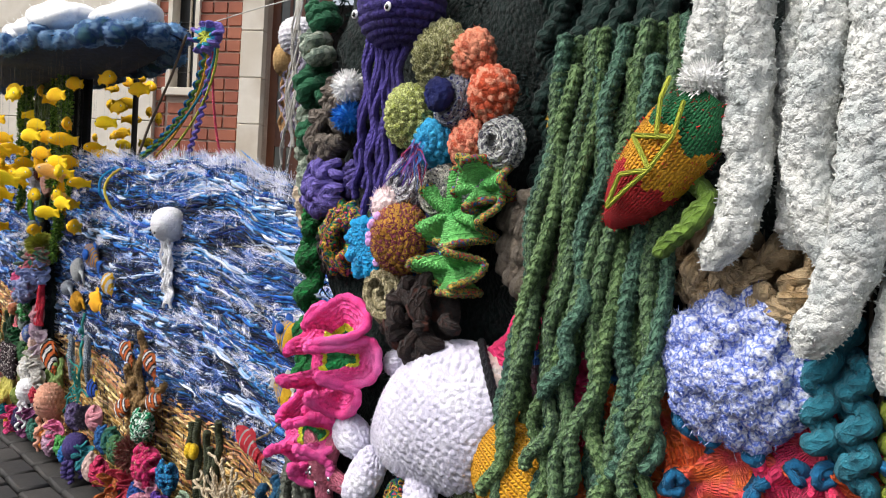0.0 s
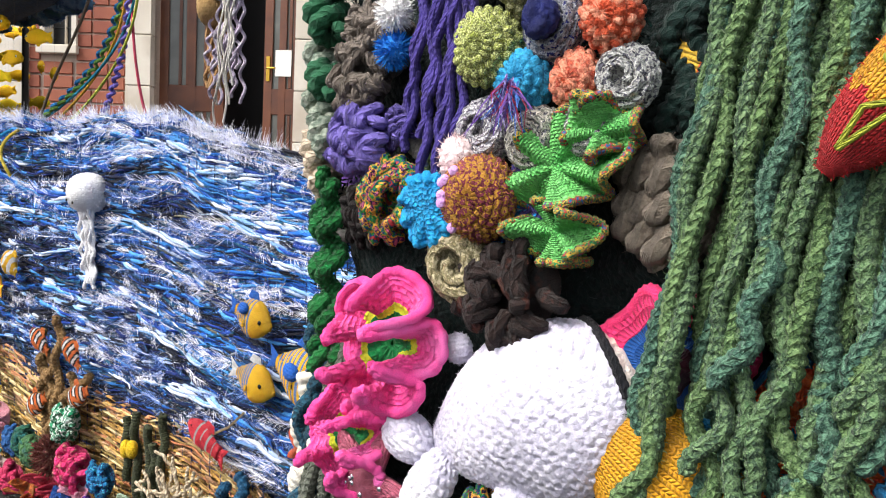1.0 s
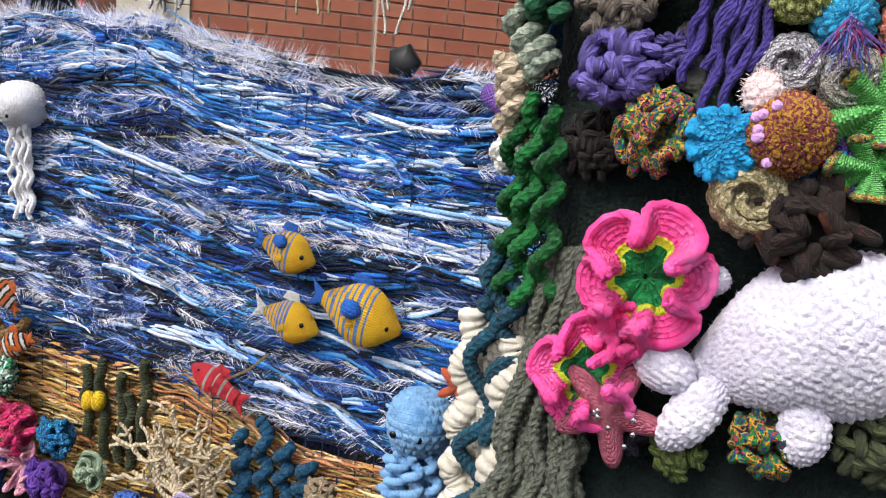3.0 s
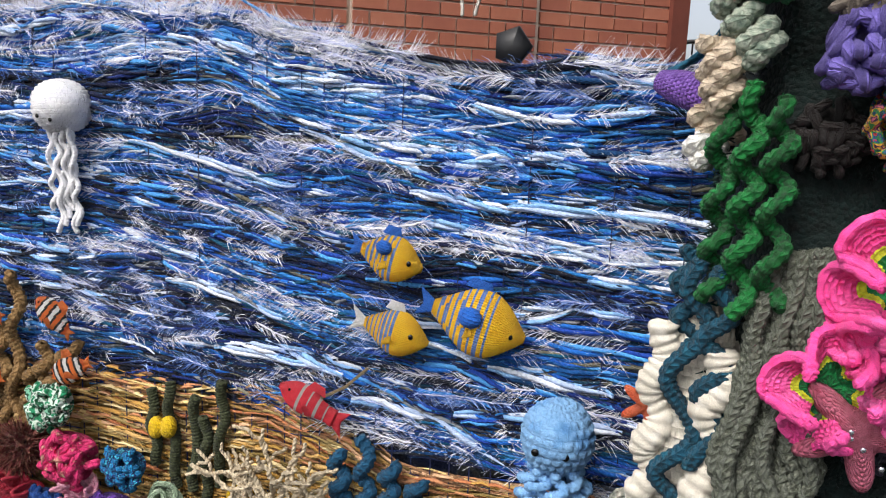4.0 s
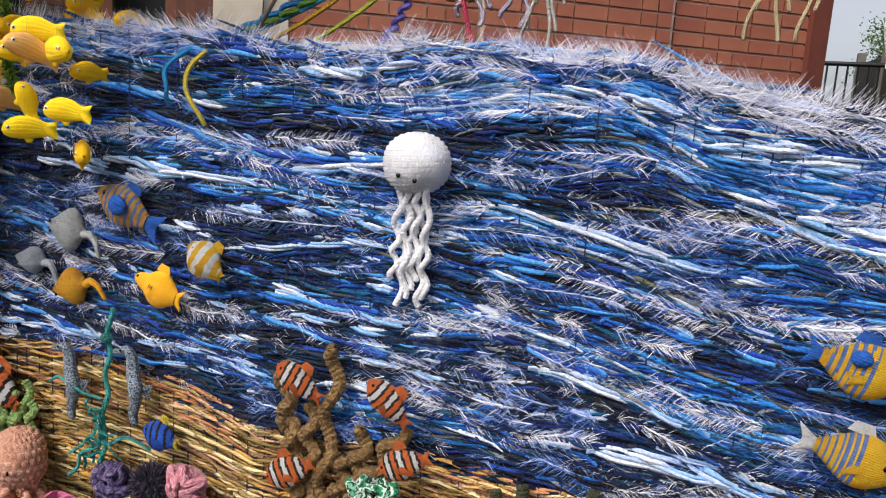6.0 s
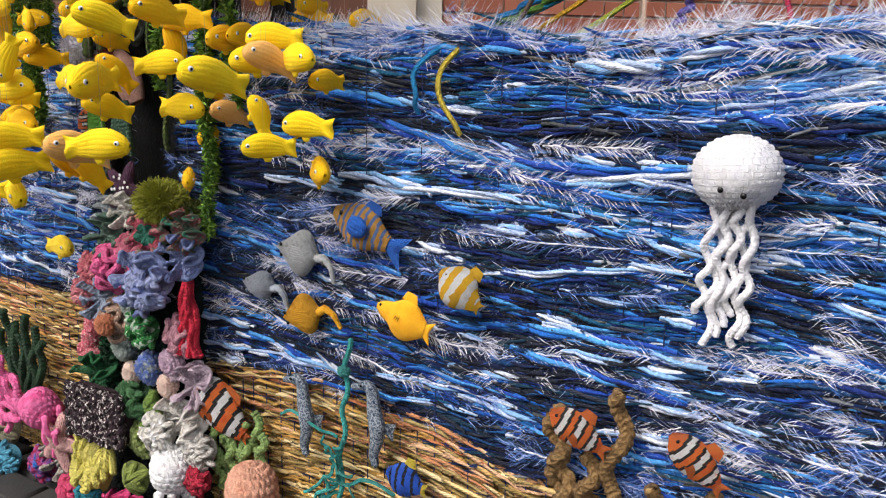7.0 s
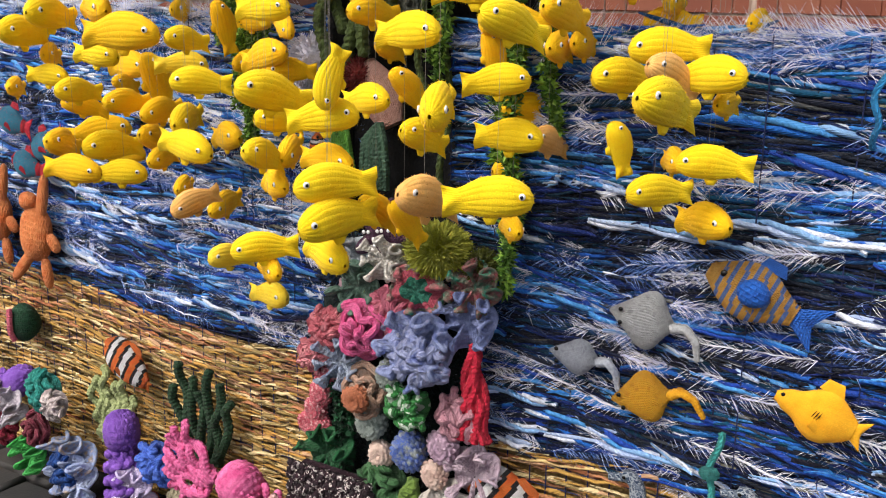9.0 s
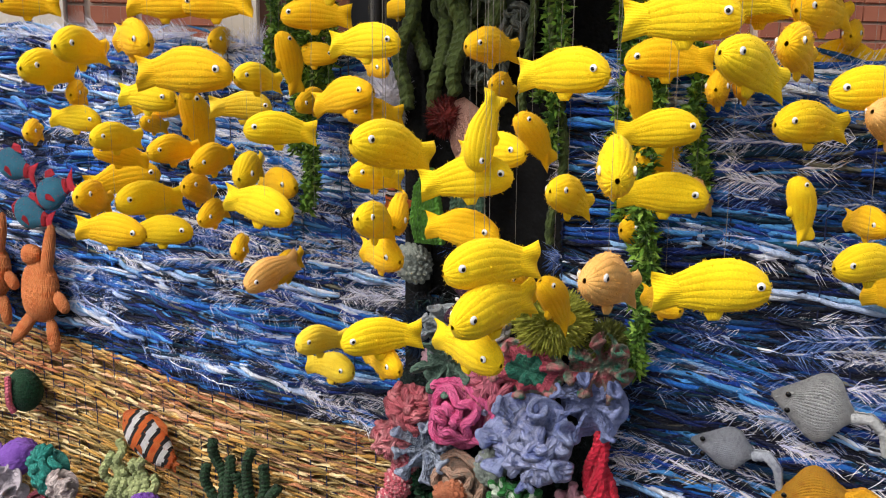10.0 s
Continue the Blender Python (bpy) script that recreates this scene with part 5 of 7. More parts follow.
rf = knit_fish("striped_fish", "red knitted fish with pale grey stripes", -1.606, .396, .118, [.004, .016, .024, .028, .028, .026, .022, .018, .016, .018], [RED, wool(["cfc6c4", "b8b0b0"], "knit", relief=1.4)], stripe(4, 0, 1, .38, .98, .22), 24, tail_mat=RED, tail_w=.03, tail_h=.026, eye_at=(-.035, .008), eye_r=.003)
part("string", cord([(.02, 0, .02), (.05, .01, .06), (.07, .02, .11)], .0028, 6, .15, .005), wool(["8a7658", "a08c6a"]), rf, "brown string")

# small clownfish on tan weed
def clown(x, z, ry, L=.09, y=.915, flip=False, label="orange clownfish with white bands edged in black"):
    def bands(s, t):
        out = np.zeros(s.shape, int)
        for c, w in ((.28, .042), (.56, .045), (.84, .036)):
            d = np.abs(s - c - .02 * np.cos(t * 2))
            out = np.where(d < w + .052, 2, out)
            out = np.where(d < w, 1, out)
        return out
    return knit_fish("clownfish", label, x, z, L, [.004 * L / .09, .019 * L / .09, .026 * L / .09, .028 * L / .09, .026 * L / .09, .023 * L / .09, .017 * L / .09, .009 * L / .09], [ORANGE, WHITE_K, BLACK_K], bands, ry, y, flip, tail_mat=ORANGE, tail_w=.022, tail_h=.014, eye_r=.0032, eye_at=(-L * .36, .005), thick=.55, group="clownfish")


clown(-2.329, .497, 28)
clown(-2.153, .494, 42)
clown(-2.342, .320, -28, .095)
clown(-2.118, .386, -24, .088)
TANW = wool(["8a6a40", "a07e50", "74562f", "b0905e"], scale=70, relief=1.6)
for i, (x, z0, x1, z1) in enumerate(((-2.34, .20, -2.375, .52), (-2.29, .18, -2.262, .565), (-2.255, .20, -2.20, .42), (-2.31, .18, -2.31, .45), (-2.25, .22, -2.13, .44), (-2.33, .25, -2.36, .45), (-2.27, .16, -2.24, .36))):
    coral("crochet_weed", cord(squiggle((0, 0, 0), (x1 - x, 0, z1 - z0), .012, 3.5, 80, i), .0115, 8, .28, .013), TANW, "tan brown curly crochet sea weed", x, .945 - .008 * (i % 2), z0, cat="sea weed", group="tan weeds")

# white jellyfish
def jelly():
    root = thing("toy_jellyfish", "white crocheted jellyfish with curly cords and black eyes", "stuffed toy", put(-2.136, .945, .897, 0, -4, 0))
    Wm = wool(["f0eff6", "f8f8fb", "e6e6f0"], "crochet", scale=20, relief=1.2)
    part("head", ball(.058, .050, .050, 34, 17, .075), Wm, root)
    eye(.004, root, (-.012, -.049, -.018), False); eye(.004, root, (.016, -.048, -.026), False)
    for i in range(7):
        P = squiggle((-.024 + .008 * i, -.012 + .012 * (i % 2), -.035), (-.050 + .0095 * i, .01, -.20 - .06 * ((i * 3) % 4) / 4), .006, 3.2, 90, i + 3, .5)
        part("tentacle", cord(P, .0056, 7, .2, .007), Wm, root)
    return root


jelly()


def octopus(name, label, x, y, z, R, cols, n=8, length=.12, amp=.010, waves=4, ry=0, face=True, sx=1.0, sz=1.05, rad=.008, up=False, ring=.6, spread=.6):
    root = thing(name, label, "stuffed toy", put(x, y, z, 0, ry, 0))
    m = wool(cols, "crochet", scale=30, relief=1.3)
    part("head", fuzz(ball(R * sx, R * .95, R * sz, max(14, int(R * 400)), max(9, int(R * 230)), .10), 200, .004, .0003), m, root)
    for c in curls(n, R * ring, rad, length, amp, waves, int(abs(x) * 999), spread, knob=.25):
        o = part("tentacle", c, m, root)
        o.location = (0, 0, -R * sz * .75)
    if face:
        for sx_ in (-.45, .35):
            eye(R * .11, root, (R * sx_, -R * .86, -R * .18), False)
    return root


octopus("toy_octopus", "light blue crocheted octopus with frilly legs", -1.149, .872, .432, .056, ["6fa3d8", "86b6e4", "5a90c8"], 8, .15, .014, 5)
# grey and gold creatures
knit_fish("striped_fish", "golden knitted fish with blue stripes, patch and tail", -2.748, .763, .124, [.010, .021, .030, .037, .041, .041, .036, .028, .020, .015], [wool(["e0a040", "e8b050", "d09034"], "knit", relief=1.4), SKYB], stripe(8, 0, 1, .14, .98, .45, .02), 24, y=.945, tail_mat=ROYAL, tail_w=.045, tail_h=.034, patch=((.004, .023, .006), (.021, .009, .019), ROYAL))


def ray(x, z, L, W, cols, ry, label, eyes=True, y=.945):
    """A flat diamond with a pointed snout, rounded wing tips and a curling tail."""
    root = thing("toy_ray", label, "stuffed toy", put(x, y, z, 0, ry, 0))
    m = wool(cols, "knit", scale=90, relief=1.5)
    s = np.linspace(0, 1, 48)[:, None]
    a = np.linspace(0, 2 * math.pi, 41)[None]
    w = np.interp(s, [0, .06, .25, .42, .55, .68, .85, 1], [.06, .20, .55, .93, 1.0, .86, .40, .10]) * W
    for _ in range(3):
        w[1:-1] = (w[:-2] + 2 * w[1:-1] + w[2:]) / 4
    P = np.stack([-L / 2 + L * s + .10 * L * np.abs(np.sin(a)) * (w / W), (.020 * np.sin(np.clip(s, .03, .97) * math.pi) ** .6) * np.cos(a), w * np.sin(a)], -1)
    part("body", fuzz(Cloth().grid(P, np.stack([a * 5 + 0 * s, s * 30 + 0 * a], -1)), 250, .003, .0003), m, root)
    part("tail", cord([(L * .45, 0, -.002), (L * .68, -.004, .004), (L * .86, -.004, -.010), (L * .94, 0, -.04)], .0065, 8, .15, .006, taper=(1.3, .6)), m, root)
    if eyes:
        eye(.0035, root, (-L * .30, -.017, .010), False); eye(.0035, root, (-L * .27, -.017, -.010), False)
    return root


ray(-2.893, .703, .095, .046, ["b8bcbe", "ccd0d2", "a0a4a8"], 8, "grey knitted sting ray with two black eyes")
ray(-2.993, .627, .080, .029, ["aab2c2", "bec6d2", "969eb0"], 4, "small grey blue knitted ray with tail")
ray(-2.886, .583, .090, .040, ["f2a818", "f6b626", "e89a0c"], -16, "golden felt ray with curled tail")
gf = knit_fish("felt_fish", "plain golden felt fish with stitched side mark", -2.655, .617, .10, [.006, .016, .020, .032, .038, .036, .026, .014], [wool(["f2a818", "f6b626"], "fuzz", relief=.4)], None, 18, tail_mat=wool(["f2a818", "f6b626"], "fuzz", relief=.4), tail_w=.022, tail_h=.022, eye_at=(-.042, .006), eye_r=.003)
for i in range(3):
    o = part("stitch_mark", cord([(0, 0, 0), (.003, 0, .012)], .0008, 5), BLACK_EYE, gf)
    o.location = (-.002 + .0035 * i, -.021, .0)
knit_fish("striped_fish", "small golden fish with broad white bands", -2.543, .684, .085, [.006, .022, .034, .038, .037, .030, .018, .010], [GOLD, WHITE_K], stripe(3, 0, 1, .1, .95, .5, .05), 38, tail_mat=GOLD, tail_w=.014, tail_h=.012, eye_r=.002)
# large clownfish
clown(-3.094, .358, 36, .165, .925, label="big orange clownfish with white bands, crocheted")
clown(-4.125, .383, 32, .160, .985, label="orange crocheted clownfish on the straw sea bed")
# seahorses
for x, z, sd in ((-2.885, .385, 3), (-2.722, .405, 5)):
    root = thing("toy_seahorse", "mottled grey blue knitted seahorse", "stuffed toy", put(x, .94, z), "seahorses")
    m = wool(["7a8896", "4e5c70", "a8b2ba", "2f4560"], "knit", scale=160, hard=True, relief=1.5)
    part("body", cord([(-.018, -.005, .070), (-.004, -.008, .074), (.006, -.006, .060), (.010, -.008, .03), (.020, -.012, 0), (.016, -.008, -.03), (.006, -.004, -.06), (.012, -.004, -.085)], .016, 12, .08, .006, taper=(.62, .45), dense=60), m, root)
    part("snout", cord([(-.012, -.005, .068), (-.040, -.006, .064)], .0065, 8, .1, .005), m, root)
    part("fin", fan(.03, .006, .018, .005, .1), m, root).matrix_basis = put(.024, -.006, 0, 0, 10, 0)
    eye(.0028, root, (-.012, -.018, .074), False)
# aqua cord plant
root = thing("cord_plant", "aqua green branching cord sea plant", "sea weed", put(-2.800, .935, .16))
m = wool(["2f9a94", "44b0a8", "24827e"], scale=90)
part("stem", cord(squiggle((0, 0, 0), (.03, 0, .40), .005, 4, 80, 2), .005, 7, .25, .007), m, root)
part("knot", ball(.014, .010, .010, 10, 6, .2), m, root).location = (.022, -.004, .335)
q = np.random.default_rng(8)
for i in range(15):
    a = q.uniform(-2.6, -.5) if i < 7 else q.uniform(.2, 2.9)
    L = q.uniform(.05, .15)
    P0 = np.array([.004, 0, q.uniform(.06, .2)])
    P1 = P0 + [L * math.cos(a) * 1.2, -.03 * q.random(), L * math.sin(a) * .55]
    part("branch", cord(squiggle(P0, P1, .006, 1.4, 30, i, .5, (0, -.01, .015)), q.uniform(.0022, .0042), 6, .2, .006), m, root)
bf = knit_fish("blue_tang", "blue black striped knitted fish with yellow fins", -2.645, .318, .075, [.006, .020, .030, .033, .029, .020, .010], [wool(["1c5ad0", "2468e0"], "knit"), BLACK_K], stripe(4, 0, 1, .15, .95, .35, .06), 12, tail_mat=wool(["e8cc3a", "f0d848"], "knit"), tail_w=.018, tail_h=.014, eye_r=.003)

# plants and corals along the foot of the panel
JADE = ["0f6a44", "2a9a6a", "e0f0e4", "0a5234", "8ad0ae"]
rough("ruffled_coral", "loops", .056, JADE, "green and white looped crochet coral", -2.165, .305, scale=50, hard=True)
rough("ruffled_coral", "tuft", .062, ["5a1f24", "7a3034", "8a5a48", "401418"], "maroon nubbly yarn coral", -2.255, .20, scale=120)
rough("ruffled_coral", "loops", .066, ["d8286a", "e83a7c", "c01f5a", "d0a890"], "magenta pink crochet coral with gold thread", -2.118, .205, scale=60)
rough("ruffled_coral", "loops", .048, ["0f6aa0", "1686be", "0c2f6a", "3ab0d0"], "peacock blue loopy crochet coral", -1.99, .205, scale=110, hard=True)
rough("ruffled_coral", "loops", .052, ["2f5a34", "4a7a48", "3c6a5a"], "muted green folded crochet coral", -2.345, .19)
rough("ruffled_coral", "rose", .045, ["a8bca0", "90a88a", "c0d0b8"], "pale sage green brain coral", -1.905, .145)
rough("ruffled_coral", "loops", .055, ["5a2f96", "6c3fac", "4a267e"], "deep purple crochet coral", -2.02, .10)
rough("ruffled_coral", "frill", .05, ["e08aa8", "f0b0c4", "d07494"], "pale pink frilled coral", -2.10, .115)
rough("ruffled_coral", "loops", .045, ["1450a0", "0c3a80"], "deep blue looped crochet coral", -2.19, .085)
rough("ruffled_coral", "frill", .055, ["a02038", "c03048"], "crimson frilled crochet coral", -2.27, .09)
rough("ruffled_coral", "rose", .045, ["a89ac8", "c0b4dc", "8e80b4"], "lilac folded crochet coral", -1.66, .115)
rough("ruffled_coral", "loops", .035, ["3a66c0", "4c7ad4"], "deep blue looped crochet coral", -1.80, .10)
for x, z in ((-1.94, .285), (-1.912, .29), (-1.765, .175), (-1.735, .172)):
    coral("yellow_pod", ball(.017, .013, .023, 14, 9, .06), wool(["f0c818", "e8bc10"], "crochet", relief=1.4), "small bright yellow crocheted pod", x, .945, z, 10, cat="crochet pod", group="yellow pods")
for i, (x, z0, h, lean) in enumerate(((-1.90, .16, .22, -.02), (-1.865, .16, .20, .01), (-1.805, .18, .22, .012), (-1.835, .15, .17, .0), (-1.95, .20, .16, -.01))):
    coral("pipe_weed", cord(squiggle((0, 0, 0), (lean, 0, h), .006, 1.6, 50, i), .010, 8, .25, .006), wool(["2c3020", "3a4028", "22261a"], "fuzz"), "dark olive fuzzy stalk of sea weed", x, .955, z0, cat="sea weed", group="olive stalks")
coral("twig_coral", twigs(.25, .0050, 10, 3, 6), wool(["c4b294", "d4c4a8", "ac987a"], "twist", scale=80, relief=1.4), "beige knobbly branching twig coral", -1.685, .93, .13, cat="coral")
for i, (x, h) in enumerate(((-1.53, .16), (-1.49, .19), (-1.45, .15), (-1.555, .12), (-1.42, .13))):
    coral("crochet_weed", cord(squiggle((0, 0, 0), (.012 * (i - 2), 0, h), .011, 3, 60, i + 20), .012, 8, .3, .012), wool(["0c3c5a", "124e70", "0a3048"], scale=70), "dark teal curled crochet sea weed", x, .945, .15, cat="sea weed", group="teal weeds")
rough("ruffled_coral", "loops", .034, ["b8a58a", "a08c70"], "small beige looped coral", -1.352, .235)
rough("ruffled_coral", "frill", .04, ["e4ddd0", "0f4a44"], "cream and dark green edged frill", -1.03, .33, .86)
rough("ruffled_coral", "frill", .03, ["8a84b8", "a49ecc"], "small lilac crochet frill", -1.0, .37, .84)

# foot of the panel beside the cave
for i in range(7):
    coral("crochet_weed", cord(squiggle((0, 0, 0), (-.03 + .008 * i, 0, .15 + .02 * (i % 3)), .008, 3, 60, i + 50), .0085, 8, .3, .010), wool(["7c9a56", "92ae68", "66844a"], scale=70), "pale green frilled crochet sea weed", -3.095 + .016 * i, .93 + .01 * (i % 2), .17, cat="sea weed", group="pale green weeds")
octopus("toy_octopus", "peach crocheted octopus with pink cheek", -2.985, .90, .205, .056, ["d89a80", "e2aa90", "c88a70"], 7, .13, .012, 3, sz=1.2)
rough("ruffled_coral", "loops", .05, ["6a5a8a", "4a3c66", "8878a4"], "grey purple tufted crochet coral", -2.745, .205)
rough("ruffled_coral", "tuft", .045, ["3a3444", "524a60"], "dark violet fuzzy tuft", -2.66, .215)
rough("ruffled_coral", "brain", .05, ["e08a9a", "f0a8b4", "d07888"], "salmon pink brain coral", -2.57, .235)
rough("ruffled_coral", "loops", .045, ["1c4f8a", "2a68a8"], "blue yarn looped coral", -2.475, .19)
rough("ruffled_coral", "loops", .05, ["2f6a48", "0f5a5a"], "teal green looped crochet coral", -2.40, .20)
octopus("toy_jellyfish", "dark purple crocheted jellyfish", -2.66, .89, .12, .045, ["3c2f6a", "463a78"], 6, .08, face=False)
rough("ruffled_coral", "brain", .055, ["c8a8a0", "dcc0b8"], "pale pink brain coral", -2.50, .09, .90)
for i, (x, z, R, c_, k) in enumerate(((-2.86, .12, .04, ["e06a9a", "f084ac"], "frill"), (-2.80, .09, .04, ["4aa04a", "62b862"], "loops"), (-2.92, .07, .045, ["b890a8", "d0a8c0"], "loops"), (-2.75, .07, .04, ["1a6ab0", "2880c8"], "loops"), (-2.58, .11, .04, ["2a8a96", "1f727c"], "frill"), (-2.42, .10, .05, ["d83a6a", "c02a58"], "loops"), (-2.35, .07, .045, ["6a4a2a", "d8702a"], "frill"), (-3.0, .06, .04, ["d87a2a", "e08a3a"], "ball"))):
    rough("ruffled_coral", k, R, c_, ("pink frilled", "green looped", "mauve looped", "blue looped", "teal frilled", "rose looped", "brown frilled", "orange round")[i] + " crochet coral at the foot", x, z, .90, seed=i + 3)

# ---- the cave between the panels, its weeds and the swarm ----
cv = thing("reef_cave", "cave frame between the woven panels, lined with near-black shade sheets", "stand", pose(0, 0, 0))
# shallow near-black sheets take the place of the cave's dark depth
part("back", cube(-3.50, -3.12, 1.02, 1.05, 0, 1.46, .005), CAVE_SHADE, cv, "near-black back sheet standing in for cave shade")
part("side", cube(-3.15, -3.12, 1.006, 1.018, 0, 1.45, .003), CAVE_SHADE, cv)
part("side", cube(-3.50, -3.47, .985, 1.018, 0, 1.45, .003), CAVE_SHADE, cv)
part("plinth", join(cube(-3.49, -3.17, .95, 1.015, 0, .66, .015)), DKG, cv, "dark green covered plinth")
q = np.random.default_rng(31)
n = 9000
o = np.stack([q.uniform(-3.47, -3.17, n), np.full(n, .955), q.uniform(0, .78, n)], -1)
d = q.normal(0, 1, (n, 3)) * [1, .5, 1] + [0, -.8, 0]
d *= (q.uniform(.01, .022, n) / np.linalg.norm(d, axis=1))[:, None]
part("chenille_cover", Cloth().blades(o, o + d, .0012), wool(["0a1420", "10202c", "0a2a2a", "14141c"], "fuzz", vary="island"), cv, "dark chenille pile")["kind"] = "stuff"

LEAF = wool(["4a7424", "5e8a2c", "385c20", "76a03a", "88ac48"], "fuzz", vary="island", relief=.5)
for i, (x, y, z0, L, n) in enumerate(((-3.105, .93, 1.42, .70, 900), (-3.125, .95, 1.42, .62, 700), (-3.155, .97, 1.42, .50, 500), (-3.085, .95, 1.42, .45, 450), (-3.225, .94, 1.42, .42, 260), (-3.245, .96, 1.42, .34, 260), (-3.705, .95, 1.42, .42, 520), (-3.665, .95, 1.42, .52, 700), (-3.64, .96, 1.42, .50, 600), (-3.62, .97, 1.42, .34, 400), (-3.73, .97, 1.42, .30, 400))):
    coral("leafy_strand", leafy(L, int(n * 3.6), .0080, i, .066), LEAF, "green leafy yarn strand hanging from the canopy", x, y, z0, cat="hanging weed", group="leafy strands")
MOSSROPE = wool(["4a5c2c", "5c7038", "3a4a24"], scale=80, relief=1.5)
for i, (x, L, x1) in enumerate(((-3.46, .36, -.03), (-3.43, .38, .0), (-3.40, .34, .01), (-3.37, .26, .03), (-3.35, .30, -.06), (-3.48, .30, .02), (-3.44, .26, .06), (-3.30, .40, .015), (-3.245, .55, .01))):
    coral("moss_rope", cord(squiggle((0, 0, 0), (x1, 0, -L), .010, 2, 60, i), .012 if i < 7 else .0065, 8, .28, .012), MOSSROPE, "moss green crochet rope hanging in the cave mouth", x, .955 + .012 * (i % 2), 1.42, cat="rope", group="moss ropes")
for i, (x, z, R, c_) in enumerate(((-3.40, 1.22, .05, ["4a5a2c", "34421f"]), (-3.34, 1.25, .05, ["5c6a58", "74826e"]), (-3.44, 1.27, .05, ["3c4a26", "4c5c30"]), (-3.32, 1.18, .04, ["7a8078", "5c645c"]), (-3.36, 1.12, .04, ["5a625a", "484e46"]))):
    rough("ruffled_coral", "rose", R, c_, "mossy green ruffled coral in the cave mouth", x, z, .985)
# things inside the cave mouth and on its left edge
coral("knitted_shell", body(.12, [.012, .03, .038, .036, .024], .6, None, cols=26, rows=26), wool(["d8a090", "e2b0a0", "c88c7c"], "knit", relief=1.6), "pale salmon knitted shell", -3.375, .97, 1.02, 65, cat="shell")
coral("fluffy_tuft", pompom(.035, 900, .001, 2), wool(["5a1a1a", "7a2c28"], "fuzz"), "dark red fluffy yarn tuft", -3.415, .965, 1.05, cat="pompom")
coral("fluffy_tuft", pompom(.05, 1300, .001, 5), wool(["e8e6ee", "d4d2e0"], "fuzz"), "white fluffy yarn tuft", -3.53, .98, 1.08, cat="pompom")
coral("fluffy_tuft", pompom(.03, 700, .001, 6), wool(["d8d6de", "c4c2d0"], "fuzz"), "white fluffy yarn tuft", -3.56, .98, 1.02, cat="pompom")
for i in range(9):
    coral("leaf_frond", cord([(0, 0, .05), (.004 * (i - 4), -.012, .02), (.006 * (i - 4), -.01, -.03), (.005 * (i - 4), 0, -.065)], .006, 7, .3, .007), wool(["4c8a2c", "60a038", "3a7020"], scale=80), "bright green crocheted leaf frond", -3.43, .94, .925, cat="leaf", group="green fronds")
for i in range(6):
    coral("leaf_frond", cord([(0, 0, .05), (.008 * (i - 3), -.012, .02), (.010 * (i - 3), -.01, -.03), (.006 * (i - 3), 0, -.065)], .007, 7, .3, .007), wool(["3c5c48", "4c6e58"], scale=80), "grey green crocheted leaf frond", -3.365, .955, .92, cat="leaf", group="grey green fronds")
clown(-3.498, .922, 90, .055, .95, label="tiny clownfish with black and white bands")
st = thing("starfish", "deep plum crocheted starfish with pearl buttons", "starfish", put(-3.340, .925, .785, 0, 20, 0))
part("body", star(.068, .03, .018), wool(["4a2440", "5a3050", "3a1a32"], "crochet", relief=1.5), st)
for i in range(14):
    o = part("button", ball(.0035, .002, .0035, 4, 4, 0, nu=10, nv=6, lump=0), WHITE_EYE, st)
    a, r = rng.uniform(0, 6.28), rng.uniform(.006, .045)
    o.location = (r * math.sin(a), -.0185 + r * .12, r * math.cos(a))
rough("ruffled_coral", "frill", .038, ["e4e0d6", "f2efe8", "d0ccc0"], "cream white frilled crochet coral", -3.327, .745, .92)
coral("moss_pompom", pompom(.056, 4200, .0017, 9, .85), wool(["9a9e38", "b0b448", "84882c"], "fuzz", scale=90), "big moss green yarn pompom", -3.222, .915, .772, cat="pompom")
coral("moss_pompom", pompom(.035, 1200, .0014, 19, .9), wool(["5c6420", "4a5018"], "fuzz", scale=90), "small moss green yarn pompom", -3.15, .93, .75, cat="pompom")
coral("ruffled_coral", ruffle(.052, 6, .45, .9, .006, 16, 220, .4, 70, 4, (.55, .8), .75), [wool(["2a7a64", "1f6a58"], "crochet"), wool(["c0586a", "a84858"], "crochet"), wool(["2f8a70", "d06a78"], "twist")], "rose and green edged folded coral", -3.250, .905, .704)
rough("ruffled_coral", "ball", .03, ["8a968e", "a8b2aa", "5c6864"], "grey green spiral whorl", -3.465, .825, .95)
rough("ruffled_coral", "ball", .026, ["b08a98", "c8a0ac"], "mauve pink round coral", -3.415, .675, .94)
rough("ruffled_coral", "frill", .034, ["9aa6b0", "c0c8ce"], "pale grey folded coral", -3.40, .735, .94)
coral("fluffy_tuft", pompom(.05, 1300, .0012, 15), wool(["0a1c30", "102a44", "0c1424"], "fuzz"), "dark navy fluffy yarn tuft", -3.45, .97, .715, cat="pompom")
PINKY = ["e85a94", "f070a6", "d84a84"]
rough("ruffled_coral", "rose", .062, PINKY, "large rose pink spiral ruffle coral", -3.352, .622, .895, 3)
rough("ruffled_coral", "loops", .05, ["d0707c", "c05c68", "e08c94"], "dusty rose looped coral", -3.445, .60, .93)
rough("ruffled_coral", "frill", .06, ["8090c8", "a0aed8", "6c7cb8"], "periwinkle fluffy frilled coral", -3.238, .612, .89, 5)
rough("ruffled_coral", "loops", .055, ["8a98d0", "b0bae0", "7080bc"], "periwinkle looped crochet coral", -3.225, .600, .885, 8)
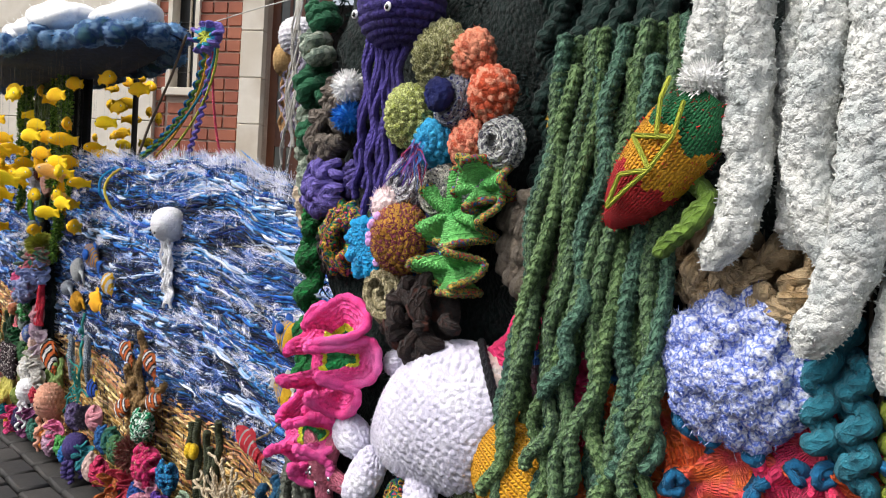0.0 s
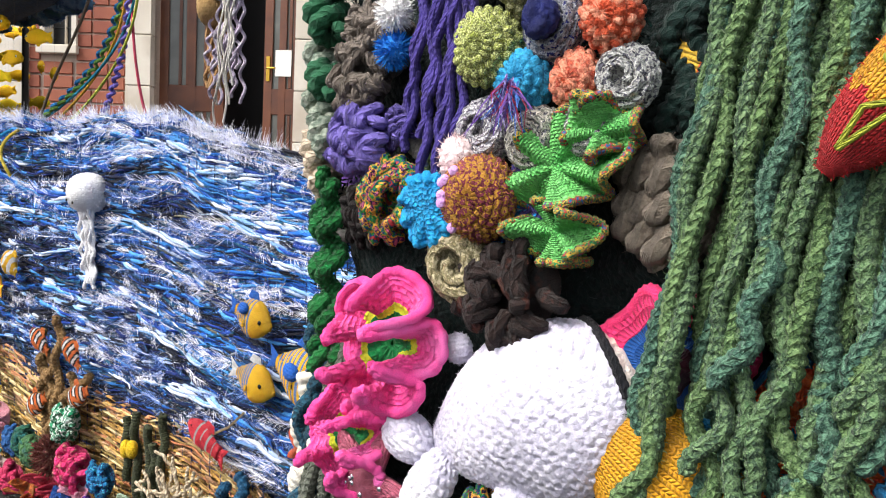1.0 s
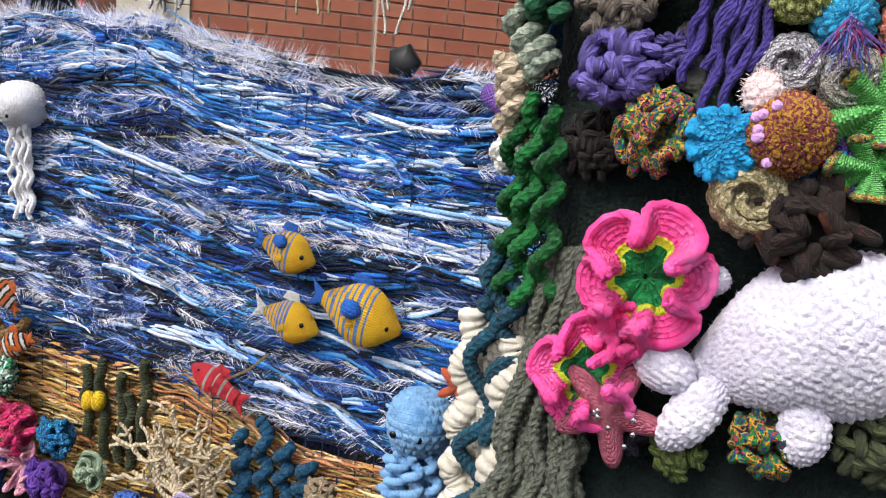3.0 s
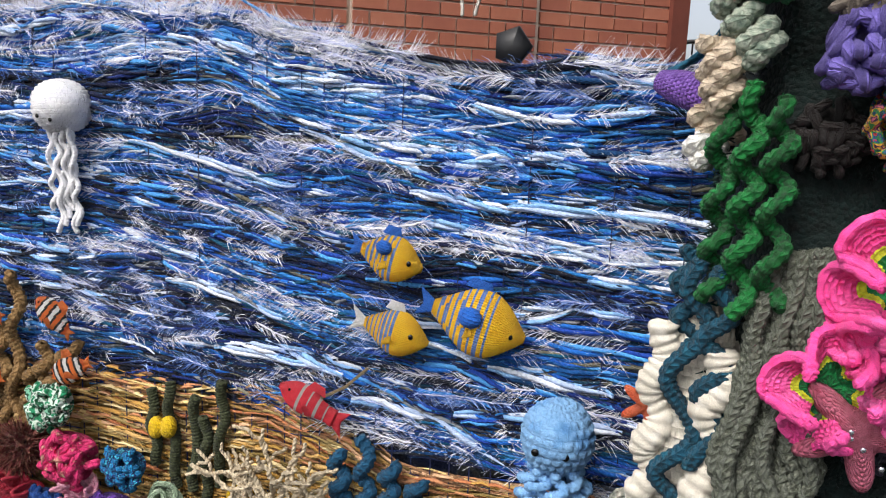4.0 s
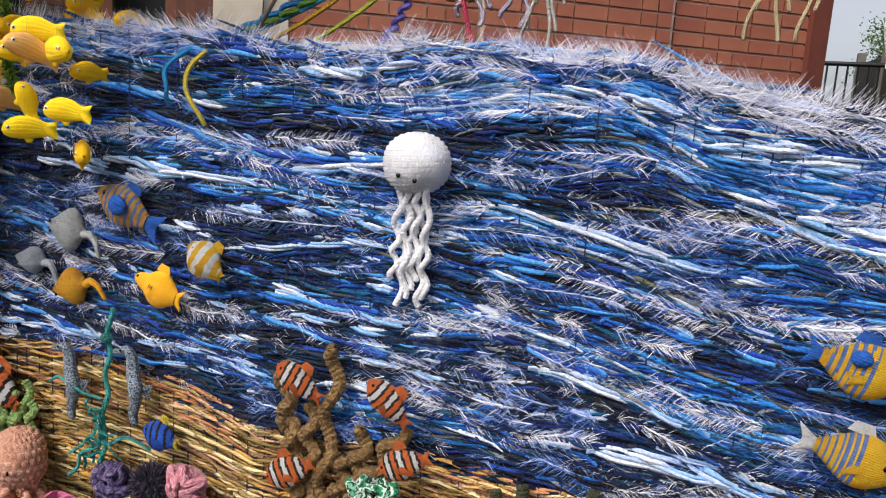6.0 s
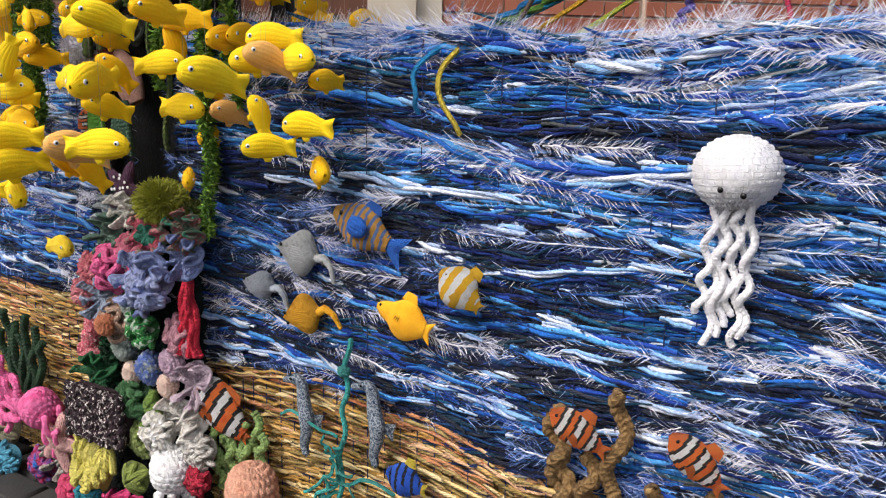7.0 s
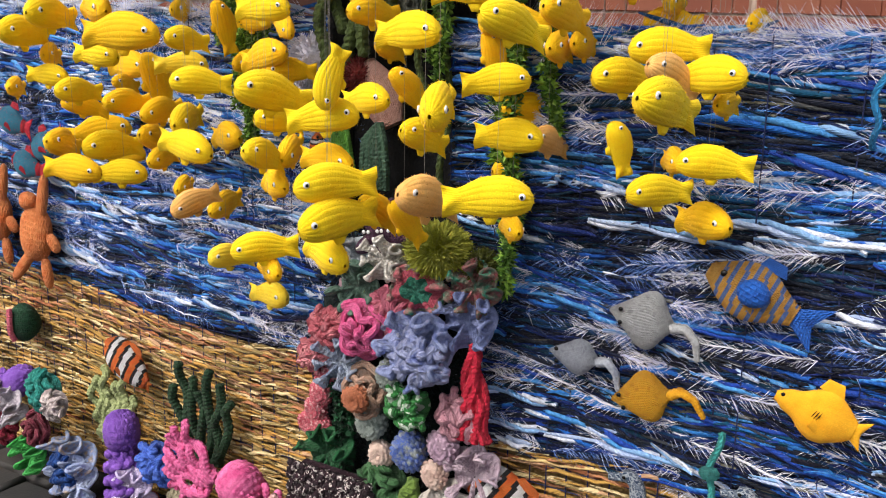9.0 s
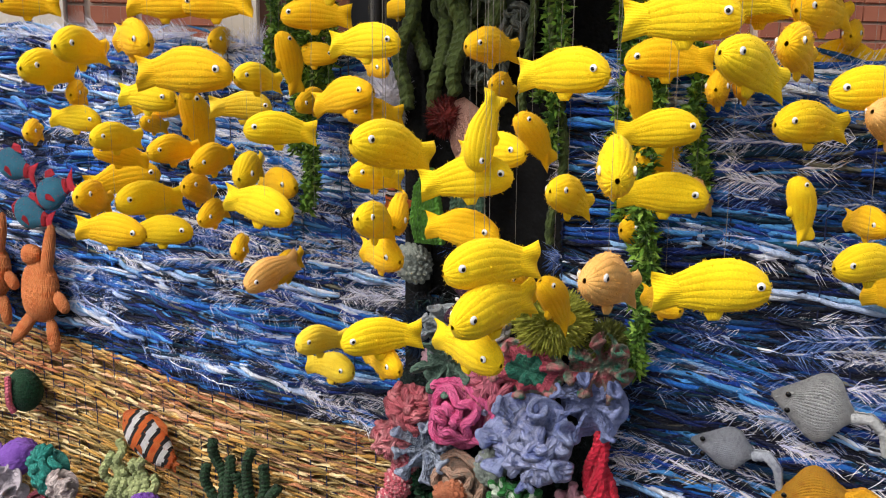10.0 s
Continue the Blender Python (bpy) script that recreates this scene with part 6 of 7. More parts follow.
for i in range(8):
    coral("red_strand", cord(squiggle((0, 0, .08), (-.024 + .008 * i, -.01, -.085), .005, 2, 50, i), .0075, 7, .25, .008), wool(["d01f3c", "e02c48", "b81830"], scale=60), "crimson yarn strand, hanging in a bunch", -3.145, .90 + .008 * (i % 2), .55, cat="strand", group="crimson strands")
rough("ruffled_coral", "rose", .052, ["a89888", "c09a84", "8c8478"], "taupe and peach rose coral", -3.350, .508, .895, 7)
rough("ruffled_coral", "ball", .024, ["c8805c", "b86c4a"], "peach whorl in a rose coral", -3.350, .505, .86, 2)
rough("ruffled_coral", "loops", .045, ["1f6a30", "3a9048", "c8dcc8"], "green and white looped coral", -3.255, .505, .89, 9, hard=True)
rough("ruffled_coral", "ball", .030, ["8a9690", "a8b4ac", "6c7a74"], "grey green crochet whorl", -3.345, .447, .90, 3)
rough("ruffled_coral", "ball", .026, ["8a9690", "a8b4ac"], "grey green crochet whorl", -3.30, .55, .89, 5)
rough("ruffled_coral", "ball", .028, ["c0a0b8", "d8b8cc"], "lilac pink crochet whorl", -3.20, .44, .90, 7)
rough("ruffled_coral", "ball", .034, ["94a090", "4a6ac0", "b0b8a8"], "sage and blue crochet whorl", -3.265, .415, .90, 11)
rough("ruffled_coral", "ball", .024, ["f0d8c8", "e8c8b8"], "pale peach round coral", -3.325, .395, .90, 12)
rough("ruffled_coral", "ball", .024, ["f0d8c8", "e0b8a8"], "pale peach round coral", -3.215, .385, .90, 13)
for i, (x, z) in enumerate(((-3.475, .47), (-3.49, .435), (-3.478, .40), (-3.505, .405), (-3.46, .505))):
    rough("ruffled_coral", "ball", .023, ["f0a0a8", "d04a60", "f4c8c8"], "pink and red mottled round coral", x, z, .92, i, 120)
coral("green_weave", leafy(.22, 700, .012, 44, .034), wool(["0c3a20", "124a2a", "0a2c18"], "fuzz", vary="island"), "dark green yarn strand", -3.435, .91, .50, cat="hanging weed")
coral("green_weave", leafy(.20, 600, .012, 45, .034), wool(["0c3a20", "124a2a"], "fuzz", vary="island"), "short dark green yarn strand", -3.41, .92, .46, cat="hanging weed")
for i, (x, z, R, k, c_, lab) in enumerate((
    (-3.31, .655, .045, "loops", ["c05c74", "d87c90"], "dusty pink looped"), (-3.16, .665, .045, "frill", ["7a8ac0", "98a6d4"], "pale blue frilled"),
    (-3.42, .545, .045, "frill", ["8898b8", "b0bccc"], "powder blue frilled"), (-3.30, .60, .04, "frill", ["a0a8c8", "c4cadc"], "pale grey blue frilled"),
    (-3.17, .50, .045, "loops", ["c88c9c", "e0a8b4"], "rose looped"), (-3.32, .335, .05, "loops", ["2f5c34", "4a7a4c"], "green looped"),
    (-3.18, .32, .05, "frill", ["dcd6cc", "f0ece6"], "cream frilled"), (-3.45, .36, .05, "frill", ["14502c", "1c6438"], "dark green frilled"),
    (-3.14, .40, .045, "frill", ["b8a0b0", "d4c0cc"], "mauve frilled"), (-3.48, .55, .035, "loops", ["e8a0a4", "d06070"], "coral pink looped"),
    (-3.30, .245, .045, "loops", ["7a8a4c", "94a460"], "olive looped"), (-3.13, .26, .045, "loops", ["c8c4bc", "e4e0da"], "cream looped"),
    (-3.38, .69, .04, "frill", ["4a6a5c", "6a8a7a"], "grey green frilled"), (-3.15, .72, .04, "frill", ["b04c5c", "2f8a70"], "rose and green frilled"))):
    rough("ruffled_coral", k, R, c_, lab + " crochet coral on the cave column", x, z, .915, seed=i + 57)
# chunky maroon and white knit
ck = thing("chunky_knit", "chunky maroon knit flecked with white", "knit piece", put(-3.415, .872, .285))
part("base", cube(-.085, .090, .006, .03, -.058, .060, .01), wool(["2a0f1c", "1c0a14"], "knit"), ck)
for i in range(13):
    c = fuzz(cord(squiggle((-.088 + i * .0145, -.006, .066), (-.086 + i * .0145 + rng.normal(0, .003), -.008, -.062), .0035, 5, 70, i + 3, .8), .0092, 8, .36, .012), 160, .005, .0005, i)
    part("stitch_column", c, wool(["1c0a12", "2c1220", "140810", "3a1a28", "e6deda", "240e18"], "chain", scale=120, hard=True, relief=1.6), ck)
YELLOW_CORD = wool(["d8cc5a", "e6da74", "c6ba4c"], scale=60, relief=1.6)
yb = thing("serpentine_coral", "pale yellow thick cord coral in standing loops", "coral", put(-3.448, .885, .150))
part("base", mound(.06, .02), YELLOW_CORD, yb)
for k, (dy, zz, n) in enumerate(((-.010, .010, 4.5), (-.024, -.008, 3.5), (-.034, -.022, 2.5))):
    t = np.linspace(0, 1, 160)
    w = .070 - .012 * k
    P = np.stack([-w + 2 * w * t + .006 * np.sin(t * 40), dy + .008 * np.sin(t * n * 6.28 + 1), zz + (.034 - .006 * k) * np.cos(t * n * 6.28) + .025 * (2 * t - 1) ** 2], -1)
    part("cord", fuzz(cord(P, .0088, 8, .25, .009), 300, .004, .0004, k), YELLOW_CORD, yb)
for i in range(6):
    coral("crochet_weed", cord(squiggle((0, 0, .06), (-.03 + .012 * i, -.01, -.06), .008, 2, 50, i), .009, 8, .3, .010), wool(["5c7a30", "6e8c3c", "4a6626"], scale=60), "olive green frond over white coral", -3.255, .895, .31, cat="sea weed", group="olive fronds")
rough("ruffled_coral", "loops", .05, ["f0ece4", "e0dcd2", "ffffff"], "cream white looped coral", -3.235, .28, .90)
octopus("toy_jellyfish", "white crocheted jellyfish with frilled legs", -3.20, .89, .205, .05, ["f0eeee", "ffffff", "dcdade"], 6, .11, .010, 3, face=False)
rough("ruffled_coral", "brain", .042, ["7a8a3c", "93a24e"], "olive green brain coral", -3.30, .165, .88)
rough("ruffled_coral", "loops", .036, ["b01f38", "c82c48"], "small crimson yarn bunch", -3.125, .20, .90)
for i, (x, z, R, c_, k) in enumerate(((-3.36, .06, .05, ["d83a78", "e85490"], "frill"), (-3.47, .07, .045, ["1a7a8a", "2490a0"], "loops"), (-3.25, .08, .05, ["2a1a4a", "3c2a62"], "loops"), (-3.15, .09, .05, ["6a2f5a", "8a4a78"], "frill"), (-3.07, .08, .045, ["2f6a5a", "4a8a78"], "loops"), (-3.54, .06, .045, ["e0507a", "c83c66"], "loops"), (-3.42, .03, .04, ["e0a020", "c88a18"], "ball"))):
    rough("ruffled_coral", k, R, c_, ("hot pink", "teal", "dark violet", "plum", "sea green", "rose", "amber")[i] + " crochet coral at the cave foot", x, z, .89, seed=i + 13)

# ---- left panel creatures ----
def turtle(x, z, ry, L=.11):
    root = thing("toy_turtle", "orange knitted turtle with four flippers", "stuffed toy", put(x, .99, z, 0, ry, 0), "turtles")
    m = wool(["f48848", "f8985a", "ea7838"], "knit", scale=30, relief=1.5)
    part("shell", ball(L * .36, .03, L * .46, 26, 16, .03), m, root)
    o = part("head", ball(L * .17, .02, L * .15, 14, 9, .04), m, root); o.location = (-L * .16, -.005, L * .52)
    for x_, z_, ang, k in ((.16, .60, 8, .45), (-.34, -.62, 40, .45), (.30, -.60, -15, .26), (.46, -.05, -50, .18)):
        o = part("flipper", ball(L * .11, .012, L * k, 12, 10, .04), m, root)
        o.matrix_basis = put(L * x_, 0, L * z_, 0, ang, 0)
    eye(.003, root, (-L * .28, -.016, L * .55), False)


turtle(-4.451, .660, 8, .155)
turtle(-4.615, .69, 8, .14)
for x, z, ry in ((-4.511, .941, 15), (-4.383, .884, -20), (-4.465, .835, 12)):
    f = knit_fish("red_blue_fish", "teal knitted fish with red fins and tail", x, z, .115, [.008, .024, .034, .036, .030, .020, .014], [wool(["d8283c", "c81f34"], "knit"), wool(["2f7fa0", "3c90b0"], "knit", relief=1.5)], lambda s, t: ((s > .22) & (s < .9)).astype(int), ry, .99, tail_mat=wool(["d8283c", "e0344a"], "knit"), tail_w=.034, tail_h=.03, eye_r=.003, group="red and teal fish")
coral("crochet_shell", ball(.046, .035, .05, 24, 14, .06, "z", 3, .05), wool(["0f3a24", "14482e", "0a2c1a"], "crochet", relief=1.5), "dark green round crocheted shell", -4.542, .99, .412, cat="shell")
coral("crochet_band", cord([(.0, -.036, .045), (.006, -.042, .01), (.002, -.04, -.02), (.004, -.03, -.045)], .007, 8, .25, .007), wool(["d8647c", "e87c90"]), "pink crocheted stripe on a shell", -4.542, .99, .412, cat="crochet band")
octopus("toy_octopus", "purple crocheted octopus with long frilled legs", -4.112, .950, .222, .044, ["7a4ab0", "8a5cc0", "6a3c9e"], 9, .20, .016, 5, face=False, sz=1.2, rad=.010)
octopus("toy_squid", "violet crocheted squid lying sideways", -4.551, .97, .252, .042, ["7a4ab0", "8a5cc0"], 7, .09, .008, 2, 70, False, sz=1.4)
octopus("toy_octopus", "pink crocheted octopus with wild cord legs", -3.674, .90, .232, .048, ["e8609c", "f078ae", "d8508c"], 4, .10, .012, 2, -60, False)
for i in range(12):
    a = 2.2 + i * .17
    coral("pink_cord", cord(squiggle((0, 0, 0), (.14 * math.cos(a), -.02, .12 * math.sin(a) + .02), .012, 1.6, 40, i), .0085, 8, .25, .009), wool(["e8609c", "f078ae", "d8508c"], scale=60), "bright pink curling crochet cord", -3.775, .930, .205, cat="cord", group="pink cords")
coral("starfish", star(.085, .035, .022), wool(["d8a0a0", "e4b4b0", "c89090"], "crochet", scale=90, relief=1.6), "dusty pale pink crocheted starfish", -3.595, .895, .165, 15, cat="starfish")
for i in range(7):
    coral("crochet_weed", cord(squiggle((0, 0, 0), (-.05 + .015 * i, 0, .17 + .03 * ((i * 2) % 3)), .008, 1.5, 60, i + 80), .010, 8, .25, .010), wool(["16301c", "1f4026", "102416"], scale=60), "dark green stalk of sea weed", -3.925 + .016 * i, .99, .19, cat="sea weed", group="dark green weeds")
for i in range(7):
    coral("crochet_weed", cord(squiggle((0, 0, 0), (-.04 + .012 * i, 0, .15 + .03 * (i % 3)), .010, 3, 60, i + 90), .009, 8, .3, .010), wool(["9aa870", "b0bc84", "86945e"], scale=60), "pale green frilled crochet sea weed", -4.265 + .014 * i, 1.01, .13, cat="sea weed", group="pale green weeds")
LOW = (
    (-3.985, .178, .06, "loops", ["3f66d0", "5078dc", "3458b8"], "cornflower blue looped coral"), (-4.058, .095, .050, "frill", ["c8b8e0", "dcd0ee"], "lilac frilled crochet coral"),
    (-4.045, .03, .045, "frill", ["c04a34", "d05c44"], "rust red frilled coral"), (-3.89, .03, .05, "loops", ["4a98b8", "5cacc8"], "sky blue looped coral"),
    (-4.315, .095, .065, "frill", ["a8967e", "8ea4d0", "c0ae96"], "taupe and blue ruffled coral"), (-4.285, .05, .06, "frill", ["98acd8", "c0cce8"], "pale blue ruffled coral"),
    (-3.92, .10, .05, "brain", ["b0a88c", "988f74"], "stone coloured folded coral"), (-3.73, .06, .05, "loops", ["d01f3c", "1c62b4"], "crimson and blue looped coral"),
    (-3.70, .185, .05, "rose", ["a84058", "c05870"], "wine red spiral coral"), (-4.343, .245, .045, "loops", ["b8a8a8", "e0d4d0"], "cream and mauve looped coral"),
    (-4.409, .262, .060, "loops", ["1f8a80", "2fa094", "187068"], "sea green knotted cord octopus"), (-4.440, .150, .055, "rose", ["7a2c3c", "8f4050"], "wine and grey spiral coral"),
    (-4.500, .065, .05, "frill", ["3cb050", "50c464"], "bright green frilled coral"), (-4.56, .20, .055, "frill", ["d0c8d0", "b8b0bc"], "pale grey frilled coral"),
    (-4.62, .12, .06, "loops", ["b02c48", "8a2038"], "crimson looped coral"), (-3.66, .09, .045, "frill", ["8a8078", "d0c8c0"], "grey marled frilled coral"),
    (-4.10, .045, .05, "loops", ["1f5a30", "2f7040"], "dark green looped coral"), (-4.32, .07, .055, "loops", ["1c4f9a", "0f3a7a"], "deep blue looped coral"),
    (-4.72, .25, .06, "rose", ["2a6aa8", "3c80c0"], "blue spiral coral"), (-4.75, .37, .055, "loops", ["1c3a8a", "142c6c"], "dark blue knotted coral"),
)
for i, (x, z, R, k, c_, lab) in enumerate(LOW):
    rough("ruffled_coral", k, R, c_, lab + " on the sea bed", x, z, .965 - .02 * (i % 2), seed=i + 31)

# ---- canopy of blue knit and white wadding, from which the fish hang ----
cn = thing("cloud_canopy", "blue knitted canopy topped with white wadding clouds", "canopy", pose(-3.22, .95, 1.47, 0, 0, 0))
a = np.linspace(0, 2 * math.pi, 73)[None]
v = np.linspace(0, 1, 14)[:, None]
rimx, rimy = .95 * (1 + .05 * np.sin(5 * a)), .24 * (1 + .08 * np.sin(7 * a + 1))
# the lower face repeats the blue darkened, shade put into its colour
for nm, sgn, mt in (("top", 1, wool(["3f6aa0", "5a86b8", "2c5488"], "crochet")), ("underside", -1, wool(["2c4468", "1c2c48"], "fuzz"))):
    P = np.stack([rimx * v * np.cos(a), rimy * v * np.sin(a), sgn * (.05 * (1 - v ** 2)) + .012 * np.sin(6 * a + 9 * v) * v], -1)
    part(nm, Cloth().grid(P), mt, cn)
c = Cloth()
q = np.random.default_rng(77)
for i in range(60):
    t = i / 60 * 6.28
    R = q.uniform(.026, .045)
    b = ball(R * 1.5, R, R * .9, 12, 8, .14, "z", i, .2, 0, 26, 16)
    b.v[0] = b.v[0] + [.93 * math.cos(t), .23 * math.sin(t), q.normal(0, .010)]
    c = join(c, b)
part("border", fuzz(c, 6000, .016, .0008, 1), wool(["2f66a4", "5a90c4", "8ab0d4", "24508a", "3c6a7a"], "twist", scale=14, relief=1.5, freq=(2, .05)), cn, "thick mixed blue knitted border")
WAD = wool(["f6f7fa", "ffffff", "eceef4"], "fuzz", relief=.5)
for i in range(34):
    t, r = q.uniform(0, 6.28), math.sqrt(q.random())
    R = q.uniform(.06, .12)
    o = part("wadding", fuzz(ball(R * 1.4, R, R * .55, 6, 5, .1, "z", i, .25, 0, 26, 16), 150, .03, .0006, i), WAD, cn, "white fluffy wadding")
    o.location = (.75 * r * math.cos(t), .15 * r * math.sin(t), .06 + q.uniform(0, .03))
for x in (-3.15, -3.70):
    part("pole", cord([(x + 3.22, .28, -1.47), (x + 3.22, .28, .0)], .012, 8), paint("dark_pole", ["1a1614", "2a2420"], .6), cn, "dark wooden pole")
part("stick", cord([(1.0, .06, .0), (.93, .05, -.12), (.80, .04, -.27), (.72, .03, -.40)], .004, 6), paint("cane", ["4a3c30", "5c4c3c"], .6), cn, "thin brown cane")

# ---- the swarm of yellow fish on threads ----
YEL = [wool(["ffd60c", "ffdc1c", "fccc06"], "rib", scale=20, relief=.4), wool(["ffc408", "ffcc12", "fab805"], "rib", scale=20, relief=.4), wool(["fbd42a", "fede40", "f4cc20"], "rib", scale=20, relief=.4), wool(["f2b45c", "f6c070", "e8a64c"], "rib", scale=20, relief=.4)]
THREAD = paint("nylon_thread", ["8a8880"], .5, bump=0)
thread_me = Cloth().tubes(np.array([[[0, 0, 0], [0, 0, .5], [0, 0, 1.0]]]), .00018, 4).mesh("thread", [THREAD])


def yellow_fish(k):
    hs = ([.007, .0150, .0190, .0200, .0195, .0175, .0140, .0115], [.007, .0140, .0180, .0196, .0200, .0185, .0145, .0115], [.008, .0160, .0195, .0198, .0182, .0160, .0128, .0110], [.007, .0145, .0182, .0192, .0190, .0170, .0138, .0112])[k]
    L = (.072, .074, .070, .073)[k]
    m = YEL[k]
    root = thing("yellow_fish", ("bright yellow ribbed knitted fish with googly eyes", "golden yellow ribbed knitted fish with googly eyes", "lemon yellow ribbed knitted fish with googly eyes", "pale apricot ribbed knitted fish with googly eyes")[k] + ", on a thread", "stuffed fish", pose(0, 0, -5), "yellow fish swarm")
    s = np.linspace(0, 1, 40)[:, None]
    a = np.linspace(0, 2 * math.pi, 73)[None]
    h = np.interp(s, np.linspace(0, 1, 8), hs)
    for _ in range(4):
        h[1:-1] = (h[:-2] + 2 * h[1:-1] + h[2:]) / 4
    h[0], h[1] = .002, h[1] * .72
    rib = np.abs(np.sin(a * 9 + .5 * np.sin(s * 4 + k)))
    knit = .010 * np.sin(s * 2 * math.pi * 24) * rib
    r = h * (1.04 + .030 * rib ** .7 - .02 + knit + .035 * np.sin(2 * a + 5 * s + k) * np.sin(s * 3))
    P = np.stack([-L / 2 + L * s + .0025 * np.sin(a) * s, r * .66 * np.cos(a) * (1.15 - .62 * s), r * np.sin(a) * (1 + .05 * np.sin(a)) + .0035 * np.sin(s * 3.1)], -1)
    part("body", fuzz(Cloth().grid(P, np.stack([a / 6.2832 * 18 + 0 * s, s * 26 + 0 * a], -1)), 500, .003, .00022, k), m, root)
    o = part("tail_fin", fan(.021, .0105, .0165, .010, .10, 14, 0, .003), m, root); o.location = (L / 2 - .004, 0, .001)
    o = part("back_fin", fan(.0085, .010, .0045, .007, 0), m, root); o.matrix_basis = put(-.004, 0, .0165, 0, -90, 0)
    o = part("belly_fin", fan(.007, .008, .004, .006, 0), m, root); o.matrix_basis = put(.006, 0, -.0155, 0, 90, 0)
    e1 = hs[1] * .76
    eye(.0034, root, (-L * .34, -e1, .0048)); eye(.0034, root, (-L * .34, e1, .0048))
    th = new("thread", thread_me)
    th.parent, th.location = root, (0, 0, .02)
    return root


PROTO = [yellow_fish(k) for k in range(4)]


def swim(x, y, z, yaw, k=0, size=1.06, pitch=0, roll=0):
    f = copy_thing(PROTO[k], pose(x, y, z, roll, pitch, yaw))
    size *= 1.13
    f.scale = (size, size, size)
    for ch_ in f.children:
        if ch_.name.startswith("thread"):
            ch_.matrix_basis = pose(0, 0, 0, roll, pitch, yaw).inverted() @ Matrix.Diagonal((1, 1, max(.1, (1.475 - z) / size), 1))
    return f


swim(-3.964, 0.700, 1.114, 106, 0, 1.19, 0)
swim(-3.911, 0.720, 1.145, 107, 0, 1.23, 0)
swim(-3.859, 0.780, 1.159, 161, 1, 1.25, -8)
swim(-3.597, 0.640, 1.098, 203, 1, 1.19, 0)
swim(-3.571, 0.720, 1.095, 85, 0, 0.82, 3)
swim(-3.973, 0.760, 1.079, 129, 1, 0.89, 0)
swim(-3.693, 0.660, 1.070, 190, 0, 0.88, -5)
swim(-3.932, 0.731, 1.040, 198, 0, 0.86, -5)
swim(-3.833, 0.708, 1.014, 91, 0, 0.92, 1)
swim(-3.866, 0.740, 0.989, 55, 1, 0.80, 13)
swim(-4.061, 0.740, 1.019, 131, 1, 0.83, 0)
swim(-4.035, 0.984, 1.068, 180, 1, 1.25, -2)
swim(-4.035, 0.961, 1.032, 101, 1, 0.78, 8)
swim(-3.863, 0.900, 1.042, 81, 1, 1.25, 70)
swim(-3.657, 0.800, 1.060, 229, 2, 0.91, 0)
swim(-3.516, 0.690, 1.030, 48, 0, 0.91, 3)
swim(-3.764, 0.750, 0.996, 87, 1, 0.92, -1)
swim(-3.734, 0.800, 0.980, 96, 1, 0.99, -8)
swim(-4.065, 0.930, 0.931, 234, 1, 1.30, 11)
swim(-3.881, 0.800, 0.912, 79, 0, 1.21, 0)
swim(-3.913, 0.727, 0.919, 117, 1, 1.12, 11)
swim(-3.999, 0.930, 0.887, 204, 1, 1.00, -2)
swim(-3.815, 0.850, 0.929, 109, 1, 1.06, 13)
swim(-3.631, 0.770, 0.969, 115, 0, 1.12, -7)
swim(-3.535, 0.690, 0.931, 184, 0, 1.07, -11)
swim(-3.734, 0.800, 0.898, 107, 1, 0.90, -6)
swim(-3.753, 0.981, 0.927, 160, 1, 1.23, 3)
swim(-3.801, 0.680, 0.881, 201, 1, 1.05, -5)
swim(-3.824, 0.790, 0.866, 210, 0, 1.03, 1)
swim(-3.525, 0.680, 0.847, 77, 3, 0.86, -17)
swim(-3.680, 0.800, 0.850, 121, 1, 0.84, 0)
swim(-3.636, 0.850, 0.815, 103, 1, 1.01, -9)
swim(-3.308, 0.620, 1.015, 70, 0, 1.11, 11)
swim(-3.397, 0.730, 0.976, 70, 0, 0.83, 8)
swim(-3.202, 0.615, 0.988, 204, 0, 0.92, 7)
swim(-3.187, 0.600, 1.028, 69, 0, 0.78, -70)
swim(-3.234, 0.742, 1.008, 169, 0, 0.92, 3)
swim(-3.224, 0.820, 1.028, 65, 1, 0.85, 44)
swim(-3.149, 0.740, 0.962, 78, 0, 0.93, 16)
swim(-3.079, 0.670, 0.999, 108, 0, 1.25, -7)
swim(-3.275, 0.800, 1.131, 72, 1, 0.92, 0)
swim(-3.136, 0.700, 1.092, 176, 0, 1.01, 0)
swim(-3.282, 0.860, 1.085, 92, 1, 0.81, 8)
swim(-3.330, 0.630, 0.934, 94, 0, 0.89, 15)
swim(-3.343, 0.670, 0.890, 151, 1, 0.90, 0)
swim(-3.341, 0.700, 0.933, 114, 1, 0.95, -10)
swim(-3.221, 0.640, 0.932, 177, 1, 0.85, -3)
swim(-3.173, 0.575, 0.910, 52, 0, 1.02, -3)
swim(-3.168, 0.575, 0.867, 68, 0, 1.09, -8)
swim(-3.193, 0.700, 0.863, 82, 1, 0.86, 31)
swim(-3.148, 0.700, 0.856, 73, 1, 0.81, 47)
swim(-3.068, 0.620, 0.897, 78, 3, 1.07, 14)
swim(-3.633, 0.920, 1.070, 89, 1, 0.86, -10)
swim(-3.500, 0.830, 1.075, 176, 1, 1.05, 10)
swim(-3.478, 0.850, 1.052, 51, 1, 0.83, 0)
swim(-3.377, 0.700, 1.131, 189, 0, 0.89, 0)
swim(-3.438, 0.800, 1.118, 155, 1, 0.78, -26)
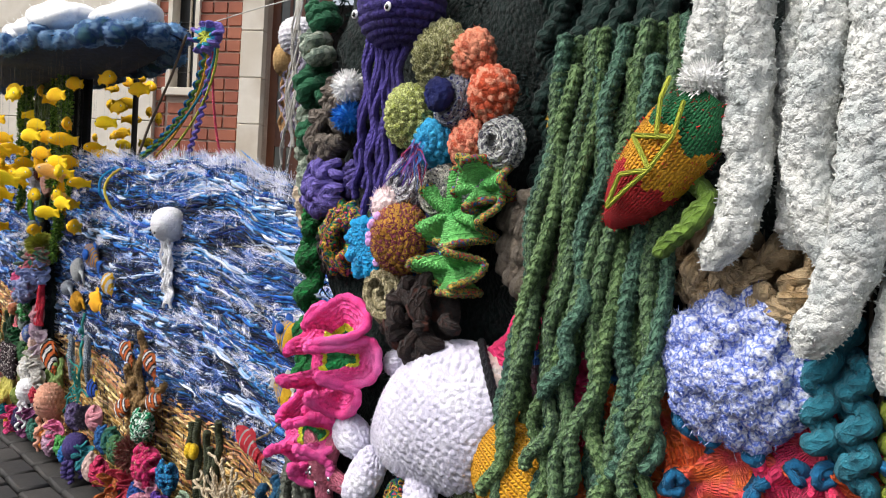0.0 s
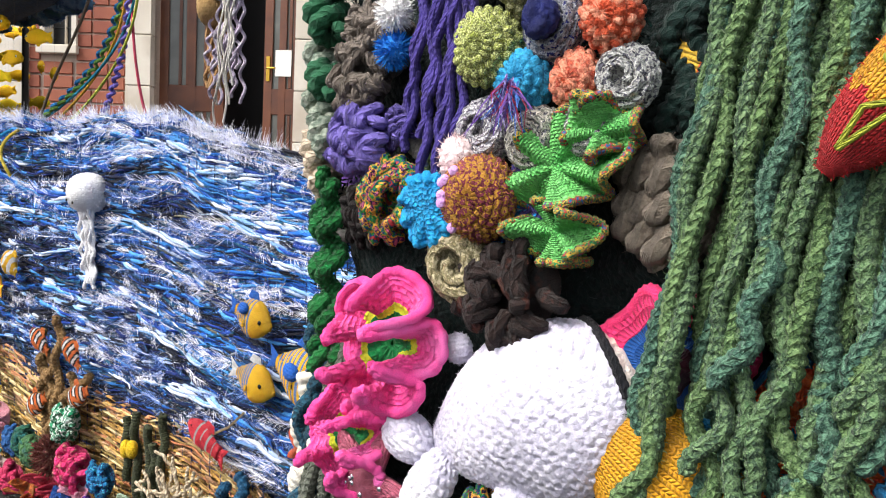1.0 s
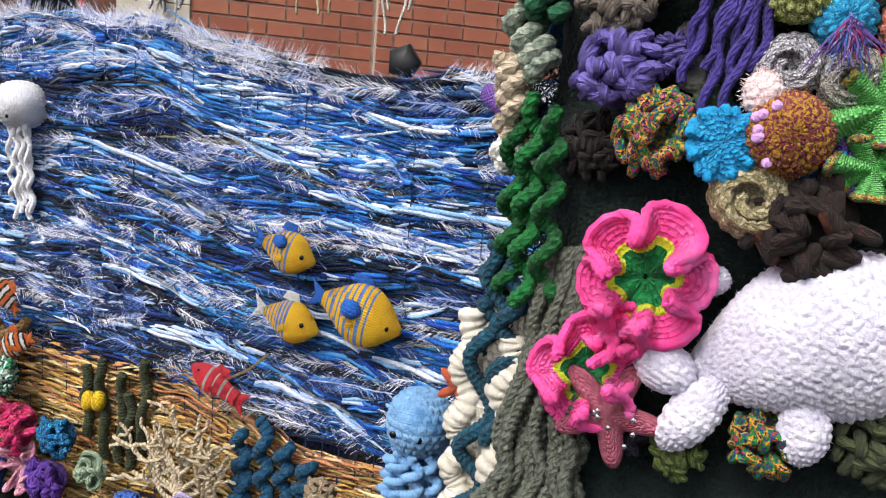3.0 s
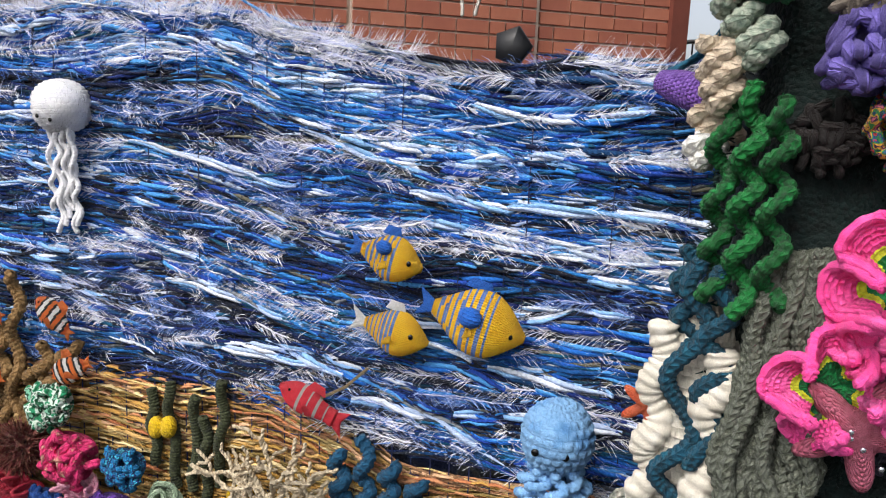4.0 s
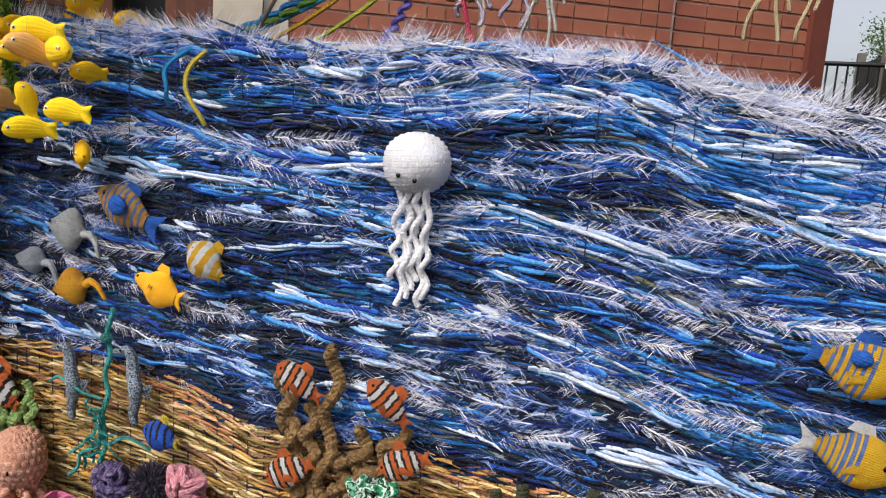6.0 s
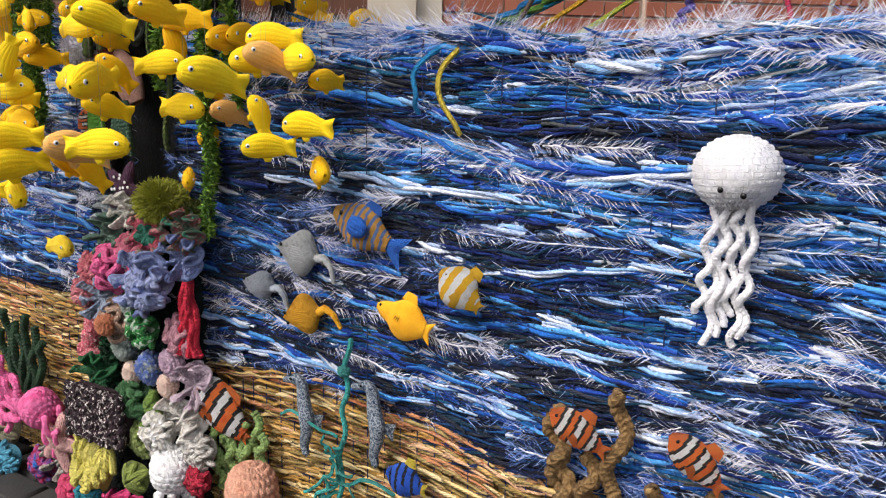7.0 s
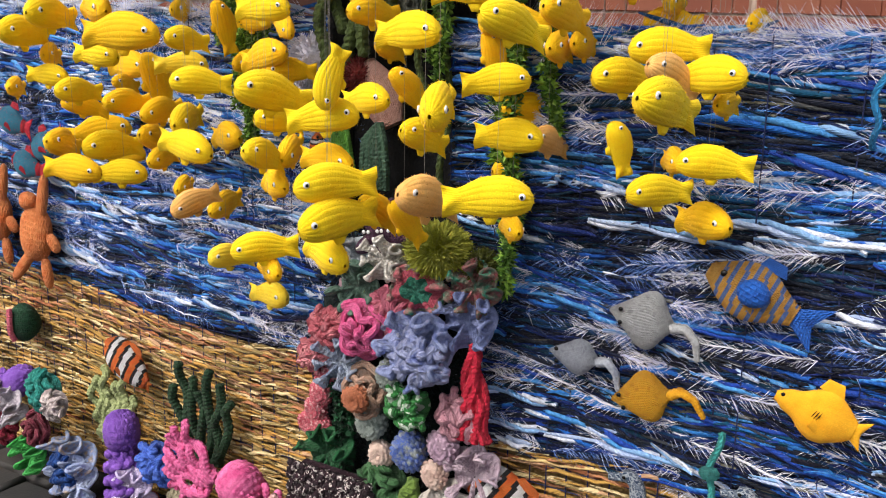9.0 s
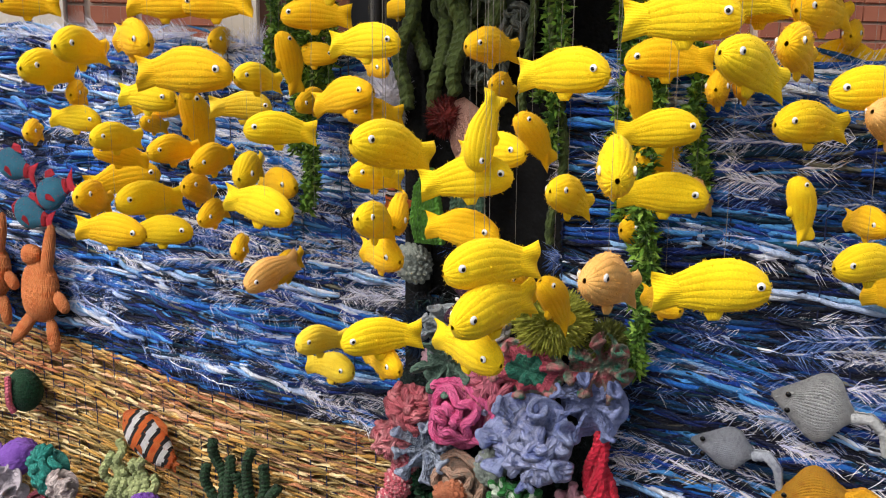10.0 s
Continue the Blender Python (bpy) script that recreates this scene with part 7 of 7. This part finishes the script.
swim(-3.622, 0.850, 1.135, 76, 1, 0.91, 73)
swim(-3.919, 1.030, 1.182, 107, 1, 1.05, 0)
swim(-3.311, 0.600, 0.814, 44, 0, 0.89, -3)
swim(-3.432, 0.660, 0.778, 74, 2, 0.78, 7)
swim(-3.311, 0.620, 0.782, 151, 1, 0.78, 0)
swim(-3.195, 0.600, 0.818, 160, 0, 0.97, -6)
swim(-3.624, 0.954, 0.625, 174, 2, 1.10, 2)
swim(-2.958, 0.600, 1.089, 60, 0, 0.88, 16)
swim(-2.927, 0.670, 1.105, 80, 1, 0.90, 7)
swim(-3.109, 0.864, 1.077, 57, 1, 0.79, 73)
swim(-3.022, 0.901, 1.082, 94, 1, 0.98, 0)
swim(-2.996, 0.925, 1.089, 92, 1, 0.94, 0)
swim(-3.059, 0.800, 1.035, 206, 0, 0.93, 5)
swim(-3.093, 0.955, 0.996, 53, 1, 1.02, 3)
swim(-3.058, 0.840, 0.960, 182, 0, 1.04, -1)
swim(-3.046, 0.930, 0.951, 74, 3, 0.91, 15)
swim(-3.119, 0.979, 0.898, 65, 1, 1.11, 6)
swim(-2.965, 0.600, 0.907, 206, 0, 0.99, 3)
swim(-3.059, 0.842, 0.832, 133, 1, 0.83, 0)
swim(-2.925, 0.875, 1.042, 48, 0, 1.03, 2)
swim(-2.846, 0.820, 1.043, 61, 3, 0.97, 21)
swim(-2.811, 0.660, 1.009, 70, 0, 1.07, 11)
swim(-2.798, 0.840, 1.042, 165, 0, 1.00, 1)
swim(-2.832, 1.010, 1.081, 11, 1, 0.91, 3)
swim(-2.793, 0.900, 1.010, 82, 1, 0.78, 0)
swim(-2.924, 0.880, 0.957, 47, 0, 0.78, 74)
swim(-2.801, 0.855, 0.937, 11, 0, 0.94, 3)
swim(-2.853, 0.900, 0.934, 121, 1, 0.78, 0)
swim(-2.856, 0.820, 0.901, 42, 0, 0.90, -1)
swim(-2.804, 0.900, 0.856, 140, 1, 1.06, 3)
swim(-2.898, 0.990, 1.123, 15, 1, 0.79, 5)
swim(-2.776, 0.990, 1.115, 81, 1, 0.78, 0)
swim(-2.887, 0.980, 1.144, 86, 1, 0.78, 0)
swim(-3.0, .80, 1.17, 20, 0, 1.0)
swim(-2.92, .9, 1.22, 150, 1, 1.0)
swim(-3.12, .85, 1.22, 20, 0, 1.0)
swim(-2.70, .95, 1.22, 30, 0, .9)
swim(-2.62, .97, 1.27, 190, 1, .9)
swim(-2.50, .98, 1.32, 20, 1, .9)
swim(-3.30, .75, 1.24, 30, 1, 1.0)
swim(-3.50, .8, 1.22, 190, 0, 1.0)
swim(-3.68, .76, 1.2, 20, 1, 1.0)
swim(-2.80, .82, 1.30, 15, 1, 1.0)
swim(-3.02, .75, 1.31, 190, 0, 1.0)
swim(-2.62, .93, 1.36, 190, 1, 1.0)
swim(-3.22, .8, 1.35, 15, 1, 1.0)
swim(-3.151, 1.347, 1.558, 240, 1, 1.01, 8)
swim(-3.092, 1.264, 1.527, 190, 1, 0.98, -3)
swim(-3.231, 1.276, 1.478, 190, 1, 0.93, -5)
swim(-3.521, 1.340, 1.499, 15, 1, 0.93, -3)
swim(-3.396, 1.388, 1.476, 190, 1, 1.00, -6)
swim(-3.543, 1.279, 1.465, 200, 1, 0.88, -8)
swim(-4.028, 1.396, 1.589, 15, 1, 1.00, -3)
swim(-3.855, 1.382, 1.426, 150, 1, 1.04, -2)
swim(-3.379, 1.285, 1.383, 240, 1, 1.04, 4)
swim(-3.185, 1.302, 1.337, 150, 1, 0.88, -4)
swim(-3.073, 1.297, 1.301, 150, 1, 1.01, -8)
swim(-3.457, 1.343, 1.327, 240, 1, 0.86, 3)
swim(-3.743, 1.375, 1.274, 190, 1, 0.89, 7)
swim(-3.630, 1.359, 1.273, 15, 1, 1.05, -8)
swim(-4.076, 1.393, 1.276, 150, 1, 0.85, 5)
swim(-3.205, 1.311, 1.208, 200, 0, 0.94, -3)
swim(-3.573, 1.347, 1.217, 30, 0, 1.00, 6)
swim(-3.985, 1.308, 1.388, 150, 3, 0.90, 6)
swim(-3.360, 0.950, 1.547, 15, 1, 1.02, -7)
swim(-3.165, 0.950, 1.437, 190, 0, 0.89, 8)
swim(-3.700, 0.950, 1.503, 200, 1, 1.03, 2)
swim(-3.873, 0.950, 1.483, 150, 0, 0.91, 2)
swim(-3.405, 0.950, 1.385, 150, 1, 1.01, -4)
swim(-3.178, 0.950, 1.330, 240, 1, 1.05, -3)
swim(-3.492, 0.950, 1.294, 240, 0, 0.87, 4)
swim(-3.029, 0.950, 1.382, 15, 1, 1.00, 3)
swim(-3.749, 0.750, 1.203, 210, 1, 1.00, 0)
swim(-3.642, 0.950, 1.144, 200, 1, 0.80, 0)
swim(-3.579, 0.850, 1.190, 30, 1, 1.00, 0)
swim(-3.009, 0.640, 1.133, 190, 0, 1.00, 0)
swim(-2.984, 0.850, 1.169, 20, 1, 0.95, 0)
swim(-2.921, 0.880, 1.162, 60, 1, 1.00, 0)
swim(-3.082, 0.860, 1.115, 20, 1, 1.00, 0)
swim(-4.151, 0.800, 1.233, 40, 1, 1.00, 0)
swim(-2.866, 0.850, 1.077, 20, 0, 1.00, 0)
for p_ in PROTO:
    for o in (*p_.children_recursive, p_):
        bpy.data.objects.remove(o, do_unlink=True)

# ---- hung above the panel: rainbow jellyfish, tan and white jellyfish on a line ----
jf = thing("toy_jellyfish", "rainbow crocheted jellyfish with curling ribbon legs", "stuffed toy", put(-2.16, 1.06, 1.46))
part("cap", ruffle(.075, 8, .4, .7, .006, 14, 200, .6, 70, 3, (.45, .75), .55), [wool(["c8d050", "b8c440"], "crochet"), wool(["2a9ab8", "34aac8"], "crochet"), wool(["7a6ac0", "8a7ad0"], "crochet")], jf, "yellow, teal and lilac striped cap")
for i, (cs, e, kn) in enumerate(((["1c7ac0", "2a90d4"], (-.43, -.05, -.37), 1), (["5a8a34", "6c9c40"], (-.38, -.05, -.36), 1), (["e0a828", "ecb838"], (-.34, -.04, -.38), 0), (["7a6ac8", "8a7ad8"], (-.10, -.02, -.37), 1), (["d8385c", "e04a6c"], (.06, .02, -.36), 0), (["2a9ab8", "1c86a4"], (-.42, -.05, -.38), 0), (["c8d050", "b8c440"], (-.25, -.04, -.38), 0))):
    A = np.array([-.045 + .015 * i, 0, -.02])
    B = np.array(e, float)
    M1 = A + [.0, 0, -.16]
    M2 = np.array([B[0] * .5 + A[0] * .5, B[1] * .6, -.30])
    s = np.linspace(0, 1, 90)[:, None]
    P = (1 - s) ** 3 * A + 3 * (1 - s) ** 2 * s * M1 + 3 * (1 - s) * s * s * M2 + s ** 3 * B
    if kn:
        P = P + np.stack([.008 * np.sin(s[:, 0] * 90), .008 * np.cos(s[:, 0] * 90), 0 * s[:, 0]], -1)
    part("leg", cord(P, .0055 if kn else .0042, 7, .15, .007, dense=160), wool(cs, scale=60), jf)
for i, (cs, x0) in enumerate(((["1c8ac8", "2a9ad8"], -.43), (["d8c040", "e4cc50"], -.41))):
    part("leg", cord(squiggle((x0, -.06, -.37), (x0 - .03 + .05 * i, -.125, -.50 - .03 * i), .006, 1.5, 50, i, .3, (-.02, -.045, 0)), .0045, 7, .12, .007), wool(cs, scale=60), jf)
tj = thing("toy_jellyfish", "tan crocheted jellyfish with corded legs, hung on a line", "stuffed toy", put(-2.24, 1.38, 1.465))
part("head", ball(.055, .055, .062, 26, 14, .05), wool(["b8935c", "c8a46c", "a6824c"], "crochet", relief=1.5), tj)
for i in range(9):
    part("leg", cord(squiggle((-.03 + .0075 * i, .01 * (i % 3), -.05), (-.035 + .009 * i, .01 * (i % 3), -.24), .006, 3, 60, i), .007, 7, .25, .008), wool(["c89a64", "d8ac78"]), tj)
wj = thing("toy_jellyfish", "white and lilac jellyfish with trailing yarn", "stuffed toy", put(-2.16, 1.36, 1.53))
part("head", ball(.075, .06, .06, 20, 12, .1), wool(["f0eef0", "e0dce4"], "fuzz"), wj)
for i in range(12):
    part("leg", cord(squiggle((-.05 + .009 * i, .01 * (i % 3), -.04), (-.07 + .014 * i - .02, .01 * (i % 3), -.24 - .14 * ((i * 5) % 7) / 7), .010, 4, 80, i), .0055, 6, .2, .007), wool(["e8e4ec", "c8b8d4", "d8cce0"]), wj)
for k, (x, y, z, n) in enumerate(((-1.41, 1.23, 1.36, 5), (-2.02, 1.26, 1.36, 6), (-1.60, 1.24, 1.40, 8))):
    wk = thing("yarn_streamer", "cream and white yarn streamer hung on a line", "streamer", put(x, y, z))
    for i in range(n):
        part("strand", cord(squiggle((.006 * i, 0, .25), (.014 * (i - n / 2), 0, -.26 + .05 * (i % 3)), .008, 3, 60, i + k), .0035, 6, .2, .006), wool(["f0eee8", "e0d8cc"] if k < 2 else ["d8c8a0", "c8b488"]), wk)
ln = solo("hanging_line", cord([(-2.25, 1.02, 1.485), (-2.15, 1.2, 1.58), (-2.02, 1.26, 1.605), (-1.41, 1.235, 1.61), (-.6, .9, 1.70)], .0018, 6, dense=120), paint("white_string", ["d8d4cc"], .8), "thin white line stretched from canopy to tower", "line", pose(0, 0, 0))

# ---- the building behind: brick, stone, doors, with a fenced path beside it ----
BRICK = paint("red_brick", ["8e5040", "a06049", "ae7058"], .85, 3.0, .6)
MORTAR = paint("pale_mortar", ["b4a292", "c4b2a2"], .95, 20, .5)
STONE = paint("buff_stone", ["cfc5b4", "dcd4c6", "c0b4a2"], .85, 2.5, .5)
OAK = paint("brown_varnished_wood", ["4a2614", "5e321a", "6e3e22"], .4, 6, .3)
# near-black paint for the darkness of unlit rooms, on pane and doorway sheet
ROOM_SHADE = paint("unlit_room_shade", ["0c0e10", "16181a"], .3, 2, 0)
WALL = pose(-3.2, 5.3, 0, 0, 0, 35)
wall = thing("wall_back", "red brick wall with pale joints and stone dressings", "wall", WALL, kind="structure")


def slab(name, x0, x1, y0, y1, z0, z1, m, parent=wall, b=.006, label=""):
    o = part(name, cube(x0, x1, y0, y1, z0, z1, b), m, parent, label, smooth=False)
    return o


# backing wall with a through opening for the doorway and a window
slab("masonry", -7.5, -4.20, .0, .35, 0, 4.4, MORTAR)
slab("masonry", -4.20, -3.95, .0, .35, 0, 1.98, MORTAR)
slab("masonry", -4.20, -3.95, .0, .35, 3.4, 4.4, MORTAR)
slab("masonry", -3.95, -3.30, .0, .35, 0, 4.4, MORTAR)
slab("masonry", -3.30, -2.14, .0, .35, 3.0, 4.4, MORTAR)
slab("masonry", -2.14, 2.54, .0, .35, 0, 4.4, MORTAR)
slab("return_wall", 2.25, 2.54, .35, 6.0, 0, 4.4, BRICK)
CH, BL = .111, .27
br_full = cube(0, BL - .014, -.022, .02, 0, CH - .018, .003).mesh("brick", [BRICK], False)
br_half = cube(0, BL / 2 - .014, -.022, .02, 0, CH - .018, .003).mesh("brick", [BRICK], False)
rest = Cloth()


def lay_bricks(x0, x1, z0, z1, y=0.0, own=False):
    global rest
    row = 0
    z = z0
    while z + CH <= z1 + .001:
        x, i = x0 - (.0 if row % 2 else BL / 2), 0
        while x < x1 - .05:
            half = (i + row) % 3 == 0
            w = (BL / 2 if half else BL)
            a, b = max(x, x0), min(x + w, x1)
            if b - a > .05:
                whole = abs((b - a) - w) < .005
                if own and whole:
                    o = new("brick", br_half if half else br_full)
                    o.parent = wall
                    o.matrix_basis = pose(a, y + rng.uniform(-.002, .002), z, 0, 0, 0)
                else:
                    c = cube(a, b - .018, y - .022, y + .02, z, z + CH - .018, .003)
                    rest = join(rest, c)
            x += w
            i += 1
        z += CH
        row += 1


lay_bricks(-1.65, -.32, 1.11, 2.33, 0, True)
lay_bricks(-.30, 1.18, 1.11, 2.33, -.05, True)
lay_bricks(1.22, 2.54, 1.11, 2.33, 0, True)
lay_bricks(-1.65, 2.54, 2.33, 3.4, 0)
lay_bricks(-4.32, -4.22, 1.11, 3.4, 0)
lay_bricks(-3.93, -3.52, 1.11, 3.4, 0)
lay_bricks(-4.2, -3.95, 1.0, 1.9, 0)
slab("pier", -.31, 1.19, -.05, .0, 0, 3.4, MORTAR)
part("brickwork", rest, BRICK, wall, "red brick courses", smooth=False)["kind"] = "stuff"
# stone: left wing, pillars in blocks, window surround, plaque
for i in range(9):
    slab("stone_block", -7.5, -4.33, -.06, .05, .9 + i * .40, .895 + (i + 1) * .40, STONE)
    slab("stone_block", -3.50, -3.30, -.08, .05, .9 + i * .40, .895 + (i + 1) * .40, STONE)
    slab("stone_block", -2.14, -1.83, -.10, .05, .9 + i * .40, .895 + (i + 1) * .40, STONE)
    slab("stone_block", -1.82, -1.66, -.04, .05, .9 + i * .40, .895 + (i + 1) * .40, STONE)
slab("stone_sill", -4.24, -3.91, -.07, .1, 1.93, 2.0, STONE)
for x in (-4.22, -3.96):
    slab("stone_jamb", x, x + .04, -.05, .1, 2.0, 3.4, STONE)
win = thing("window_1", "narrow dark window with lead bars in stone surround", "window", WALL, kind="structure")
slab("pane", -4.18, -3.96, .08, .09, 2.0, 3.4, ROOM_SHADE, win)
slab("bar", -4.075, -4.060, .06, .085, 2.0, 3.4, STONE, win)
for i in range(6):
    slab("bar", -4.18, -3.96, .06, .078, 2.15 + i * .22, 2.16 + i * .22, paint("lead", ["3a3c3e"], .6), win)
slab("stone_block", .45, .85, -.056, -.02, 1.23, 1.41, STONE)
pq = solo("plaque", cube(-1.55, -1.06, -.04, .0, 1.14, 1.45, .005), STONE, "buff stone plaque with carved capital letters", "plaque", WALL)
fc = bpy.data.curves.new("lettering", "FONT")
fc.body, fc.size, fc.extrude, fc.align_x = "LAID ON BEHALF OF THE", .036, .001, "CENTER"
INK = paint("dark_letter_paint", ["3c342c"], .8)
fc.materials.append(INK)
ft = new("lettering", fc)
ft.parent = pq
ft.matrix_basis = pose(-1.305, -.0425, 1.355, 90, 0, 0)
for i, (a, b) in enumerate(((-1.50, -1.41), (-1.395, -1.22), (-1.205, -1.11))):
    slab("letter_bar", a, b, -.0435, -.04, 1.285, 1.312, INK, pq, .001)
# doors
def door(x0, x1, yaw, hinge, label):
    d = thing("door_1", label, "door", WALL @ pose(hinge, .10, 0, 0, 0, yaw), kind="structure")
    w = x1 - x0
    o = -w if hinge > x0 + .01 else 0
    for a, b in ((0, .07), (w - .07, w), (w / 2 - .03, w / 2 + .03)):
        slab("stile", o + a, o + b, 0, .045, .75, 3.0, OAK, d)
    for a, b in ((1.53, 1.74), (.75, .95), (2.85, 3.0)):
        slab("rail", o + .07, o + w - .07, .002, .043, a, b, OAK, d)
    for k in range(2):
        for m_ in range(2):
            x = o + .07 + (w / 2 - .055) * k + .06 * m_ + .03
            slab("glazing_bar", x + .05, x + .075, .008, .035, 1.74, 2.85, OAK, d)
            slab("glazing_bar", x + .05, x + .075, .008, .035, .95, 1.53, OAK, d)
    slab("pane", o + .07, o + w - .07, .018, .024, .95, 2.85, paint("grey_glass", ["4a4c48", "686a64", "2c2e2c"], .15, 2.0, 0), d, .001)
    BR = paint("brass", ["b8933c"], .3, metal=1.0)
    hx = o + .04 if hinge > x0 + .01 else o + w - .04
    slab("handle_plate", hx - .015, hx + .015, -.012, 0, 1.80, 2.0, BR, d, .003)
    part("lever", cord([(hx, -.02, 1.90), (hx, -.045, 1.90), (hx + .09, -.05, 1.90)], .008, 8), BR, d)
    return d


door(-3.30, -2.78, 4, -3.30, "brown wooden half glazed door, ajar")
d2 = door(-2.46, -2.14, -10, -2.14, "brown wooden half glazed door with notice, open")
slab("notice", -.22, -.08, -.004, -.001, 1.84, 2.05, paint("white_paper", ["e8e8e4"], .8, 30, 0), d2, .0005, "white paper notice")
# flat near-black sheet painted as the shade within the doorway
slab("lobby", -3.3, -2.14, .9, .95, 0, 3.0, ROOM_SHADE)
slab("floor_step", -3.4, -2.0, -.5, 1.0, 0, .74, STONE)
# corner pilaster and downpipe of darker brick
slab("corner_pier", 2.40, 2.56, -.08, .3, 0, 4.4, paint("dark_red_brick", ["5c2c20", "70382a"], .85, 5, .6))
# black five-sided lamp on the panel edge
t = np.linspace(0, 2 * math.pi, 6) + .1
c = Cloth().grid(np.stack([np.stack([.033 * k * np.sin(t), np.full(6, yy), .033 * k * np.cos(t)], -1) for k, yy in ((.0, -.008), (.93, -.008), (1, -.004), (1, .006), (0, .006))]))
solo("garden_light", c, paint("black_plastic_lamp", ["0e0f12", "17181c"], .45, 10, .1), "black five-sided plastic lamp on the panel edge", "lamp", pose(-1.282, 1.0, 1.024, 0, 12, 0))
solo("lamp_stake", cord([(0, 0, 0), (0, 0, -.12)], .006, 6), paint("dark_stake", ["14151a"], .6), "thin black stake behind the panel", "stake", pose(-1.285, 1.012, 1.02))

# fence along the path, gate and tree beyond
FENCE = paint("dark_stained_boards", ["16150f", "221f18", "2c2820"], .8, 4, .4)
POST = paint("concrete_post", ["5c5a54", "6e6c66"], .9, 8, .4)
A, B = Vector((.1, 14, 0)), Vector((1.75, 2.6, 0))
yaw = math.degrees(math.atan2(B.y - A.y, B.x - A.x))
fence = thing("fence", "tall dark boarded fence with concrete posts", "fence", pose(A.x, A.y, 0, 0, 0, yaw))
L = (B - A).length
nb = int(L / 1.25)
bm_ = cube(0, 1.18, -.02, .02, .1, 2.35, .01).mesh("fence_panel", [FENCE], False)
pm_ = cube(-.05, .05, -.06, .06, 0, 2.52, .012).mesh("fence_post", [POST], False)
sl_ = cube(0, .13, -.034, -.021, .1, 2.34, .004).mesh("board", [FENCE], False)
for i in range(nb + 1):
    o = new("fence_post", pm_); o.parent, o.location = fence, (i * 1.25, 0, 0)
    if i < nb:
        o = new("fence_panel", bm_); o.parent, o.location = fence, (i * 1.25 + .035, 0, 0)
        for j in range(8):
            o = new("board", sl_); o.parent, o.location = fence, (i * 1.25 + .05 + j * .145, rng.uniform(-.003, 0), 0)
gate = thing("metal_gate", "black metal bar gate across the path", "gate", pose(-1.15, 11.0, 0))
MET = paint("black_paint", ["0c0d0e"], .5)
part("gate_frame", cord([(0, 0, .2), (0, 0, 2.05), (1.25, 0, 2.05), (1.25, 0, .2), (0, 0, .2)], .03, 6, dense=120), MET, gate)
for i in range(9):
    part("bar", cord([(.14 + i * .12, 0, .2), (.14 + i * .12, 0, 2.05)], .014, 6), MET, gate)
q = np.random.default_rng(91)
for tx, ty, tz, R in ((2.7, 26, 3.6, 1.3), (4.2, 18, 4.0, 1.5)):
    tr = thing("tree", "leafy green tree beyond the fence", "tree", pose(tx, ty, 0))
    tk = cord([(0, 0, 0), (.1, 0, tz * .5), (-.05, .1, tz)], .14, 8, taper=(1.3, .4))
    for i in range(9):
        a = i * .7
        tk = join(tk, cord([(0, 0, tz * .6), (.5 * R * math.cos(a), .5 * R * math.sin(a), tz + .2), (R * .8 * math.cos(a), R * .8 * math.sin(a), tz + .5 * math.sin(i * 3))], .04, 6, taper=(1.2, .3)))
    part("trunk", tk, paint("bark", ["3a3028", "4c4034"], .9, 8, .6), tr)
    n = 7000
    cl = q.normal(0, 1, (40, 3))
    cl *= (R * q.uniform(.4, 1, 40) / np.linalg.norm(cl, axis=1))[:, None]
    o = cl[q.integers(0, 40, n)] + q.normal(0, .17 * R, (n, 3)) + [0, 0, tz]
    d = q.normal(0, 1, (n, 3))
    d *= .08 / np.linalg.norm(d, axis=1)[:, None]
    part("crown", Cloth().blades(o, o + d, .02), wool(["3a5a24", "4c6e2e", "2c481c", "5c7e3a"], "fuzz", vary="island", relief=.3), tr)["kind"] = "stuff"
